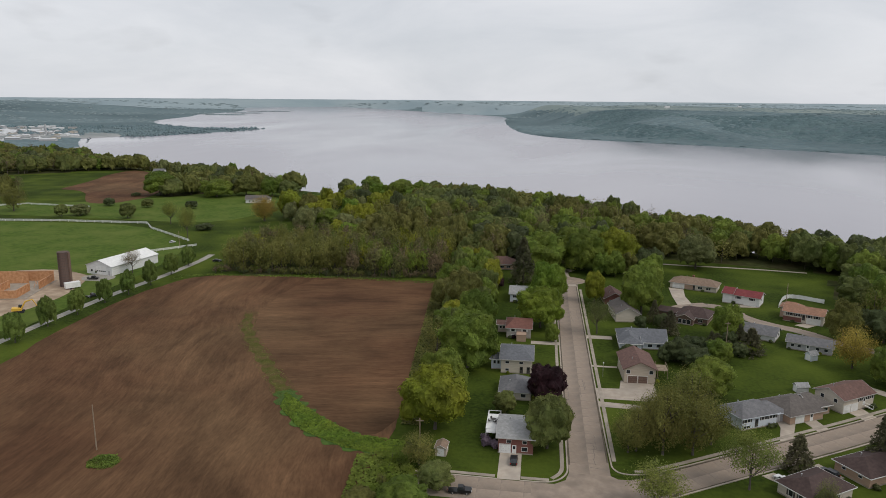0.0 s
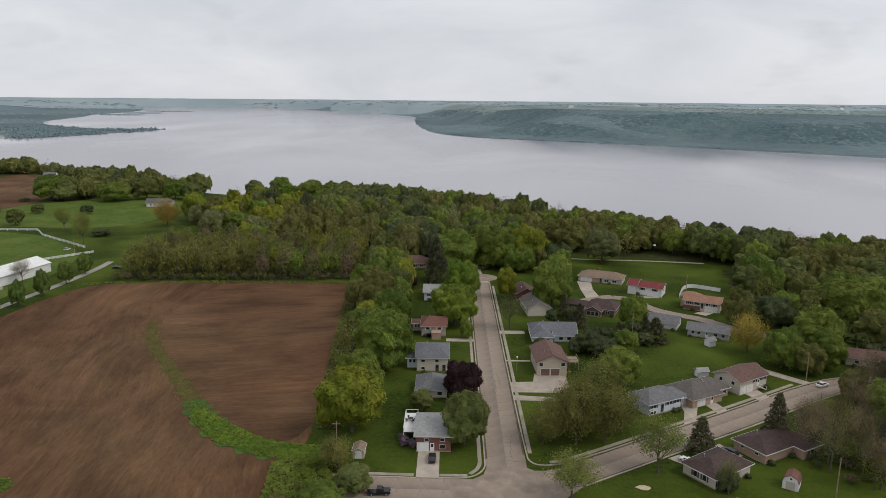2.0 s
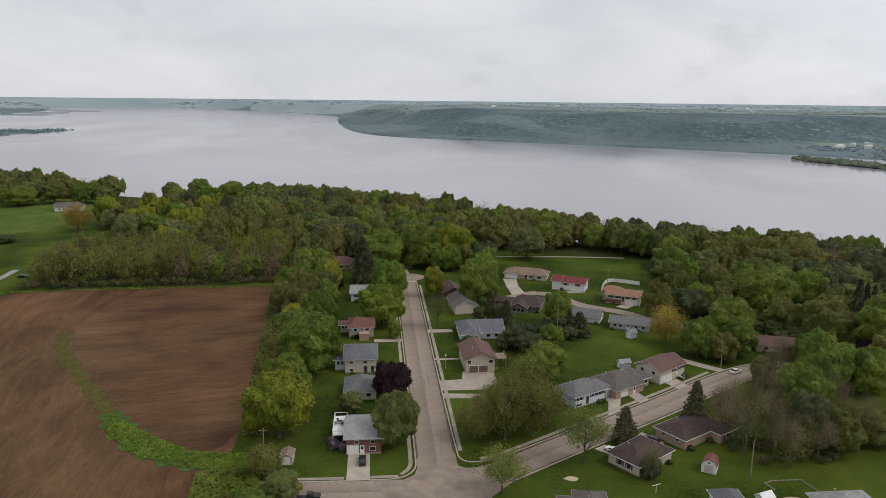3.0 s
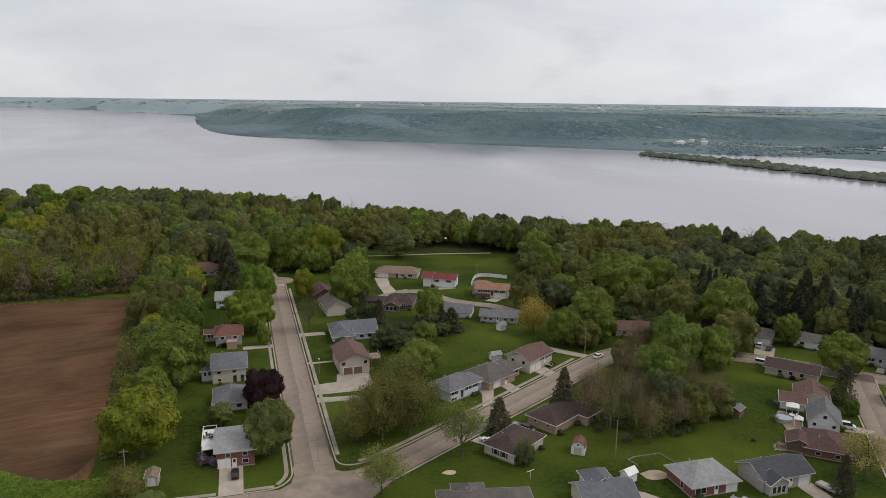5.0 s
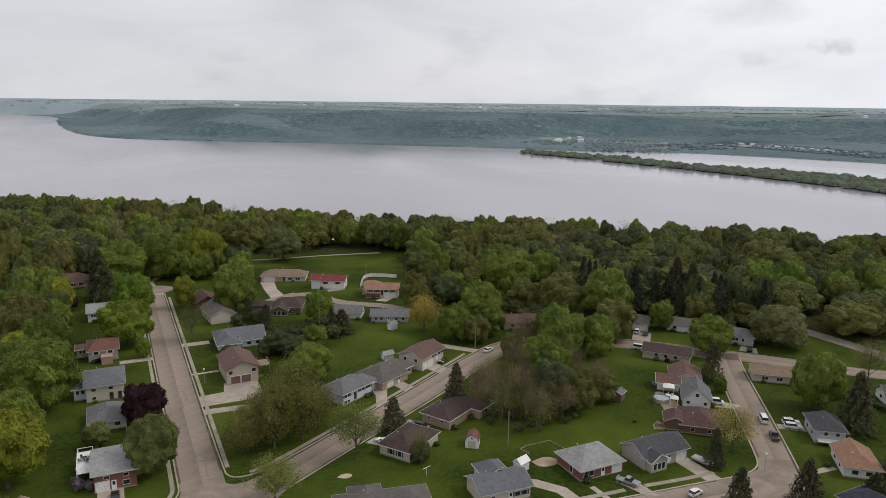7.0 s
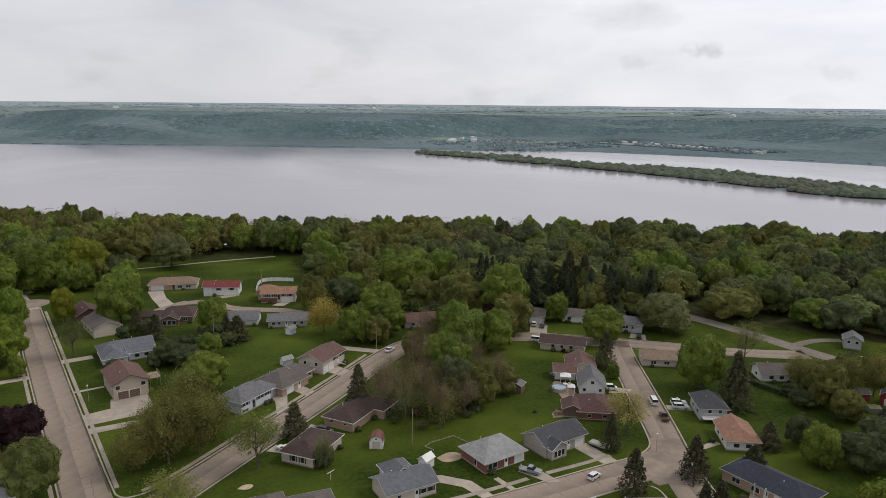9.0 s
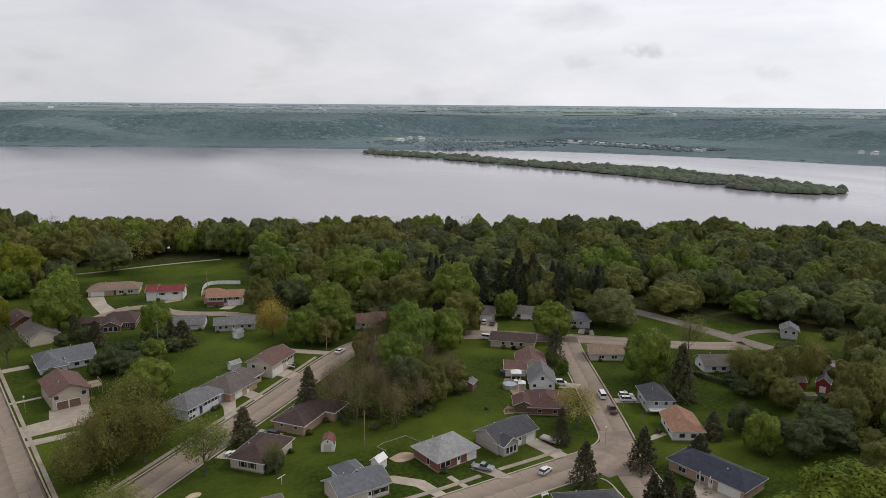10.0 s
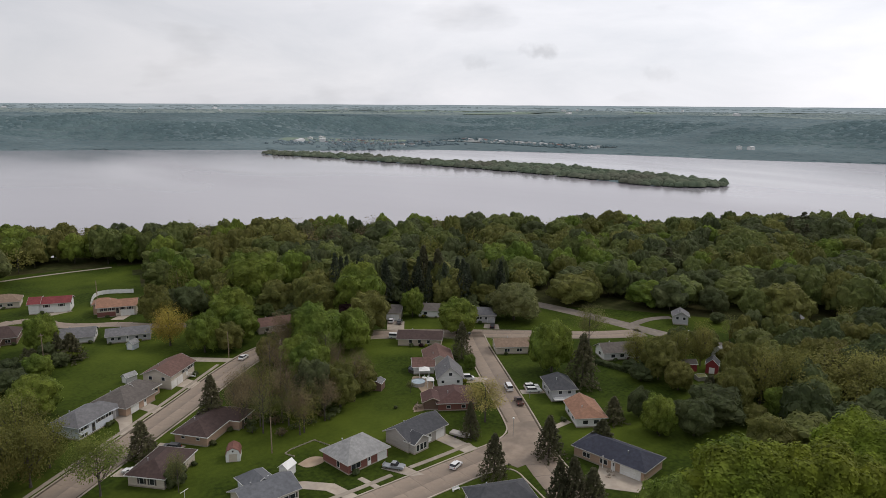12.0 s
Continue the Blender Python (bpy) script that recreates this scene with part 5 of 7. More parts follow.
gutter("gutter_south_west", [(9.0, 314), (9.0, 151)])
gutter("gutter_south_east", [(17.8, 310), (17.8, 153)])
gutter("gutter_diagonal_far", [(28.2, 149.4), (50.2, 162.9), (80.2, 181.6), (102.2, 196.0), (119, 204.1), (140, 202.0)])
gutter("gutter_diagonal_near", [(29.8, 140.4), (53.8, 155.3), (83.8, 173.7), (104.3, 187.8), (120, 195.8), (136, 193.9)])
gutter("gutter_east_west", [(167.3, 153.7), (148.9, 129.4), (133.3, 108.3)])
gutter("gutter_east_east", [(173.7, 149.3), (155.2, 124.6), (139.2, 103.7), (127.7, 89.7)])
kerb("kerb_south_west", [(8.65, 316), (8.65, 151), (8.4, 146), (5, 142.3), (-2, 142.3)])
kerb("kerb_south_east", [(18.15, 312), (18.15, 153), (19.3, 149), (22.5, 148.2), (28, 149.8), (50, 163.3), (80, 182)])
kerb("kerb_diagonal_far", [(80, 182), (102, 196.4), (119, 204.6), (140, 202.5), (163, 185.5), (185, 163), (206, 140)])
kerb("kerb_diagonal_near", [(30, 140), (54, 154.9), (84, 173.3), (104.5, 187.4), (120, 195.4), (136, 193.5), (157, 178.5), (172, 163)])
kerb("kerb_east_west", [(172, 160.5), (167, 154), (148.6, 129.7), (133, 108.6), (129, 104.6), (123, 103.6), (114, 104.9), (100, 106.5), (84, 108.3), (62, 111.5)])
kerb("kerb_east_east", [(182, 158.5), (174, 149), (155.5, 124.3), (139.5, 103.4), (128, 89.4), (116, 68)])
kerb("kerb_front_near", [(62, 101.5), (84, 98.4), (100, 96.6), (112, 95), (116.4, 92.5), (113, 85), (107.6, 72)])
kerb("kerb_west", [(-26, 143), (-20, 142.7), (-7, 142.3)])
sidewalk("pavement_south_west", [(7.5, 312), (7.5, 152), (7.2, 147), (5, 144.2)], 0, 0.9)
sidewalk("pavement_south_east", [(19.35, 306), (19.35, 154)], 0, 0.95)
sidewalk("pavement_diagonal", [(23.5, 149.9), (27.5, 151.0), (49.3, 164.5), (79.3, 183.2), (101.3, 197.6)])
sidewalk("pavement_west", [(-7.5, 143.5), (-22, 144.0)])
sidewalk("pavement_west_corner", [(-1.8, 143.5), (4.4, 143.5)])
sidewalk("pavement_front", [(100, 109.2), (110, 107.8), (118, 107.2)], 0, 1.2)
sidewalk("pavement_front_west", [(95, 109.6), (84, 110.6), (72, 112.6)], 0, 1.2)
sidewalk("river_path", [(35, 368), (72, 361), (100, 360), (130, 355)], 0, 1.8)


def drive(name, pts, label="pale concrete driveway"):
    single(name, Geo().prism(pts, -0.3, 0.07), DRIVE, label, "driveway", "structure")


drive("driveway", [(-7, 154.6), (-7, 142.4), (-1.9, 142.4), (-1.9, 154.6)])
drive("driveway", [(-0.5, 203), (3.5, 200), (8.6, 199.6), (8.6, 203.4), (3, 206), (-0.5, 206)])
drive("driveway", [(-1, 231.8), (8.6, 231.8), (8.6, 234.8), (-1, 234.8)])
drive("driveway", [(18.2, 189.4), (35, 189.4), (35.4, 203.5), (26, 203.5), (25, 197.2), (18.2, 196.6)], "wide pale concrete driveway")
drive("driveway", [(18.2, 184), (30, 183.4), (30, 186.2), (18.2, 187.4)])
drive("driveway", [(18.2, 240.6), (27, 240.6), (27, 244), (18.2, 244)])
drive("driveway", [(18.2, 213.6), (26, 213.6), (26, 214.8), (18.2, 214.8)], "narrow concrete path")
drive("driveway", [(60.6, 169.8), (64.5, 172.2), (68.5, 182.5), (63.6, 183.5), (63.3, 178)])
drive("driveway", [(72.2, 176.8), (75.3, 178.9), (73.2, 187.4), (69.6, 185.2)])
drive("driveway", [(86.7, 185.6), (90.6, 188.2), (88.2, 197), (83, 193.6)])
drive("driveway", [(104.5, 197.7), (107.5, 199.3), (98, 210), (94, 209)])
drive("driveway", [(95.2, 113.4), (97.6, 106.2), (100.2, 104.6), (99.4, 113.4)])
drive("driveway", [(113.8, 104.8), (117.6, 104.4), (117.6, 116), (113.6, 115)])
drive("driveway", [(88.6, 113.6), (89.9, 113.6), (90.2, 107.6), (88.8, 107.7)], "narrow concrete path")
drive("driveway", [(122, 75.5), (127.5, 66), (135, 70.5), (132, 80)])
drive("driveway", [(152, 119), (157, 115), (155.4, 112.6), (150.2, 116.6)])
drive("driveway", [(136.6, 99), (138, 97.2), (145, 96.6), (145.2, 98.4)], "narrow concrete path")
drive("driveway", [(143, 139), (150, 134.5), (152.5, 131.2), (149.5, 130), (142, 135.5)])
drive("driveway", [(161, 186.2), (168.5, 194.5), (172.5, 189.5), (165, 181.6)])
drive("driveway", [(187.5, 163.5), (191.5, 166.5), (194.5, 162.5), (190.5, 158.5)])
drive("driveway", [(57.5, 288), (57.6, 302), (58.5, 316), (64.5, 314), (63, 302), (63.5, 291)])
drive("driveway", [(78, 292), (82, 289), (90, 289.4), (87, 292), (85.5, 293)])
drive("driveway", [(96, 268), (99.5, 265), (105, 269.5), (101, 271.5)])
drive("driveway", [(66.5, 152.6), (69.5, 154.2), (66, 160), (62.6, 157.6)])
drive("driveway", [(55, 148.8), (57.6, 150.2), (54.5, 154.3), (51.4, 152.4)])
drive("driveway", [(72, 123.6), (74.5, 124.6), (80, 121), (84, 115.6), (84.6, 108.2), (82, 108.5), (81, 114.6), (78, 118.6)], "curving pale concrete driveway")
flat("sandy_patch", [(40.4, 139.7), (42.2, 140.9), (44.3, 139.6), (42.4, 138.1)], 0.06, SAND, "round patch of bare sand in a lawn", "sand", 0, 1)
flat("planting_bed", [(83.2, 128.2), (87.5, 129.2), (89.5, 126.6), (88.2, 124.6), (83.6, 125)], 0.06, DIRT, "pale patio with a planting bed", "patio", 0, 1)


# ---- tar seams and patches on the street ----
tar = random.Random(9)
for i in range(15):
    x, y = 13.4 + tar.uniform(-3.6, 3.6), 150 + 150 * tar.random() ** 1.4
    n, step = tar.randint(6, 12), tar.uniform(0.4, 1.0)
    sideways = tar.random() < 0.55
    pts = [(x, y)]
    for j in range(n):
        dx, dy = (step, tar.uniform(-0.25, 0.25)) if sideways else (tar.uniform(-0.2, 0.2), step * 1.6)
        pts.append((min(17.6, max(9.2, pts[-1][0] + dx)), pts[-1][1] + dy))
    single("tar_seam", Geo().ribbon(pts, tar.uniform(0.08, 0.2), 0.0, 0.036 + 0.0004 * i), JOINT, "dark irregular tar seam on the street", "road", "structure")


# ---- houses ----
def side_matrix(side, L, W):
    """From a wall's own plane (x along it, z up, outwards -y) into the house."""
    return {"f": pose(0, -W / 2, 0), "b": pose(0, W / 2, 0, 0, 0, 180), "r": pose(L / 2, 0, 0, 0, 0, 90), "l": pose(-L / 2, 0, 0, 0, 0, -90)}[side]


def put(geo, m):
    geo.v = [tuple(m @ Vector(p)) for p in geo.v]
    return geo


def roof_geo(L, W, eave, up, a, b, over=0.55, thick=0.2):
    """A pitched roof with its ridge along x; a and b are the hips' insets at its two ends (0: gable)."""
    x0, x1, y0, y1 = -L / 2 - over, L / 2 + over, -W / 2 - over, W / 2 + over
    drop = up * over / (W / 2)
    e, t = eave - drop, eave + up
    ra, rb = (x0 + a + (over if a else 0)), (x1 - b - (over if b else 0))
    if ra > rb:
        ra = rb = (ra + rb) / 2
    g = Geo()
    for dz, flip in ((thick, False), (0, True)):
        A, B, C, D = (x0, y0, e + dz), (x1, y0, e + dz), (x1, y1, e + dz), (x0, y1, e + dz)
        P, Q = (ra, 0, t + dz), (rb, 0, t + dz)
        for q in ((A, B, Q, P), (C, D, P, Q), (B, C, Q), (D, A, P)):
            if len(q) == 3 and ((q[0] is B and not b) or (q[0] is D and not a)):
                continue
            g.face(*(reversed(q) if flip else q))
    return g, (x0, x1, y0, y1, e, t, ra, rb, thick)


def fascia_boards(dim, a, b):
    """The boards along a roof's eaves and gable edges, one by one."""
    x0, x1, y0, y1, e, t, ra, rb, th = dim
    lo, hi, w = e + 0.02, e + th + 0.01, 0.05
    out = [Geo().box(x0 - w, x1 + w, y0 - w, y0, lo, hi), Geo().box(x0 - w, x1 + w, y1, y1 + w, lo, hi)]
    for x, s, hip in ((x0, -1, a), (x1, 1, b)):
        xa, xb = (x - w, x) if s < 0 else (x, x + w)
        if hip:
            out.append(Geo().box(xa, xb, y0, y1, lo, hi))
        else:
            h = t - e
            for y in (y0, y1):
                g = Geo()
                g.v += [(xa, y, lo), (xb, y, lo), (xb, y, hi), (xa, y, hi), (xa, 0, lo + h), (xb, 0, lo + h), (xb, 0, hi + h), (xa, 0, hi + h)]
                g.f += [(0, 1, 5, 4), (1, 2, 6, 5), (2, 3, 7, 6), (3, 0, 4, 7), (0, 3, 2, 1), (4, 5, 6, 7)]
                out.append(g)
    return out


def window(parent, m, u, z, w, h, shutters=None, frame_mat=None):
    f = 0.07
    g = Geo().box(u - w / 2 - f, u + w / 2 + f, -0.06, 0.02, z - f, z).box(u - w / 2 - f, u + w / 2 + f, -0.06, 0.02, z + h, z + h + f)
    g.box(u - w / 2 - f, u - w / 2, -0.06, 0.02, z, z + h).box(u + w / 2, u + w / 2 + f, -0.06, 0.02, z, z + h)
    if w > 1.3:
        g.box(u - 0.05, u + 0.05, -0.05, 0.02, z, z + h)
    o = part("window", put(g, m), frame_mat or WHITE, parent)
    part("pane", put(Geo().box(u - w / 2, u + w / 2, -0.025, 0.02, z, z + h), m), GLASS, o)
    if shutters:
        for s in (-1, 1):
            c = u + s * (w / 2 + f + 0.22)
            part("shutter", put(Geo().box(c - 0.2, c + 0.2, -0.05, 0.02, z - 0.05, z + h + 0.05), m), shutters, o)


def door(parent, m, u, z, material=WHITE):
    o = part("door", put(Geo().box(u - 0.5, u + 0.5, -0.06, 0.02, z, z + 2.1), m), material, parent)
    part("pane", put(Geo().box(u - 0.28, u + 0.28, -0.075, -0.055, z + 1.1, z + 1.9), m), GLASS, o)


def garage(parent, m, u, z, w, material=WHITE):
    g = Geo()
    for i in range(4):
        g.box(u - w / 2, u + w / 2, -0.05, 0.02, z + i * 0.54, z + i * 0.54 + 0.5)
    o = part("garage_door", put(g, m), material, parent)
    t = 0.1
    part("frame", put(Geo().box(u - w / 2 - t, u - w / 2, -0.08, 0.02, z, z + 2.2).box(u + w / 2, u + w / 2 + t, -0.08, 0.02, z, z + 2.2).box(u - w / 2 - t, u + w / 2 + t, -0.08, 0.02, z + 2.2, z + 2.3), m), WHITE, o)


def walls_geo(L, W, z0, z1, up=0.0, a=1, b=1):
    g = Geo().box(-L / 2, L / 2, -W / 2, W / 2, z0, z1)
    if up:
        for x, s, hip in ((-L / 2, -1, a), (L / 2, 1, b)):
            if not hip:
                t = 0.22
                xa, xb = (x, x + t) if s < 0 else (x - t, x)
                k = len(g.v)
                g.v += [(xa, -W / 2, z1), (xa, W / 2, z1), (xa, 0, z1 + up), (xb, -W / 2, z1), (xb, W / 2, z1), (xb, 0, z1 + up)]
                g.f += [(k, k + 2, k + 1), (k + 3, k + 4, k + 5), (k, k + 3, k + 5, k + 2), (k + 1, k + 2, k + 5, k + 4)]
    return g


LOW = 0.9  # storeys here are low


def wing(parent, x, y, turn, L, W, eave, up, a, b, roof, wall, fascia=FASCIA, openings=()):
    """One roofed block of a house, in the house's own axes."""
    eave *= LOW
    m = pose(x, y, 0, 0, 0, turn)
    part("foundation", put(Geo().box(-L / 2 - 0.03, L / 2 + 0.03, -W / 2 - 0.03, W / 2 + 0.03, -0.3, 0.3), m), WALK, parent)
    part("wall", put(walls_geo(L, W, 0.3, eave, up, a, b), m), wall, parent)
    rg, dim = roof_geo(L, W, eave, up, a, b)
    part("roof", put(rg, m), roof, parent)
    for board in fascia_boards(dim, a, b):
        part("fascia", put(board, m), fascia, parent)
    for o in openings:
        kind, side, u, z = o[:4]
        sm = m @ side_matrix(side, L, W)
        if kind == "w":
            window(parent, sm, u, z * LOW, o[4], o[5] * LOW, o[6] if len(o) > 6 else None)
        elif kind == "d":
            door(parent, sm, u, z, o[4] if len(o) > 4 else WHITE)
        elif kind == "g":
            garage(parent, sm, u, z, o[4], o[5] if len(o) > 5 else WHITE)
        elif kind == "band":
            part("cladding", put(Geo().box(-u, u, -0.04, 0.02, z, o[4]), sm), o[5], parent)


def chimney(parent, x, y, z, h=1.2, material=None):
    part("chimney", Geo().box(x - 0.4, x + 0.4, y - 0.3, y + 0.3, z - 1.5, z + h).box(x - 0.46, x + 0.46, y - 0.36, y + 0.36, z + h, z + h + 0.1), material or WALL["brick"], parent)


def vent(parent, x, y, z, h=0.7):
    part("vent_pipe", Geo().tube([(x, y, z - 0.5), (x, y, z + h)], [0.1, 0.1], 8).tube([(x, y, z + h), (x, y, z + h + 0.12)], [0.16, 0.16], 8), METAL, parent)


HOUSES = []


def house(label, x, y, turn, L, W, eave, up, a, b, roof, wall, openings=(), fascia=FASCIA, vents=1, name="house"):
    h = base(name, pose(x, y, 0, 0, 0, turn), label, "house")
    HOUSES.append((x, y, turn, L, W, openings))
    wing(h, 0, 0, 0, L, W, eave, up, a, b, ROOF[roof], WALL[wall] if isinstance(wall, str) else wall, fascia, openings)
    for i in range(vents):
        vent(h, -L * 0.2 + i * L * 0.35, W * 0.2, eave * LOW + up * 0.62)
    return h


DK = TRIM_DARK
W2 = lambda side, us, z, w=1.3, h=1.1, sh=None: [("w", side, u, z, w, h, sh) for u in us]

# houses on the west side of the straight street
house("two-storey red brick house with a grey roof and white deck", -3.4, 160.2, 0, 8.2, 12, 4.4, 0.9, 0, 0, "light", "brick",
                [("g", "f", -2.5, 0.1, 2.6), ("d", "f", -0.3, 0.1), *W2("f", (2.1, ), 0.9), *W2("f", (-1.6, 2.1), 3.0, 1.0, 0.8), *W2("l", (-3, 2), 2.9), *W2("r", (-3, 2), 2.9)])
deck = base("deck", pose(-9.2, 163.8, 0), "white raised wooden deck beside the brick house", "deck")
part("floor", Geo().box(-1.6, 1.6, -5.2, 5.2, 2.7, 2.85), WHITE, deck)
for px, py in ((-1.5, -5.1), (-1.5, 0), (-1.5, 5.1), (1.5, -5.1), (1.5, 5.1)):
    part("post", Geo().box(px - 0.08, px + 0.08, py - 0.08, py + 0.08, -0.1, 3.8), WHITE, deck)
part("railing", Geo().box(-1.62, -1.52, -5.2, 5.2, 3.72, 3.82).box(-1.62, -1.52, -5.2, 5.2, 3.0, 3.08).box(-1.6, 1.6, -5.22, -5.12, 3.72, 3.82).box(-1.6, 1.6, 5.12, 5.22, 3.72, 3.82), WHITE, deck)
patio_table = base("patio_table", pose(-9.3, 164.6, 2.85), "dark round patio table on the white deck", "table")
part("tabletop", Geo().tube([(0, 0, 0.68), (0, 0, 0.74)], [0.65, 0.65], 14), DK, patio_table)
part("leg", Geo().tube([(0, 0, 0), (0, 0, 0.68)], [0.08, 0.05], 6), DK, patio_table)
for i in range(4):
    c = base("patio_chair", pose(-9.3 + 1.1 * math.cos(i * 1.57 + 0.5), 164.6 + 1.1 * math.sin(i * 1.57 + 0.5), 2.85, 0, 0, 90 * i + 30), "dark patio chair on the white deck", "chair", "chairs round the patio table")
    part("seat", Geo().box(-0.25, 0.25, -0.25, 0.25, 0.4, 0.45), DK, c)
    part("backrest", Geo().box(0.2, 0.25, -0.25, 0.25, 0.45, 0.95), DK, c)
    for lx in (-0.22, 0.22):
        for ly in (-0.22, 0.22):
            part("leg", Geo().box(lx - 0.02, lx + 0.02, ly - 0.02, ly + 0.02, 0, 0.4), DK, c)
house("single-storey house with a dark grey hipped roof", -4.6, 190, 90, 10.4, 8.4, 2.8, 2.2, 3.4, 3.4, "grey", "cream", [("g", "l", -1.6, 0.1, 2.6), *W2("l", (2.2, ), 1.0), *W2("b", (-2, 2), 1.0)])
c_house = house("two-storey cream house with a blue-grey roof", -5, 211, 0, 9.4, 13.2, 4.9, 2.0, 0, 3.2, "blue", "cream", [*W2("f", (-2.8, 1.4), 3.4, 1.1, 0.8), *W2("f", (-2.8, ), 0.8, 1.0, 0.8), ("d", "f", 1.5, 0.1, DK), ("d", "f", 3.6, 0.1, DK), *W2("r", (-3, 1), 3.2)])
wing(c_house, -6.2, -1.5, 0, 3.2, 5, 3.8, 0.9, 0, 0, ROOF["blue"], WALL["bluewhite"], WHITE, [*W2("f", (-0.6, 0.6), 2.0, 0.7, 1.2)])
d_house = house("two-storey grey house with a red-brown roof", -5.4, 243, 0, 8.4, 11.6, 4.0, 1.8, 2.5, 0, "redbrown", "greige", [*W2("f", (-2, 2), 2.6, 1.2, 1.0, WHITE), *W2("f", (-2, 2), 0.6, 1.0, 0.6)])
wing(d_house, -6.0, 2, 0, 3.2, 4.5, 3.2, 0.8, 0, 0, ROOF["brown"], WALL["tan"], WHITE, [*W2("f", (-0.5, 0.6), 1.6, 0.7, 1.1)])
part("cladding", Geo().box(-0.6, 2.6, -9.4, -5.9, -0.2, 2.3).box(-0.7, 2.7, -9.5, -5.8, 2.3, 2.45), WALL["tanbrick"], d_house, "flat-roofed brick garage")
house("white two-storey house with a light grey roof", -6.4, 288, 0, 8, 13, 3.9, 1.5, 0, 0, "light", "bluewhite", [*W2("f", (-2, 2), 2.2, 1.6, 1.1), *W2("f", (-2, ), 0.5, 1.4, 0.7)])
house("brown brick bungalow with a hipped brown roof", -17.5, 343, 8, 14, 11, 3.0, 2.6, 4.2, 4.2, "brown", "tanbrick", [*W2("f", (-4, 0, 3), 0.9, 1.7, 1.2)])

# houses on the east side of the straight street
house("two-storey tan house with a brown gabled roof", 31, 209, 92, 13.6, 9.0, 5.0, 2.1, 0, 0, "brown", "tan",
                [("g", "l", -2.1, 0.1, 2.7, WALL["brown"]), ("g", "l", 0.9, 0.1, 2.7, WALL["brown"]), *W2("l", (-3.4, 3.2), 3.3, 1.1, 1.2), *W2("b", (-3, 1, 4), 3.2), *W2("f", (-3, 1, 4), 3.2)], WALL["brown"])
balcony = base("balcony", pose(38.0, 209, 0), "brown wooden balcony stairs beside the tan house", "balcony")
part("floor", Geo().box(-1.6, 2, -2.5, 2.5, 2.6, 2.75), WOOD, balcony)
for px, py in ((1.9, -2.4), (1.9, 2.4), (-1, -2.4), (-1, 2.4)):
    part("post", Geo().box(px - 0.08, px + 0.08, py - 0.08, py + 0.08, -0.1, 3.7), WOOD, balcony)
part("railing", Geo().box(1.9, 2.0, -2.5, 2.5, 3.6, 3.7).box(-1.6, 2, -2.5, -2.4, 3.6, 3.7), WOOD, balcony)
h_house = house("low blue-grey roofed house with an L-shaped plan", 36.5, 240.5, 0, 15.5, 8.6, 3.0, 1.9, 3.2, 0, "blue", "brick", [*W2("f", (3, 6), 1.0, 1.4)], vents=2)
wing(h_house, -4.5, -6.2, 90, 8.0, 7, 2.9, 1.7, 3, 0, ROOF["blue"], WALL["bluewhite"], WHITE, [*W2("l", (-1, 1.4), 1.0)])
wing(h_house, 3.4, -5.6, 0, 7.5, 4.6, 2.7, 0.9, 0, 0, ROOF["blue"], WALL["bluewhite"], WHITE, [*W2("f", (-1.4, 1.4), 0.9)])
house("cream gable-ended house with a taupe roof", 33.8, 269, 96, 14.5, 8.8, 3.6, 2.3, 0, 0, "taupe", "cream", [*W2("b", (-4, 0, 4), 1.1), *W2("f", (-4, 0, 4), 1.1)])
house("small house with a maroon gabled roof", 31.5, 290, 95, 11, 8, 3.0, 2.2, 0, 0, "maroon", "brick", [*W2("l", (-1.5, 1.5), 1.0)])
j_house = house("dark timber house with a brown gabled roof and porch", 60.5, 269.5, -24, 11, 11, 2.9, 2.3, 3, 3, "darkbrown", "brown", [*W2("f", (-3, 3), 0.9, 1.4)])
wing(j_house, -2.0, -6.2, 90, 5, 6, 2.7, 1.5, 0, 0, ROOF["darkbrown"], WALL["brown"], WALL["cream"], [*W2("l", (-1.6, 0, 1.6), 0.5, 1.2, 1.7)])
wing(j_house, -10, 0.5, 0, 9, 6.5, 2.5, 1.0, 0, 0, ROOF["darkbrown"], WALL["brown"], DK)
k_house = house("long tan ranch house with a hipped roof", 70, 317.5, -22, 19.5, 9.2, 2.9, 2.0, 3.6, 3.6, "tan", "cream", [("g", "f", -6.2, 0.1, 4.8), ("d", "f", 0.4, 0.2, DK), *W2("f", (-1.6, 3.0, 6.5), 1.0, 1.8, 1.1)])
part("cladding", Geo().box(-3.4, 0, -4.72, -4.58, 0.3, 2.3), WALL["tanbrick"], k_house)
chimney(k_house, -1, 1, 4.5, 0.8)
l_house = house("white split-level house with a bright red roof", 85, 296.6, -28, 14.2, 7.8, 4.2, 1.6, 0, 0, "red", "white", [("g", "f", 3.6, 0.1, 4.6), *W2("f", (-4.8, -1, 4.2), 2.6, 1.3, 1.1, DK), *W2("r", (-1, ), 2.4)])
wing(l_house, -5.2, -0.4, 0, 3.6, 8.6, 4.6, 1.6, 0, 0, ROOF["red"], WALL["white"])
m_house = house("split-level house with orange-tan roof and white front", 101.6, 274.6, -27, 13.6, 8.2, 4.2, 1.7, 0, 0, "orange", "cream", [("g", "f", 3.6, 0.1, 4.6), *W2("f", (-4.6, -1.8), 2.7, 1.6, 1.1, DK), *W2("f", (2, 4.6), 2.8, 1.0, 1.0, DK), ("d", "f", 0.2, 1.2, DK)])
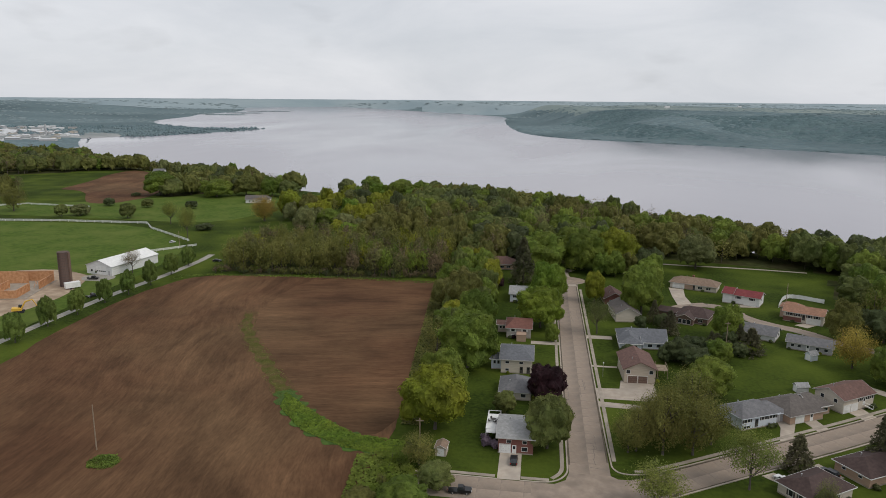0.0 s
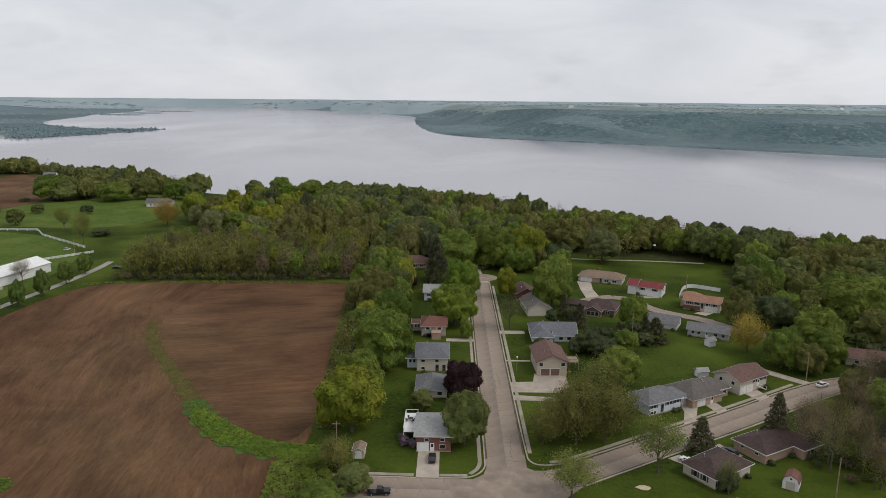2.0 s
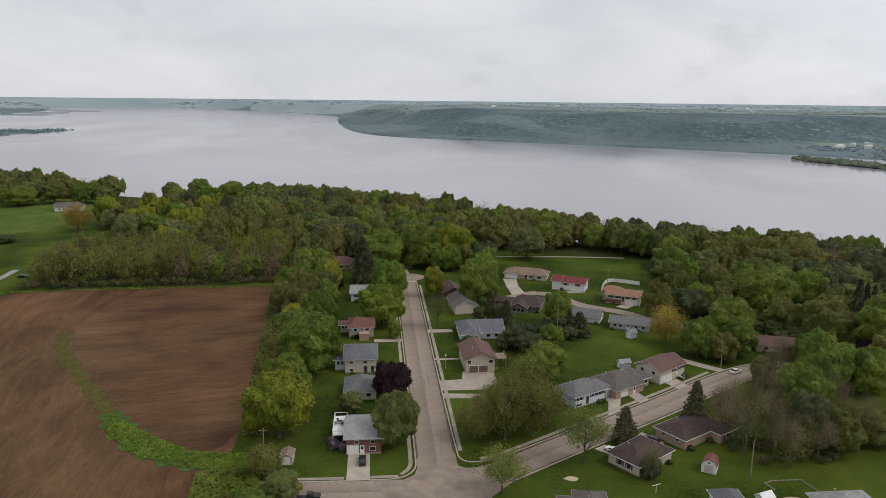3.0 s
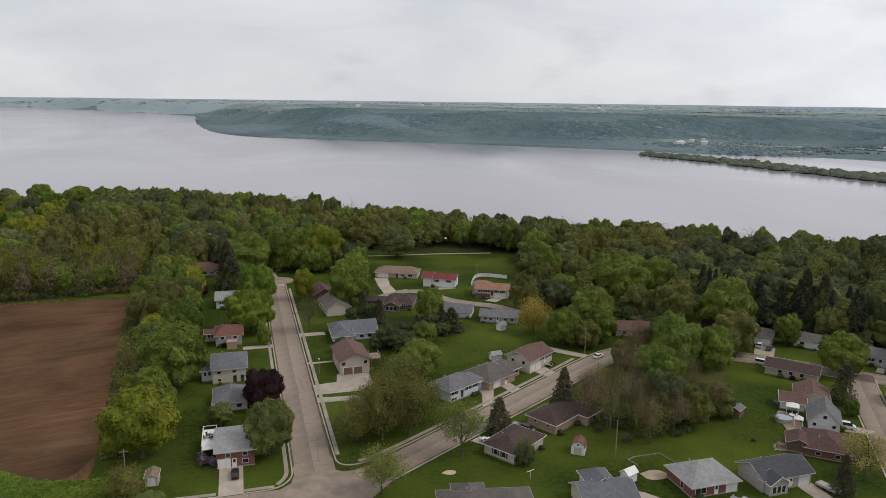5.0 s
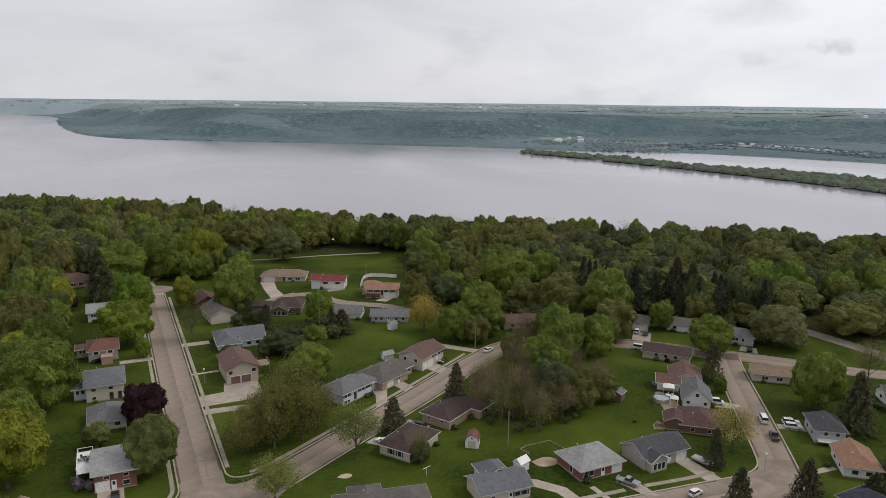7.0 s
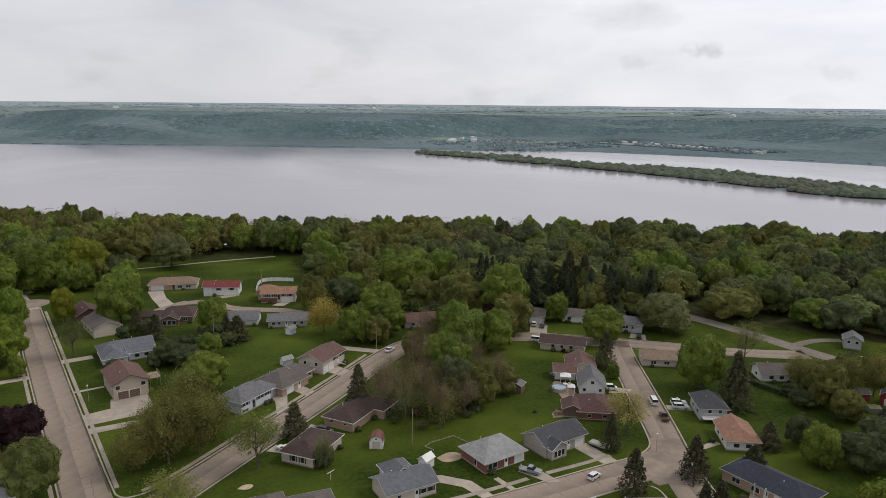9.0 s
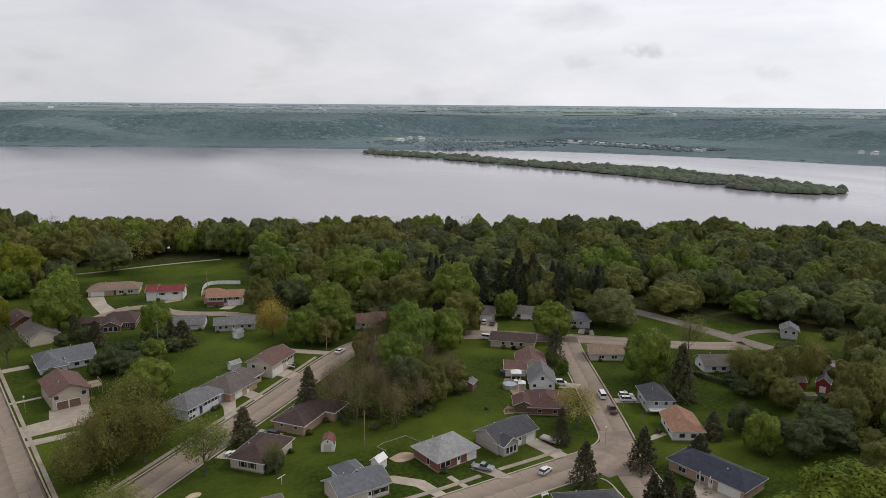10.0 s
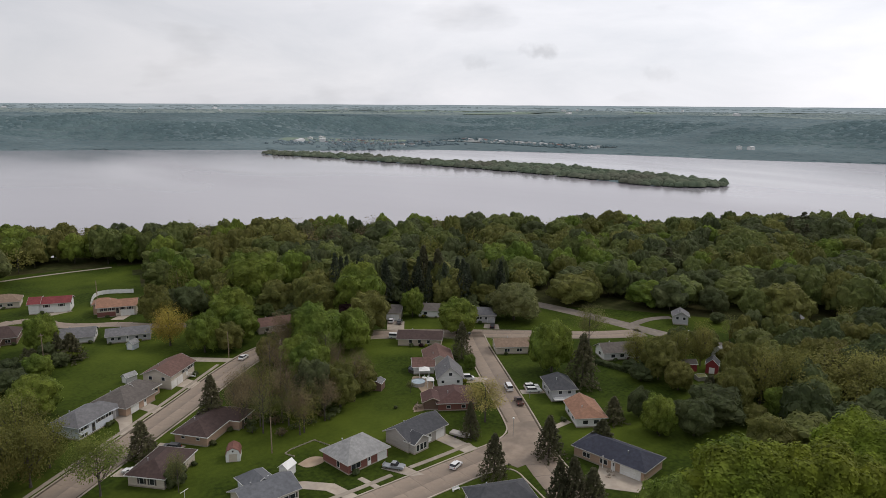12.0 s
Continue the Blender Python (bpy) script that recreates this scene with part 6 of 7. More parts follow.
part("cladding", Geo().box(-6.85, -0.5, -4.16, -4.06, 0.3, 1.9), WALL["brick"], m_house)
wing(m_house, -5.2, 3.4, 0, 7, 6, 4.6, 1.4, 2, 2, ROOF["orange"], WALL["tanbrick"])
house("grey-sided ranch house with a grey roof", 92.3, 241.6, -25, 13.6, 7.2, 2.9, 1.5, 0, 0, "grey", "grey", [*W2("f", (-5, -3, 2.5, 5), 1.2, 1.0, 1.0), ("d", "f", -0.4, 0.2)])
house("grey-roofed house with a white gable", 79.2, 252.8, -28, 11.6, 8.6, 2.5, 2.0, 0, 0, "grey", "white", [*W2("r", (-1.5, 1.5), 1.0, 1.2, 1.2), *W2("f", (-3, 0), 1.0)])

# houses on the diagonal street
p_house = house("two-storey pale blue house with a grey hipped roof", 55.9, 180.8, 28, 11.2, 8.0, 3.9, 2.0, 3.4, 2.6, "grey", "bluewhite", [*W2("f", (-4, 1.6, 4.2), 2.3, 2.0, 1.1, DK), *W2("f", (-4, ), 0.5, 2, 0.8), ("d", "f", -0.9, 0.5, DK)], fascia=WALL["bluewhite"])
wing(p_house, 7.4, 0.4, 0, 4.2, 7.0, 3.0, 1.6, 0, 2.6, ROOF["grey"], WALL["bluewhite"], WALL["bluewhite"], [("g", "f", -1.0, 0.1, 1.9, WALL["grey"]), ("g", "f", 1.2, 0.1, 1.9, WALL["grey"])])
q_house = house("tan brick bungalow with a taupe hipped roof", 68.6, 187.3, 28, 11.2, 10.6, 2.9, 2.5, 4.6, 4.0, "taupe", "tanbrick", [("g", "f", -2.4, 0.1, 2.8), *W2("l", (-3, ), 1.0), ("d", "f", 1.6, 0.1)])
wing(q_house, 7.2, 0.8, 0, 6, 8, 2.9, 1.9, 0, 3, ROOF["taupe"], WALL["tanbrick"], WHITE, [*W2("f", (-1, 1.6), 0.9)])
r_house = house("two-storey cream house with a brown roof and white outside stair", 85.2, 196, 33, 12.4, 8.6, 4.5, 1.8, 0, 0, "brown", "cream", [("g", "f", -4.6, 0.1, 2.6), ("g", "f", -1.6, 0.1, 2.6), *W2("f", (0.8, 3.4, 5.2), 2.9, 1.4, 1.2, DK), *W2("l", (-2, 2), 2.8, 1.0, 1.1), ("d", "f", 2.2, 1.2)])
stair = base("outside_stair", r_house.matrix_basis @ pose(2.4, -5.2, 0), "white outside stair with railings", "stair")
for i in range(7):
    part("step", Geo().box(-0.2 + i * 0.28, 0.1 + i * 0.28, -0.6, 0.6, 0.0 if i == 6 else 1.0 - i * 0.16, 1.15 - i * 0.16), WHITE, stair)
part("railing", Geo().tube([(-0.2, -0.6, 2.0), (1.8, -0.6, 1.0)], [0.05, 0.05], 5).tube([(-0.2, 0.6, 2.0), (1.8, 0.6, 1.0)], [0.05, 0.05], 5).tube([(1.8, -0.6, 0), (1.8, -0.6, 1.0)], [0.05, 0.05], 5), WHITE, stair)
s_house = house("brick house with a dark brown hipped roof", 77.4, 157.8, 30, 15.5, 8.6, 3.0, 1.9, 3.4, 3.4, "darkbrown", "tanbrick", [*W2("l", (-2, 2), 1.6, 0.9, 0.6), *W2("f", (3.5, ), 1.0)], fascia=WHITE)
wing(s_house, 5.2, -4.4, 90, 5.5, 6.4, 3.0, 1.4, 2.6, 0, ROOF["darkbrown"], WALL["tanbrick"], WHITE, [*W2("l", (0, ), 1.0)])
house("tan house with a dark brown hipped roof and white trim", 60.2, 146, 34, 12.4, 8.4, 3.0, 2.0, 3.6, 3.6, "darkbrown", "cream", [*W2("l", (-1, 1.4), 0.9, 1.0, 1.5, DK), *W2("f", (-5, -3, 1), 0.9, 1.2, 1.3, DK)], fascia=WHITE)
u_house = house("house with a blue-grey shingled roof", 69.6, 119.8, -4, 11.2, 7.6, 3.2, 1.7, 0, 0, "blue", "cream", [*W2("f", (-3, ), 1.6, 0.8, 0.6), *W2("f", (2.6, 4.2), 1.1, 1.2, 1.1, DK), ("d", "f", 1.0, 0.1)], vents=2)
wing(u_house, 0.8, 5.2, 90, 6, 5.4, 3.2, 1.5, 0, 2, ROOF["blue"], WALL["bluewhite"], WHITE, [*W2("f", (-1, 0.4), 0.9, 0.8, 1.6)])
v_house = house("low house with a broad taupe hipped roof", 44.6, 121.8, -11, 18.5, 10, 3.0, 2.4, 4.4, 4.4, "taupe", "tan", [*W2("b", (-3, 3), 1.0)])
wing(v_house, -3, 5, 90, 5, 6, 3.0, 1.6, 0, 2.6, ROOF["taupe"], WALL["tan"])

# houses by the front street
house("red brick house with a light grey pyramid roof", 94, 120.9, 0, 11.4, 9.2, 3.1, 2.7, 4.4, 4.4, "light", "brick", [("g", "f", 4.0, 0.1, 2.6), *W2("f", (-3.6, ), 0.9, 2.6, 1.4), ("d", "f", 0.2, 0.2), *W2("l", (1, ), 0.6, 0.9, 1.9)])
x_house = house("grey-sided house with a dark gabled roof", 110.6, 118.3, 1, 12.6, 7.8, 3.4, 1.9, 0, 0, "dark", "greige", [("g", "f", 4.4, 0.1, 2.7), *W2("f", (3.4, 5), 2.3, 0.7, 0.7), ("d", "f", 0.8, 0.4)])
wing(x_house, -3.6, -4.2, 90, 2.6, 4.6, 3.2, 1.4, 0, 0, ROOF["dark"], WALL["greige"], WHITE, [*W2("l", (-1.2, 0, 1.2), 0.6, 0.9, 1.7)])

# houses by the east street
y_house = house("low maroon-roofed house with brown siding", 132.6, 126.4, 50, 10.4, 9.6, 2.6, 1.9, 3.2, 3.2, "maroon", "brick", [*W2("l", (-2, 2), 0.8, 1.0, 0.9)])
wing(y_house, -1.6, 6.2, 0, 5.4, 4.6, 2.7, 1.0, 0, 0, ROOF["maroon"], WALL["brown"], WALL["tan"])
house("white steep-gabled storey-and-a-half house", 142.4, 137.6, 49, 8.8, 7.0, 3.3, 3.1, 0, 0, "grey", "white", [*W2("l", (-2.2, 2.2), 1.5, 0.8, 0.9, None), *W2("l", (0, ), 3.9, 0.9, 1.0, None)])
aa_house = house("pinkish-brown roofed ranch house", 150.2, 150, 50, 10.8, 8.2, 3.0, 2.0, 0, 0, "brown", "cream", [*W2("l", (-2, 2), 1.0)])
wing(aa_house, -5.0, 5.0, 90, 6, 6.5, 2.8, 1.5, 0, 0, ROOF["brown"], WALL["white"], WHITE, [*W2("l", (-1.2, 0.8), 0.9, 1.2, 1.2)])
house("long brown-roofed ranch house", 160.5, 168.4, -50, 14.5, 7.6, 2.8, 1.6, 0, 0, "darkbrown", "tan", [*W2("f", (-3, 0, 3), 1.2, 1.0, 1.2)])
house("cream house with a wide garage", 171.5, 198, -50, 11, 8, 3.6, 1.7, 0, 0, "taupe", "cream", [("g", "f", 2.6, 0.1, 4.6), *W2("f", (-3, 0), 1.6, 1.6, 1.1)])
house("small white house behind a tree", 185.5, 189, -50, 8, 7, 3.2, 1.6, 0, 0, "taupe", "white", [*W2("f", (-1.5, ), 1.2)])
house("grey-roofed house with pale siding", 194, 171, -52, 11.5, 7.6, 3.6, 1.7, 2.8, 2.8, "grey", "grey", [*W2("f", (-2.6, 0, 3), 1.6, 1.8, 1.1), ("g", "f", 4.2, 0.1, 2.4, WALL["grey"])])
house("tan-roofed ranch house beside a lawn", 178, 140.6, -40, 15, 7.6, 2.8, 1.5, 0, 0, "tan", "cream", [*W2("l", (0, ), 1.0), *W2("f", (-4, 0, 4), 0.9, 1.6, 1.1)])
af_house = house("two-storey grey house with a dark hipped roof", 157.4, 109.4, 52, 9.4, 6.8, 4.0, 2.2, 2.8, 2.8, "dark", "grey", [*W2("l", (-1, 1.6), 2.4, 0.9, 1.0), *W2("b", (-2, 2), 1.2)])
part("railing", Geo().box(-6.4, -4.7, -3.2, 3.0, 1.0, 1.15).box(-6.45, -6.35, -3.2, 3.0, 1.9, 2.0).box(-6.4, -4.7, -3.25, -3.15, 1.9, 2.0), WHITE, af_house, "white porch railing")
house("white house with an orange-tan hipped roof", 149.4, 95.6, 50, 10.4, 7.4, 3.0, 1.8, 2.8, 0, "orange", "white", [*W2("l", (-1.4, 1.4), 1.0), *W2("b", (-2, 2), 1.0)])
ah_house = house("long brick ranch house with a navy-blue hipped roof", 135.2, 77.6, 91, 17.6, 8.6, 3.0, 1.9, 3.4, 3.4, "navy", "tanbrick", [("g", "b", 5.6, 0.1, 4.8), *W2("b", (-5.5, -1), 0.9, 1.8, 1.2), ("d", "b", 1.4, 0.1)])
part("porch_post", Geo().box(-1.6, -1.45, 4.7, 4.85, 0, 3.0), WHITE, ah_house)
part("porch_post", Geo().box(0.9, 1.05, 4.7, 4.85, 0, 3.0), WHITE, ah_house)
house("low house with a dark grey roof", 102.5, 85, -30, 12.5, 8, 3.0, 1.9, 3, 3, "dark", "greige", [*W2("b", (-3, 3), 1.0)])
house("small grey two-storey house at the wood's edge", 244.5, 116, 30, 5.4, 5.2, 3.8, 1.5, 0, 0, "grey", "grey", [*W2("l", (-1.2, 1.2), 2.2, 0.9), *W2("f", (-1, 1.4), 0.9, 0.9)])
house("grey-roofed house with a white gable wall", 196.5, 114, -35, 12, 7, 3.0, 1.9, 0, 0, "taupe", "white", [*W2("f", (-3, 0, 3), 1.0), *W2("l", (0, ), 1.0)])
house("white gabled house among trees", 263, 80, 20, 8, 7, 3.6, 2.4, 0, 0, "grey", "white", [*W2("l", (-1, 1), 1.0)])
house("pale-roofed house by the bluff road", 221, 89.6, -10, 6, 4.5, 2.6, 1.4, 0, 0, "light", "white", [*W2("f", (-1.6, 1.6), 1.0), *W2("l", (0, ), 1.0)])
house("brown-roofed house under tall trees", 133, 216, -20, 12, 8, 3.0, 1.8, 0, 0, "brown", "tan", [*W2("f", (-3, 3), 1.0)])

house("white country house with a grey hipped roof among trees", -219, 529, 12, 18, 10, 3.4, 2.6, 0, 3, "taupe", "white", [*W2("f", (-6, -3, 3, 6), 1.2, 1.0, 1.2)])
house("small white house with a grey roof beside the far field", -404, 712, 10, 11, 8, 3.0, 2.2, 0, 0, "grey", "white", [*W2("f", (-3, 0, 3), 1.2, 1.0, 1.2)])


# ---- shrubs along the house fronts ----
def shrub(x, y, size, kind, n):
    key = ("shrub", kind)
    m = pose(x, y, 0, 0, 0, 53 * n) @ Matrix.Diagonal((size, size, size * 0.75, 1))
    if key in MASTERS:
        s = MASTERS[key].scale[0]
        return copy_thing(MASTERS[key], pose(x, y, 0, 0, 0, 53 * n) @ Matrix.Diagonal((size / s, size / s, size / s, 1)))
    b = base("shrub", m, {"dg": "clipped dark green shrub by a house wall", "yg": "rounded yellow-green shrub by a house wall", "pu": "dark red-leaved shrub by a house wall", "lilac": "pinkish-grey flowering shrub under the deck"}[kind], "shrub")
    v, f = puff_crown(90 + n, 220, 0.05, 9, 2, 0.0)
    part("foliage", big_mesh("foliage", v, f, LEAF[kind]), None, b)
    part("stem", Geo().tube([(0, 0, -0.1), (0, 0, 0.5)], [0.06, 0.03], 6), BARK, b)
    MASTERS[key] = b
    return b


srng = random.Random(4)
for n, (x, y, turn, L, W, openings) in enumerate(HOUSES):
    if math.hypot(x, y) > 330 or L < 7:
        continue
    busy = [q[2] for q in openings if q[0] in ("d", "g") and q[1] == "f"]
    for j in range(4):
        u = srng.uniform(-L / 2 + 0.6, L / 2 - 0.6)
        if any(abs(u - q) < 3.0 for q in busy):
            continue
        c, s = math.cos(radians(turn)), math.sin(radians(turn))
        v = -W / 2 - 0.9
        shrub(x + u * c - v * s, y + u * s + v * c, srng.uniform(1.0, 1.9), srng.choice(("dg", "dg", "yg", "dg", "pu")), n * 4 + j)


for n, (x, y, size) in enumerate(((-10.4, 157.4, 3.0), (-8.4, 156.6, 2.6), (-11.0, 160.0, 2.4))):
    shrub(x, y, size, "lilac", 300 + n)
shrub(132.0, 83.6, 1.7, "pu", 340)
shrub(144.0, 98.4, 1.8, "dg", 341)
shrub(118.8, 134.7, 1.2, "dg", 342)


# ---- sheds, farm and building site ----
def shed(label, x, y, turn, L, W, eave, up, roof, wall, name="shed", doors=True):
    s = base(name, pose(x, y, 0, 0, 0, turn), label, "shed")
    part("wall", walls_geo(L, W, -0.2, eave, up, 0, 0), wall, s)
    rg, dim = roof_geo(L, W, eave, up, 0, 0, 0.2, 0.1)
    part("roof", rg, roof, s)
    for board in fascia_boards(dim, 0, 0):
        part("fascia", board, WHITE, s)
    if doors:
        part("door", put(Geo().box(-0.8, 0.8, -0.05, 0.02, 0.1, min(2.0, eave)), side_matrix("l", L, W)), WHITE, s)
    return s


def gambrel_shed(x, y, turn):
    s = base("barn_shed", pose(x, y, 0, 0, 0, turn), "small white barn-shaped shed with a brown gambrel roof", "shed")
    L, W = 3.6, 3.2
    line = [(-W / 2, 1.7), (-W * 0.36, 2.7), (0, 3.3), (W * 0.36, 2.7), (W / 2, 1.7)]
    g = Geo()
    outline = [(-W / 2, -0.2)] + line + [(W / 2, -0.2)]
    k = len(outline)
    for xx in (-L / 2, L / 2):
        g.v += [(xx, yy, zz) for yy, zz in outline]
    g.f += [tuple(range(k - 1, -1, -1)), tuple(range(k, 2 * k)), (0, k, k + 1, 1), (k - 2, 2 * k - 2, 2 * k - 1, k - 1)]
    part("wall", g, WHITE, s)
    r = Geo()
    for (ya, za), (yb, zb) in zip(line, line[1:]):
        p = [(-L / 2 - 0.15, ya * 1.06, za + 0.03), (L / 2 + 0.15, ya * 1.06, za + 0.03), (L / 2 + 0.15, yb * 1.06, zb + 0.03), (-L / 2 - 0.15, yb * 1.06, zb + 0.03)]
        q = [(a, b, c + 0.1) for a, b, c in p]
        r.face(*reversed(p)).face(*q).face(p[0], p[3], q[3], q[0]).face(p[2], p[1], q[1], q[2]).face(p[1], p[0], q[0], q[1]).face(p[3], p[2], q[2], q[3])
    part("roof", r, ROOF["redbrown"], s)
    part("door", put(Geo().box(-0.9, 0.9, -0.05, 0.02, 0.0, 1.9), side_matrix("l", L, W)), WALL["cream"], s)
    part("vent", put(Geo().box(-0.18, 0.18, -0.06, 0.02, 2.35, 2.75), side_matrix("l", L, W)), DK, s)


gambrel_shed(74.6, 141, 56)
shed("small grey garden shed with a low roof", 76.6, 203.5, 12, 3.4, 2.4, 1.9, 0.8, ROOF["light"], WALL["grey"])
shed("small grey playhouse on a lawn", 89, 231, 30, 3, 2.4, 2.0, 1.0, ROOF["light"], WALL["bluewhite"])
shed("small tan shed with a brown roof", -20.6, 152, 88, 3.4, 2.6, 2.1, 0.7, ROOF["tan"], WALL["tan"])
shed("weathered dark grey shed with a pale roof", 124.2, 148.2, 30, 3.4, 3.0, 2.3, 0.6, ROOF["grey"], WALL["brown"], doors=False)
shed("red barn shed with white trim", 201.0, 92.2, -40, 4.4, 3.2, 2.4, 1.0, ROOF["taupe"], WALL["red"])
shed("red gabled shed with white windows", 204.8, 86.2, 20, 4.2, 3.6, 3.0, 1.6, ROOF["dark"], WALL["red"])
shed("open green-grey tarpaulin shelter", 196, 86, -30, 2.6, 2.2, 1.3, 0.4, LEAF["pa"], WALL["greige"], doors=False)
shed("white glazed porch shed beside the house", 79.2, 126.2, 20, 3, 2.2, 2.2, 0.9, WHITE, WALL["white"])

barn = base("barn", pose(-198.6, 310.5, 0, 0, 0, 78), "long white metal barn with a white roof", "barn")
part("wall", walls_geo(30, 15, -0.3, 4.2, 2.6, 0, 0), WALL["white"], barn)
bg, bdim = roof_geo(30, 15, 4.2, 2.6, 0, 0, 0.4, 0.15)
part("roof", bg, WHITE, barn)
for board in fascia_boards(bdim, 0, 0):
    part("fascia", board, WALL["grey"], barn)
bm_ = side_matrix("l", 30, 15)
gd = part("garage_door", put(Geo().box(-1.6, 4.2, -0.06, 0.02, 0, 4.0), bm_), WHITE, barn)
for i in range(5):
    part("pane", put(Geo().box(-1.3 + i * 1.1, -0.5 + i * 1.1, -0.09, -0.05, 1.5, 2.0), bm_), GLASS, gd)
part("door", put(Geo().box(5.4, 6.3, -0.06, 0.02, 0, 2.1), bm_), WALL["grey"], barn)
window(barn, bm_, -4.4, 1.2, 1.0, 1.0)

silo = base("silo", pose(-203.5, 274.5, 0), "tall brown clay-tile silo without a roof", "silo")
SILO = mat("silo_tiles", (0.07, 0.042, 0.034), (0.115, 0.072, 0.058), 0.5, 0.85, (0.17, 0.12, 0.10), 0.3, 0.4, stretch=(1, 1, 0.15))
part("wall", Geo().tube([(0, 0, -0.3), (0, 0, 15.4)], [2.4, 2.4], 24), SILO, silo)
for i in range(13):
    part("hoop", Geo().tube([(0, 0, 0.84 + i * 1.2), (0, 0, 0.92 + i * 1.2)], [2.44, 2.44], 24), DK, silo)
part("chute", Geo().box(1.9, 2.9, -0.6, 0.6, 0, 15.2), WALL["brown"], silo)

trailer = base("box_trailer", pose(-198, 271, 0, 0, 0, 50), "white box trailer parked by the silo", "trailer")
part("body", Geo().box(-3, 3, -1.2, 1.2, 0.7, 3.0), WHITE, trailer)
for xx in (-1, 1):
    for yy in (-1.1, 1.1):
        part("wheel", Geo().tube([(xx, yy - 0.12, 0.4), (xx, yy + 0.12, 0.4)], [0.4, 0.4], 12), RUBBER, trailer)

site = base("house_under_construction", pose(-224, 262, 0, 0, 0, 14), "unfinished house of bare orange wooden stud walls", "building frame")
part("slab", Geo().box(-16, 15, -13, 18, -0.2, 0.25), WALK, site)
for x0, x1, y0, y1, top in ((-15, 11, -12.2, -12, 3.4), (-15, -14.8, -12, 13, 3.4), (10.8, 11, -12, 0, 3.4), (-15, 5, 12.8, 13, 5.6), (-3, 14, 17.0, 17.2, 4.6), (13.8, 14, 2, 17, 3.4), (0, 0.2, -12, 6, 3.4), (-15, 0, -2, -1.8, 3.4)):
    long_x = x1 - x0 > 1
    part("sheathing", Geo().box(x0, x1, y0, y1, 0.2, top - 0.1), LUMBER, site)
    n = int(max(x1 - x0, y1 - y0) / 1.2)
    g = Geo()
    for i in range(n + 1):
        c = (x0 if long_x else y0) + i * 1.2
        if long_x:
            g.box(c, c + 0.12, y1, y1 + 0.14, 0.2, top)
        else:
            g.box(x1, x1 + 0.14, c, c + 0.12, 0.2, top)
    part("studs", g, LUMBER, site)
    part("top_plate", Geo().box(x0 - 0.05, x1 + 0.2, y0 - 0.05, y1 + 0.2, top, top + 0.12), LUMBER, site)
for i, (px, py) in enumerate(((-11, -9), (-4, -9), (6, -9), (-12, 4), (3, 12), (9, 13), (-8, 10), (5, -4), (11, 6))):
    part("brace", Geo().tube([(px, py - 2.2, 0.3), (px, py, 3.0)], [0.1, 0.1], 4), LUMBER, site)

EXC = mat("excavator_yellow", (0.62, 0.36, 0.04), (0.72, 0.44, 0.06), 1.0, 0.5)
ex = base("excavator", pose(-196, 236, 0, 0, 0, 30), "yellow excavator with its arm raised", "excavator")
for yy in (-1.1, 1.1):
    part("track", Geo().profile([(-1.9, 0.1), (1.9, 0.1), (2.1, 0.5), (1.8, 0.85), (-1.8, 0.85), (-2.1, 0.5)], yy - 0.3, yy + 0.3), RUBBER, ex)
part("body", Geo().profile([(-2.2, 1.0), (1.2, 1.0), (1.2, 1.5), (0.4, 2.0), (-2.2, 2.1)], -1.2, 1.2), EXC, ex)
part("cab", Geo().profile([(0.0, 1.5), (1.4, 1.5), (1.3, 2.9), (0.1, 3.0)], 0.0, 1.1), GLASS, ex)
part("boom", Geo().tube([(1.0, -0.3, 1.6), (2.6, -0.3, 4.3), (5.0, -0.3, 4.9)], [0.28, 0.32, 0.2], 6), EXC, ex)
part("arm", Geo().tube([(5.0, -0.3, 4.9), (6.4, -0.3, 2.2)], [0.24, 0.16], 6), EXC, ex)
part("bucket", Geo().profile([(6.0, 2.2), (6.8, 2.2), (6.9, 1.3), (6.1, 1.1)], -0.9, 0.3), DK, ex)


# ---- fences ----
def rail_fence(name, pts, label, material=WHITE, h=1.3, step=3.0, rails=(0.45, 0.85, 1.25), post=0.09):
    f = base(name, pose(pts[0][0], pts[0][1], 0), label, "fence")
    o = Vector((pts[0][0], pts[0][1]))
    post_me = Geo().box(-post, post, -post, post, -0.3, h).mesh("post", material)
    for x, y, t in along(pts, step):
        q = part("post", post_me, material, f)
        q.location = (x - o.x, y - o.y, 0)
    for (ax, ay), (bx, by) in zip(pts, pts[1:]):
        for z in rails:
            part("rail", Geo().ribbon([(ax - o.x, ay - o.y), (bx - o.x, by - o.y)], 0.06, z - 0.12, z + 0.12), material, f)


rail_fence("pasture_fence", [(-420, 412), (-351, 417), (-315, 422), (-252, 424), (-240, 408), (-198, 375)], "long white rail fence round the pasture", step=6, post=0.16, rails=(0.5, 0.95, 1.4), h=1.5)
rail_fence("lane_fence", [(-205, 344), (-188, 364)], "white rail fence beside the lane", step=4)
rail_fence("upper_fence", [(-440, 445), (-385, 486), (-330, 480)], "far white rail fence", step=8, post=0.14)
board = base("board_fence", pose(97.4, 291, 0), "white board fence behind a back garden", "fence")
line = smooth_line([(97.4, 291), (103, 304), (108, 307.5), (118, 300)], 2)
for x, y, t in along(line, 2.4):
    q = part("post", Geo().box(-0.08, 0.08, -0.08, 0.08, -0.3, 1.9), WHITE, board)
    q.location = (x - 97.4, y - 291, 0)
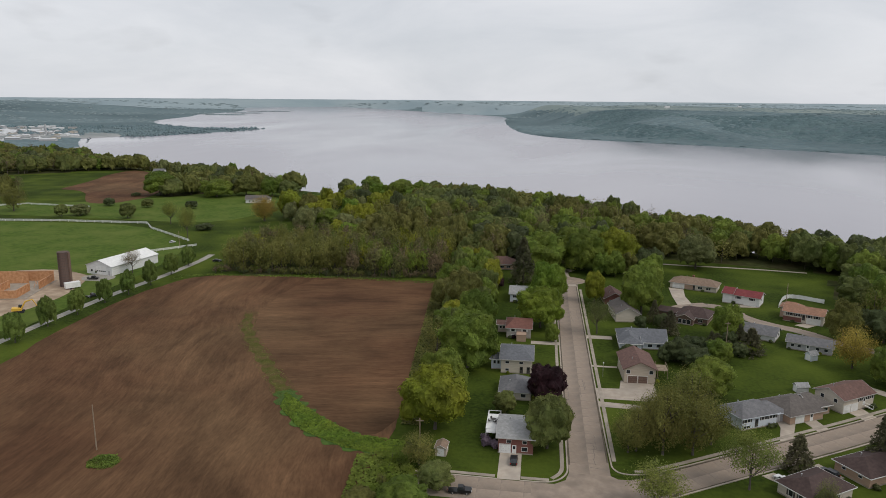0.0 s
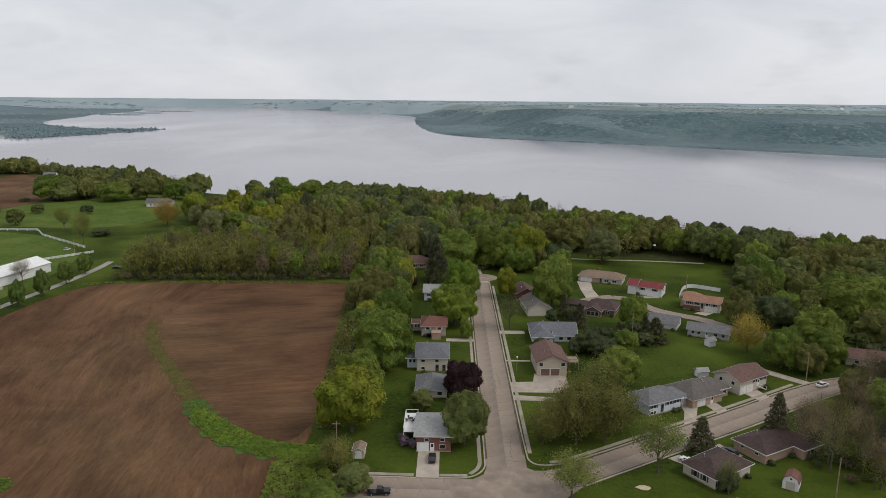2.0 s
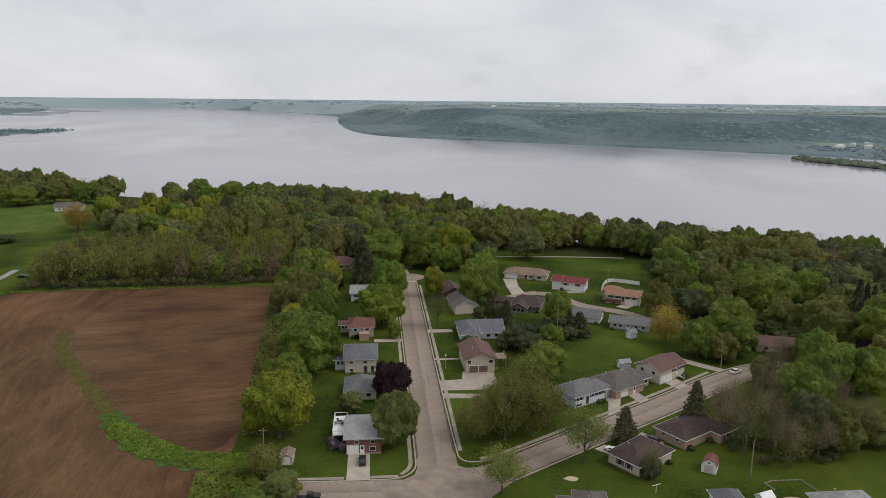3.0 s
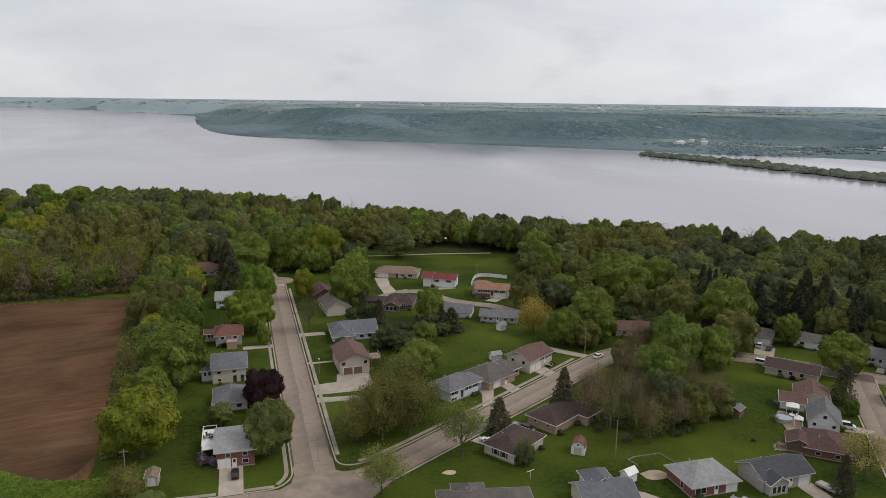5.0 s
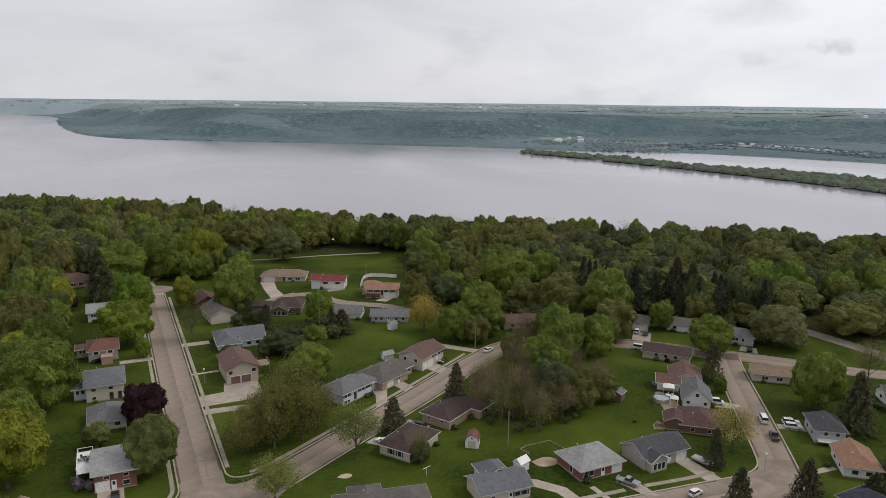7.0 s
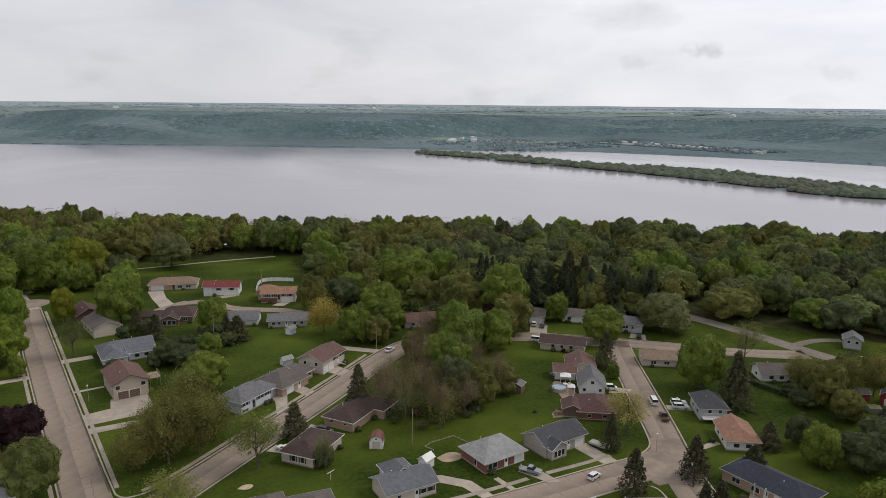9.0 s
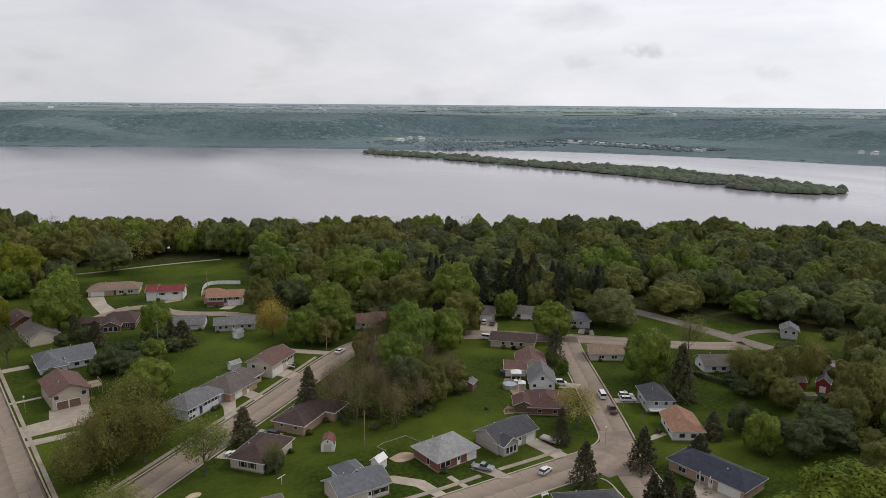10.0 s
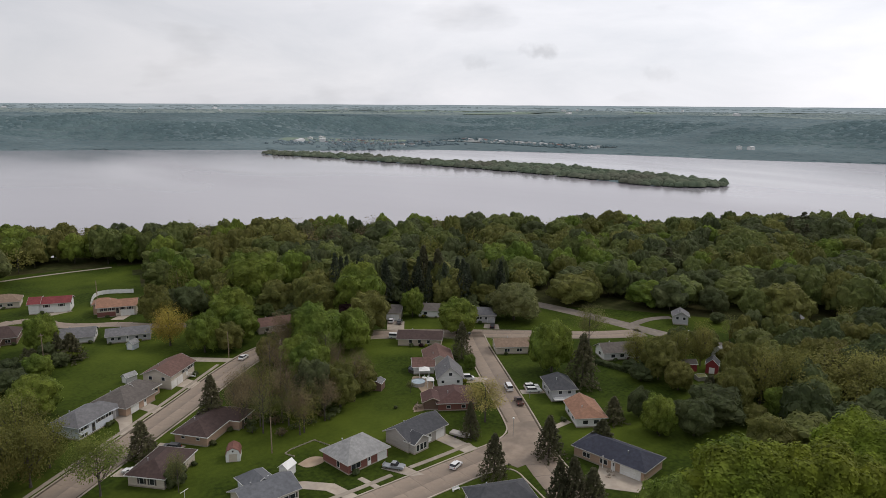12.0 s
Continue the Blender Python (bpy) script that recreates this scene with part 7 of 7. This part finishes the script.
for (ax, ay), (bx, by) in zip(line, line[1:]):
    part("panel", Geo().ribbon([(ax - 97.4, ay - 291), (bx - 97.4, by - 291)], 0.05, 0.1, 1.75), WHITE, board)
privacy = base("privacy_fence", pose(52.8, 315, 0), "tan board fence beside the driveway", "fence")
for i in range(14):
    part("board", Geo().box(-0.05, 0.05, i * 0.9, i * 0.9 + 0.86, -0.2, 2.3), WALL["cream"], privacy)
rail_fence("garden_edging", [(84.6, 131.6), (83.8, 134.2), (86, 135), (92.6, 135), (93.6, 130)], "low pale timber edging round a lawn", WALK, 0.35, 1.5, (0.2,), 0.1)
hedge = base("hedge", pose(186, 109.5, 0), "clipped dark green hedge along a lawn", "hedge")
hrng = np.random.default_rng(5)
hp = np.stack([hrng.uniform(-0.8, 0.8, 1500), hrng.uniform(-6, 6, 1500), hrng.uniform(0, 1.5, 1500)], 1)
hv, hf = leaf_quads(hp, hp * [1, 0, 1], 0.28, hrng)
part("foliage", big_mesh("foliage", hv, hf, LEAF["dg"]), None, hedge)


# ---- pools, gazebo, poles ----
def pool(x, y, r, label, fill, shell):
    p = base("round_pool", pose(x, y, 0), label, "pool")
    part("wall", Geo().tube([(0, 0, -0.1), (0, 0, 1.15)], [r, r], 24, False), shell, p)
    part("rim", Geo().tube([(0, 0, 1.12), (0, 0, 1.2)], [r + 0.12, r + 0.12], 24, False), METAL if shell is TRIM_DARK else WALL["grey"], p)
    part("cover", Geo().tube([(0, 0, 0.9), (0, 0, 1.05)], [r - 0.02, r - 0.02], 24), fill, p)


POOL = mat("pool_water", (0.20, 0.27, 0.31), (0.30, 0.37, 0.41), 1.0, 0.1)
COVER = mat("pool_cover", (0.03, 0.04, 0.05), (0.05, 0.06, 0.07), 1.0, 0.5)
pool(134.3, 142.2, 2.1, "round above-ground pool with pale water", POOL, WALL["greige"])
pool(141, 150.4, 2.2, "round above-ground pool under a dark cover", COVER, TRIM_DARK)
for gx, gy, s in ((140, 145.6, 1.4), (135.6, 138.6, 0.9)):
    gz = base("gazebo", pose(gx, gy, 0, 0, 0, 48), "white canopy gazebo on a terrace", "gazebo")
    for px in (-s, s):
        for py in (-s, s):
            part("post", Geo().box(px - 0.06, px + 0.06, py - 0.06, py + 0.06, -0.1, 2.3), WHITE, gz)
    part("canopy", Geo().face((-s - 0.2, -s - 0.2, 2.3), (s + 0.2, -s - 0.2, 2.3), (0, 0, 3.1)).face((s + 0.2, -s - 0.2, 2.3), (s + 0.2, s + 0.2, 2.3), (0, 0, 3.1)).face((s + 0.2, s + 0.2, 2.3), (-s - 0.2, s + 0.2, 2.3), (0, 0, 3.1)).face((-s - 0.2, s + 0.2, 2.3), (-s - 0.2, -s - 0.2, 2.3), (0, 0, 3.1)).box(-s - 0.2, s + 0.2, -s - 0.2, s + 0.2, 2.18, 2.3), WHITE, gz)
flat("terrace", [(131, 137), (136, 148), (140, 147), (137, 136)], 0.08, DIRT, "brown paved terrace behind the houses", "terrace", 0.2, 2)


def patio_chair(x, y, turn, material, label):
    c = base("patio_chair", pose(x, y, 0.08, 0, 0, turn), label, "chair")
    part("seat", Geo().box(-0.28, 0.28, -0.28, 0.28, 0.38, 0.45), material, c)
    part("backrest", Geo().profile([(-0.30, 0.42), (-0.24, 0.42), (-0.40, 1.0), (-0.46, 1.0)], -0.28, 0.28), material, c)
    for lx in (-0.25, 0.25):
        for ly in (-0.25, 0.25):
            part("leg", Geo().tube([(lx, ly, 0), (lx, ly, 0.4)], [0.03, 0.03], 6), material, c)


def patio_table(x, y, material, label):
    b = base("patio_table", pose(x, y, 0.08), label, "table")
    part("tabletop", Geo().tube([(0, 0, 0.70), (0, 0, 0.75)], [0.7, 0.7], 18), material, b)
    part("pedestal", Geo().tube([(0, 0, 0), (0, 0, 0.1), (0, 0, 0.7)], [0.3, 0.06, 0.05], 10), material, b)


BLUE_PLASTIC = mat("blue_plastic", (0.05, 0.16, 0.36), (0.08, 0.22, 0.46), 1.5, 0.4)
FIELDSTONE = mat("fieldstone", (0.20, 0.16, 0.12), (0.34, 0.28, 0.22), 2.0, 0.9, (0.14, 0.12, 0.10), 0.8, 0.5, 0.05, 6)
flat("garden_patio", [(120.6, 129.6), (123.6, 133.2), (126.2, 131.2), (123.4, 127.8)], 0.08, DIRT, "brown paved patio beside the maroon-roofed house", "patio", 0.2, 3)
patio_table(123.4, 130.6, WOOD, "weathered brown round patio table")
for i, (x, y) in enumerate(((122.0, 130.4), (123.8, 132.0), (124.6, 129.8))):
    patio_chair(x, y, 40 + 110 * i, WOOD, "weathered brown wooden patio chair")
patio_table(138.0, 143.4, WHITE, "white round garden table by the pool")
for i, (x, y) in enumerate(((136.9, 142.8), (138.6, 144.6), (139.2, 142.8))):
    patio_chair(x, y, 30 + 120 * i, WHITE, "white plastic garden chair by the pool")
wading = base("wading_pool", pose(131.6, 135.2, 0.02), "small round bright blue plastic wading pool", "pool")
part("ring", Geo().tube([(0, 0, 0), (0, 0, 0.4)], [0.95, 1.05], 18, False), BLUE_PLASTIC, wading)
part("bottom", Geo().tube([(0, 0, 0.02), (0, 0, 0.12)], [0.93, 0.95], 18), BLUE_PLASTIC, wading)
grill = base("barbecue_grill", pose(136.6, 140.6, 0.08), "black kettle grill on the terrace", "grill")
part("bowl", Geo().tube([(0, 0, 0.55), (0, 0, 0.75), (0, 0, 0.95), (0, 0, 1.08)], [0.15, 0.32, 0.30, 0.08], 14), TRIM_DARK, grill)
for i in range(3):
    part("leg", Geo().tube([(0.12 * math.cos(i * 2.09), 0.12 * math.sin(i * 2.09), 0.6), (0.3 * math.cos(i * 2.09), 0.3 * math.sin(i * 2.09), 0)], [0.025, 0.025], 5), METAL, grill)
bench = base("garden_bench", pose(100.4, 95.3, 0, 0, 0, -8), "white slatted garden bench beside the street", "bench")
for y in (-0.2, 0.0, 0.2):
    part("slat", Geo().box(-0.9, 0.9, y - 0.07, y + 0.07, 0.42, 0.46), WHITE, bench)
part("backrest", Geo().box(-0.9, 0.9, 0.26, 0.31, 0.5, 0.9), WHITE, bench)
for x in (-0.8, 0.8):
    part("leg", Geo().box(x - 0.04, x + 0.04, -0.25, 0.3, 0, 0.45), WHITE, bench)
brng = random.Random(12)
for i in range(14):
    x, y, r = 127.6 + 0.32 * i + brng.uniform(-0.7, 0.7), 75.4 + 0.1 * i + brng.uniform(-0.9, 0.9), brng.uniform(0.18, 0.42)
    bv, bf = pebble(2)
    bv = bv * r * np.array([1, brng.uniform(0.7, 1), brng.uniform(0.5, 0.75)]) * (1 + 0.12 * np.sin(bv[:, :1] * 5 + i) * np.cos(bv[:, 1:2] * 4))
    tagged(new("boulder", big_mesh("boulder", bv + [x, y, r * 0.3], bf, FIELDSTONE)), "small brown fieldstone edging a planting bed", "stone", "fieldstones by the planting bed")


def pole(x, y, h, label="tall wooden utility pole", arm=True, name="utility_pole"):
    p = base(name, pose(x, y, 0), label, "pole")
    part("shaft", Geo().tube([(0, 0, -0.3), (0, 0, h)], [0.16, 0.11], 8), WOOD, p)
    if arm:
        part("crossarm", Geo().box(-0.9, 0.9, -0.06, 0.06, h - 0.7, h - 0.55), WOOD, p)


pole(82, 136.8, 9, "slim wooden utility pole on a lawn", False)
pole(64, 237.2, 9.5)
pole(99.6, 289.8, 10.5, "slim pole with a small bird box", False)
pole(-101.2, 141, 11.5, "thin metal mast in the ploughed field", False, "mast")
pole(205, 95, 9)
pole(-195.5, 359.2, 9, "tall wooden utility pole beside the pasture fence", False)
pole(107, 201, 8.5, "wooden utility pole by the street", False)
pole(-26, 153, 8)
for px, py in ((8, 165.5), (20.9, 205.5), (128.6, 102.6), (149.5, 113.5)):
    lamp = base("street_lamp", pose(px, py, 0), "slim grey street lamp on the verge", "street lamp")
    part("shaft", Geo().tube([(0, 0, -0.2), (0, 0, 4.4)], [0.07, 0.05], 7), METAL, lamp)
    part("head", Geo().box(-0.18, 0.18, -0.18, 0.18, 4.4, 4.75), WHITE, lamp)
clothes = base("clothes_post", pose(58.6, 132.4, 0, 0, 0, 20), "white T-shaped clothes-line post", "post")
part("shaft", Geo().tube([(0, 0, -0.2), (0, 0, 2.0)], [0.06, 0.06], 6), WHITE, clothes)
part("crossarm", Geo().box(-1.1, 1.1, -0.05, 0.05, 1.95, 2.05), WHITE, clothes)


# ---- vehicles ----
def paint(name, c):
    return mat("paint_" + name, [v * 0.95 for v in c], c, 2.0, 0.3)


PAINT = {k: paint(k, c) for k, c in dict(black=(0.012, 0.012, 0.014), white=(0.72, 0.72, 0.72), silver=(0.26, 0.275, 0.29), grey=(0.12, 0.125, 0.13), brown=(0.10, 0.06, 0.05), navy=(0.02, 0.025, 0.05)).items()}
SHAPES = {
    "car": (4.7, 1.82, [(-2.3, 0.35), (2.3, 0.35), (2.35, 0.7), (2.1, 0.9), (0.95, 1.0), (-1.7, 1.05), (-2.3, 0.95)], [(-1.9, 1.02), (1.0, 0.98), (0.35, 1.45), (-1.2, 1.46)]),
    "suv": (4.8, 1.9, [(-2.35, 0.4), (2.35, 0.4), (2.4, 0.85), (2.15, 1.05), (1.0, 1.12), (-2.3, 1.15), (-2.4, 0.8)], [(-2.3, 1.12), (1.05, 1.1), (0.4, 1.7), (-2.05, 1.74)]),
    "hatchback": (4.0, 1.72, [(-1.95, 0.35), (1.95, 0.35), (2.0, 0.7), (1.8, 0.88), (0.95, 0.98), (-1.9, 1.0)], [(-1.9, 0.98), (0.95, 0.96), (0.35, 1.46), (-1.5, 1.48)]),
}
SHAPES.update({
    "van": (5.2, 1.98, [(-2.6, 0.4), (2.55, 0.4), (2.6, 0.95), (1.9, 1.2), (-2.6, 1.3)], [(-2.58, 1.25), (1.9, 1.18), (1.2, 2.0), (-2.5, 2.08)]),
    "pickup": (5.6, 1.95, [(-2.75, 0.5), (2.7, 0.5), (2.75, 0.95), (2.5, 1.12), (1.2, 1.18), (-0.55, 1.18), (-0.55, 0.75), (-2.6, 0.75), (-2.6, 1.15), (-2.75, 1.15)], [(-0.6, 1.15), (1.25, 1.15), (0.65, 1.78), (-0.45, 1.8)]),
})


def vehicle(form, colour, x, y, turn, label, z=0.03):
    L, W, body, cabin = SHAPES[form]
    c = base(form if form != "car" else "parked_car", pose(x, y, z, 0, 0, turn) @ Matrix.Scale(0.9, 4), label, "car" if form in ("car", "suv", "hatchback") else form)
    me = Geo().profile(body, -W / 2, W / 2).mesh("body", PAINT[colour])
    part("body", me, None, c)
    part("cabin", Geo().profile(cabin, -W / 2 + 0.06, W / 2 - 0.06, 0.22), GLASS, c, "dark glass windows")
    (x0, z0), (x1, z1), (x2, z2), (x3, z3) = cabin
    k = 0.22 * (z2 - min(z0, z1))
    part("roof", Geo().face((x3, -W / 2 + 0.07 + k, z3 + 0.015), (x2, -W / 2 + 0.07 + k, z2 + 0.015), (x2, W / 2 - 0.07 - k, z2 + 0.015), (x3, W / 2 - 0.07 - k, z3 + 0.015)).box(x3 + 0.05, x2 - 0.05, -W / 2 + 0.2 + k, W / 2 - 0.2 - k, z3 - 0.05, min(z2, z3) + 0.012), PAINT[colour], c)
    for wx in (-L * 0.3, L * 0.3):
        for s in (-1, 1):
            w = part("wheel", Geo().tube([(wx, s * (W / 2 - 0.2), 0.33), (wx, s * (W / 2 + 0.02), 0.33)], [0.33, 0.33], 14), RUBBER, c)
            part("rim", Geo().tube([(wx, s * (W / 2 + 0.01), 0.33), (wx, s * (W / 2 + 0.035), 0.33)], [0.2, 0.2], 10), CHROME, w)
    top = body[2][1]
    for s in (-1, 1):
        part("headlight", Geo().box(L / 2 - 0.12, L / 2 + 0.02, s * W * 0.36 - 0.18, s * W * 0.36 + 0.18, top - 0.12, top + 0.03), LIGHT_GLASS, c)
        part("tail_light", Geo().box(-L / 2 - 0.06, -L / 2 + 0.05, s * W * 0.42 - 0.1, s * W * 0.42 + 0.1, top - 0.05, top + 0.18), TAIL_RED, c)
    return c


vehicle("car", "black", -3.6, 150.2, 90, "black car parked on a concrete driveway", 0.07)
vehicle("pickup", "black", -14.4, 135.6, 2, "black pickup parked at the kerb")
vehicle("suv", "black", 66.4, 155, 122, "black car on a driveway by the brick house", 0.07)
vehicle("car", "white", 55.2, 150.4, 122, "white car beside the brown-roofed house", 0.07)
vehicle("pickup", "white", 233.2, 109.6, -62, "white pickup parked beside the bluff road")
vehicle("van", "white", 150.2, 121.6, 52, "white van parked along the street")
vehicle("pickup", "brown", 144.8, 113.6, 52, "dark brown truck driving down the street")
vehicle("suv", "white", 155.2, 117.2, -38, "white sport utility car on a driveway", 0.07)
vehicle("suv", "white", 153.6, 115.2, -38, "white car on a driveway", 0.07)
vehicle("pickup", "silver", 97.2, 111.4, -62, "silver pickup parked on a driveway", 0.07)
vehicle("hatchback", "white", 107.4, 102, 12, "white car driving on the street")
vehicle("van", "white", 146.6, 134.6, -38, "white van in front of the white house", 0.07)
vehicle("suv", "white", 168.2, 192, 40, "white car before a wide garage", 0.07)
vehicle("suv", "grey", 169.6, 189, 40, "dark grey car before a wide garage", 0.07)
vehicle("car", "grey", 177.4, 163.4, -48, "dark car parked along the kerb")
vehicle("suv", "black", 190.4, 161.8, 40, "black car on a driveway", 0.07)
vehicle("van", "white", 157.4, 177.6, -48, "white camper parked beside a hedge")
vehicle("car", "silver", 88, 187.6 + 19, 33, "silver car parked in the shade")
vehicle("car", "white", 109.6, 196.6, 30, "silver-white car on the diagonal street")
vehicle("pickup", "black", -181.8, 260.5, 60, "black pickup in the farmyard", 0.1)
vehicle("pickup", "black", -199, 287, 10, "black pickup before the barn", 0.1)
vehicle("hatchback", "white", -205.4, 370, 75, "white vehicle in the pasture")
vehicle("car", "black", -160, 330, 10, "dark car at the lane's end")
boat = base("boat_trailer", pose(118.8, 111.4, 0.0, 0, 0, -75), "pale boat on a trailer beside the driveway", "boat trailer")
part("hull", Geo().profile([(-2.4, 0.6), (1.8, 0.5), (2.7, 1.1), (-2.4, 1.1)], -0.9, 0.9, -0.2), WALL["greige"], boat)
part("frame", Geo().box(-2.4, 3.4, -0.08, 0.08, 0.4, 0.55), METAL, boat)
for s in (-1, 1):
    part("wheel", Geo().tube([(-0.8, s * 0.85, 0.3), (-0.8, s * 1.05, 0.3)], [0.3, 0.3], 12), RUBBER, boat)

# ---- far side of the river and the distant town ----
rngb = random.Random(4)


def far_building(x, y, L, W, h, turn, wall, roof, label):
    z = float(height(np.array([x]), np.array([y]))[0])
    fx_, fy_, fz_ = (float(q) for q in fold(np.array(x), np.array(y), np.array(z)))
    k = math.hypot(fx_, fy_) / math.hypot(x, y)
    b = base("far_building", pose(fx_, fy_, fz_, 0, 0, turn) @ Matrix.Diagonal((k, k, k, 1)), label, "building")
    part("wall", walls_geo(L, W, -3, h, W * 0.16, 0, 0), wall, b)
    part("roof", roof_geo(L, W, h, W * 0.16, 0, 0, 0.5, 0.3)[0], roof, b)


def far_patch(name, x, y, rx, ry, turn, material, label, category, up=1.5):
    """A field or yard on the far shore, laid a little over the ground."""
    g = Geo()
    c, s = math.cos(radians(turn)), math.sin(radians(turn))
    ring = []
    for i in range(20):
        t = i * math.pi / 10
        u, v = rx * math.copysign(abs(math.cos(t)) ** 0.6, math.cos(t)), ry * math.copysign(abs(math.sin(t)) ** 0.6, math.sin(t))
        px, py = x + u * c - v * s, y + u * s + v * c
        pz = float(height(np.array([px]), np.array([py]))[0]) + up
        ring.append(tuple(float(q) for q in fold(np.array(px), np.array(py), np.array(pz))))
    g.face(*ring)
    single(name, g, material, label, category, "structure")


# Meadow green greyed and lightened, distance haze put into its colour.
HAZED_MEADOW = mat("hazed_meadow", (0.18, 0.235, 0.19), (0.23, 0.285, 0.225), 0.01, 0.95, spec=0.05)
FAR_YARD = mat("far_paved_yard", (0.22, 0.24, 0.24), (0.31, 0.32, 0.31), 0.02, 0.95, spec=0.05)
far_patch("hazed_meadow", 1240, 1720, 110, 70, -45, HAZED_MEADOW, "pale green meadow on the far shore", "field")
far_patch("hazed_meadow", 1330, 1580, 150, 50, -40, HAZED_MEADOW, "pale green village field on the far shore", "field")
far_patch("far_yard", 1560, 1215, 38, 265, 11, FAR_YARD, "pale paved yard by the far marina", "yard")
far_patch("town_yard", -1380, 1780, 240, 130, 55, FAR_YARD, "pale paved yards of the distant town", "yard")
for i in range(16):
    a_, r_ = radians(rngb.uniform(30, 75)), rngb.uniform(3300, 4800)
    far_patch("far_field", r_ * math.sin(a_), r_ * math.cos(a_), rngb.uniform(120, 360), rngb.uniform(30, 80), rngb.uniform(-30, 30), HAZED_MEADOW, "pale field on the far plateau", "field", 2)
for i, (x, y, L) in enumerate(((1136, 1663, 30), (1225, 1735, 26), (1290, 1765, 20), (1165, 1690, 14), (1200, 1640, 16), (1800, 690, 14), (1790, 715, 9))):
    far_building(x, y, L, 13, 7, 20 + 30 * i, WALL["white"], ROOF["white"], "white farm building on the far shore")
for i in range(58):
    t, q = rngb.random(), rngb.uniform(30, 260)
    x, y = 1060 + 190 * t + 0.8 * q, 1560 - 250 * t + 0.6 * q
    if not inside(RIVER, np.array([x]), np.array([y]))[0]:
        far_building(x, y, rngb.uniform(7, 12), rngb.uniform(5, 7), rngb.uniform(2.5, 3.5), rngb.uniform(0, 180), WALL[rngb.choice(("white", "cream", "grey", "bluewhite"))], ROOF[rngb.choice(("grey", "light", "brown"))], "small pale house in the far village")
for i in range(44):
    t = i / 43
    far_building(1595 - 55 * t + rngb.uniform(-24, 24), 1470 - 500 * t + rngb.uniform(-8, 8), rngb.uniform(9, 19), 7, 3.4, 80 + rngb.uniform(-8, 8), WALL["white"], ROOF[rngb.choice(("white", "light", "white", "redbrown"))], "pale roofed building by the far marina")
for i in range(64):
    t = rngb.random()
    x, y = -1250 - 420 * t + rngb.uniform(-130, 130), 1580 + 560 * t + rngb.uniform(-90, 90)
    far_building(x, y, rngb.uniform(16, 46), rngb.uniform(10, 20), rngb.uniform(3, 5.5), rngb.choice((20, 110)), WALL[rngb.choice(("white", "grey", "cream", "white"))], ROOF[rngb.choice(("white", "light", "white"))], "pale industrial hall in the distant town")
for i in range(15):
    a_, r_ = radians(rngb.uniform(5, 75)), rngb.uniform(2900, 5600)
    far_building(r_ * math.sin(a_), r_ * math.cos(a_), rngb.uniform(22, 46), 16, 7, rngb.uniform(0, 90), WALL["white"], ROOF["white"], "white farm building on the far plateau")

stack_z = float(height(np.array([-1378.0]), np.array([1842.0]))[0])
single("smokestack", Geo().tube([(-1378, 1842, stack_z - 2), (-1378, 1842, stack_z + 30)], [3.2, 2.2], 12), WALL["grey"], "tall pale smokestack in the distant town", "chimney")

# ---- concrete slabs of the streets ----
for name in ("street_south", "street_diagonal", "street_east", "street_front", "street_west", "street_loop"):
    road, line, width = ROAD[name]
    slabs(road, line, width)
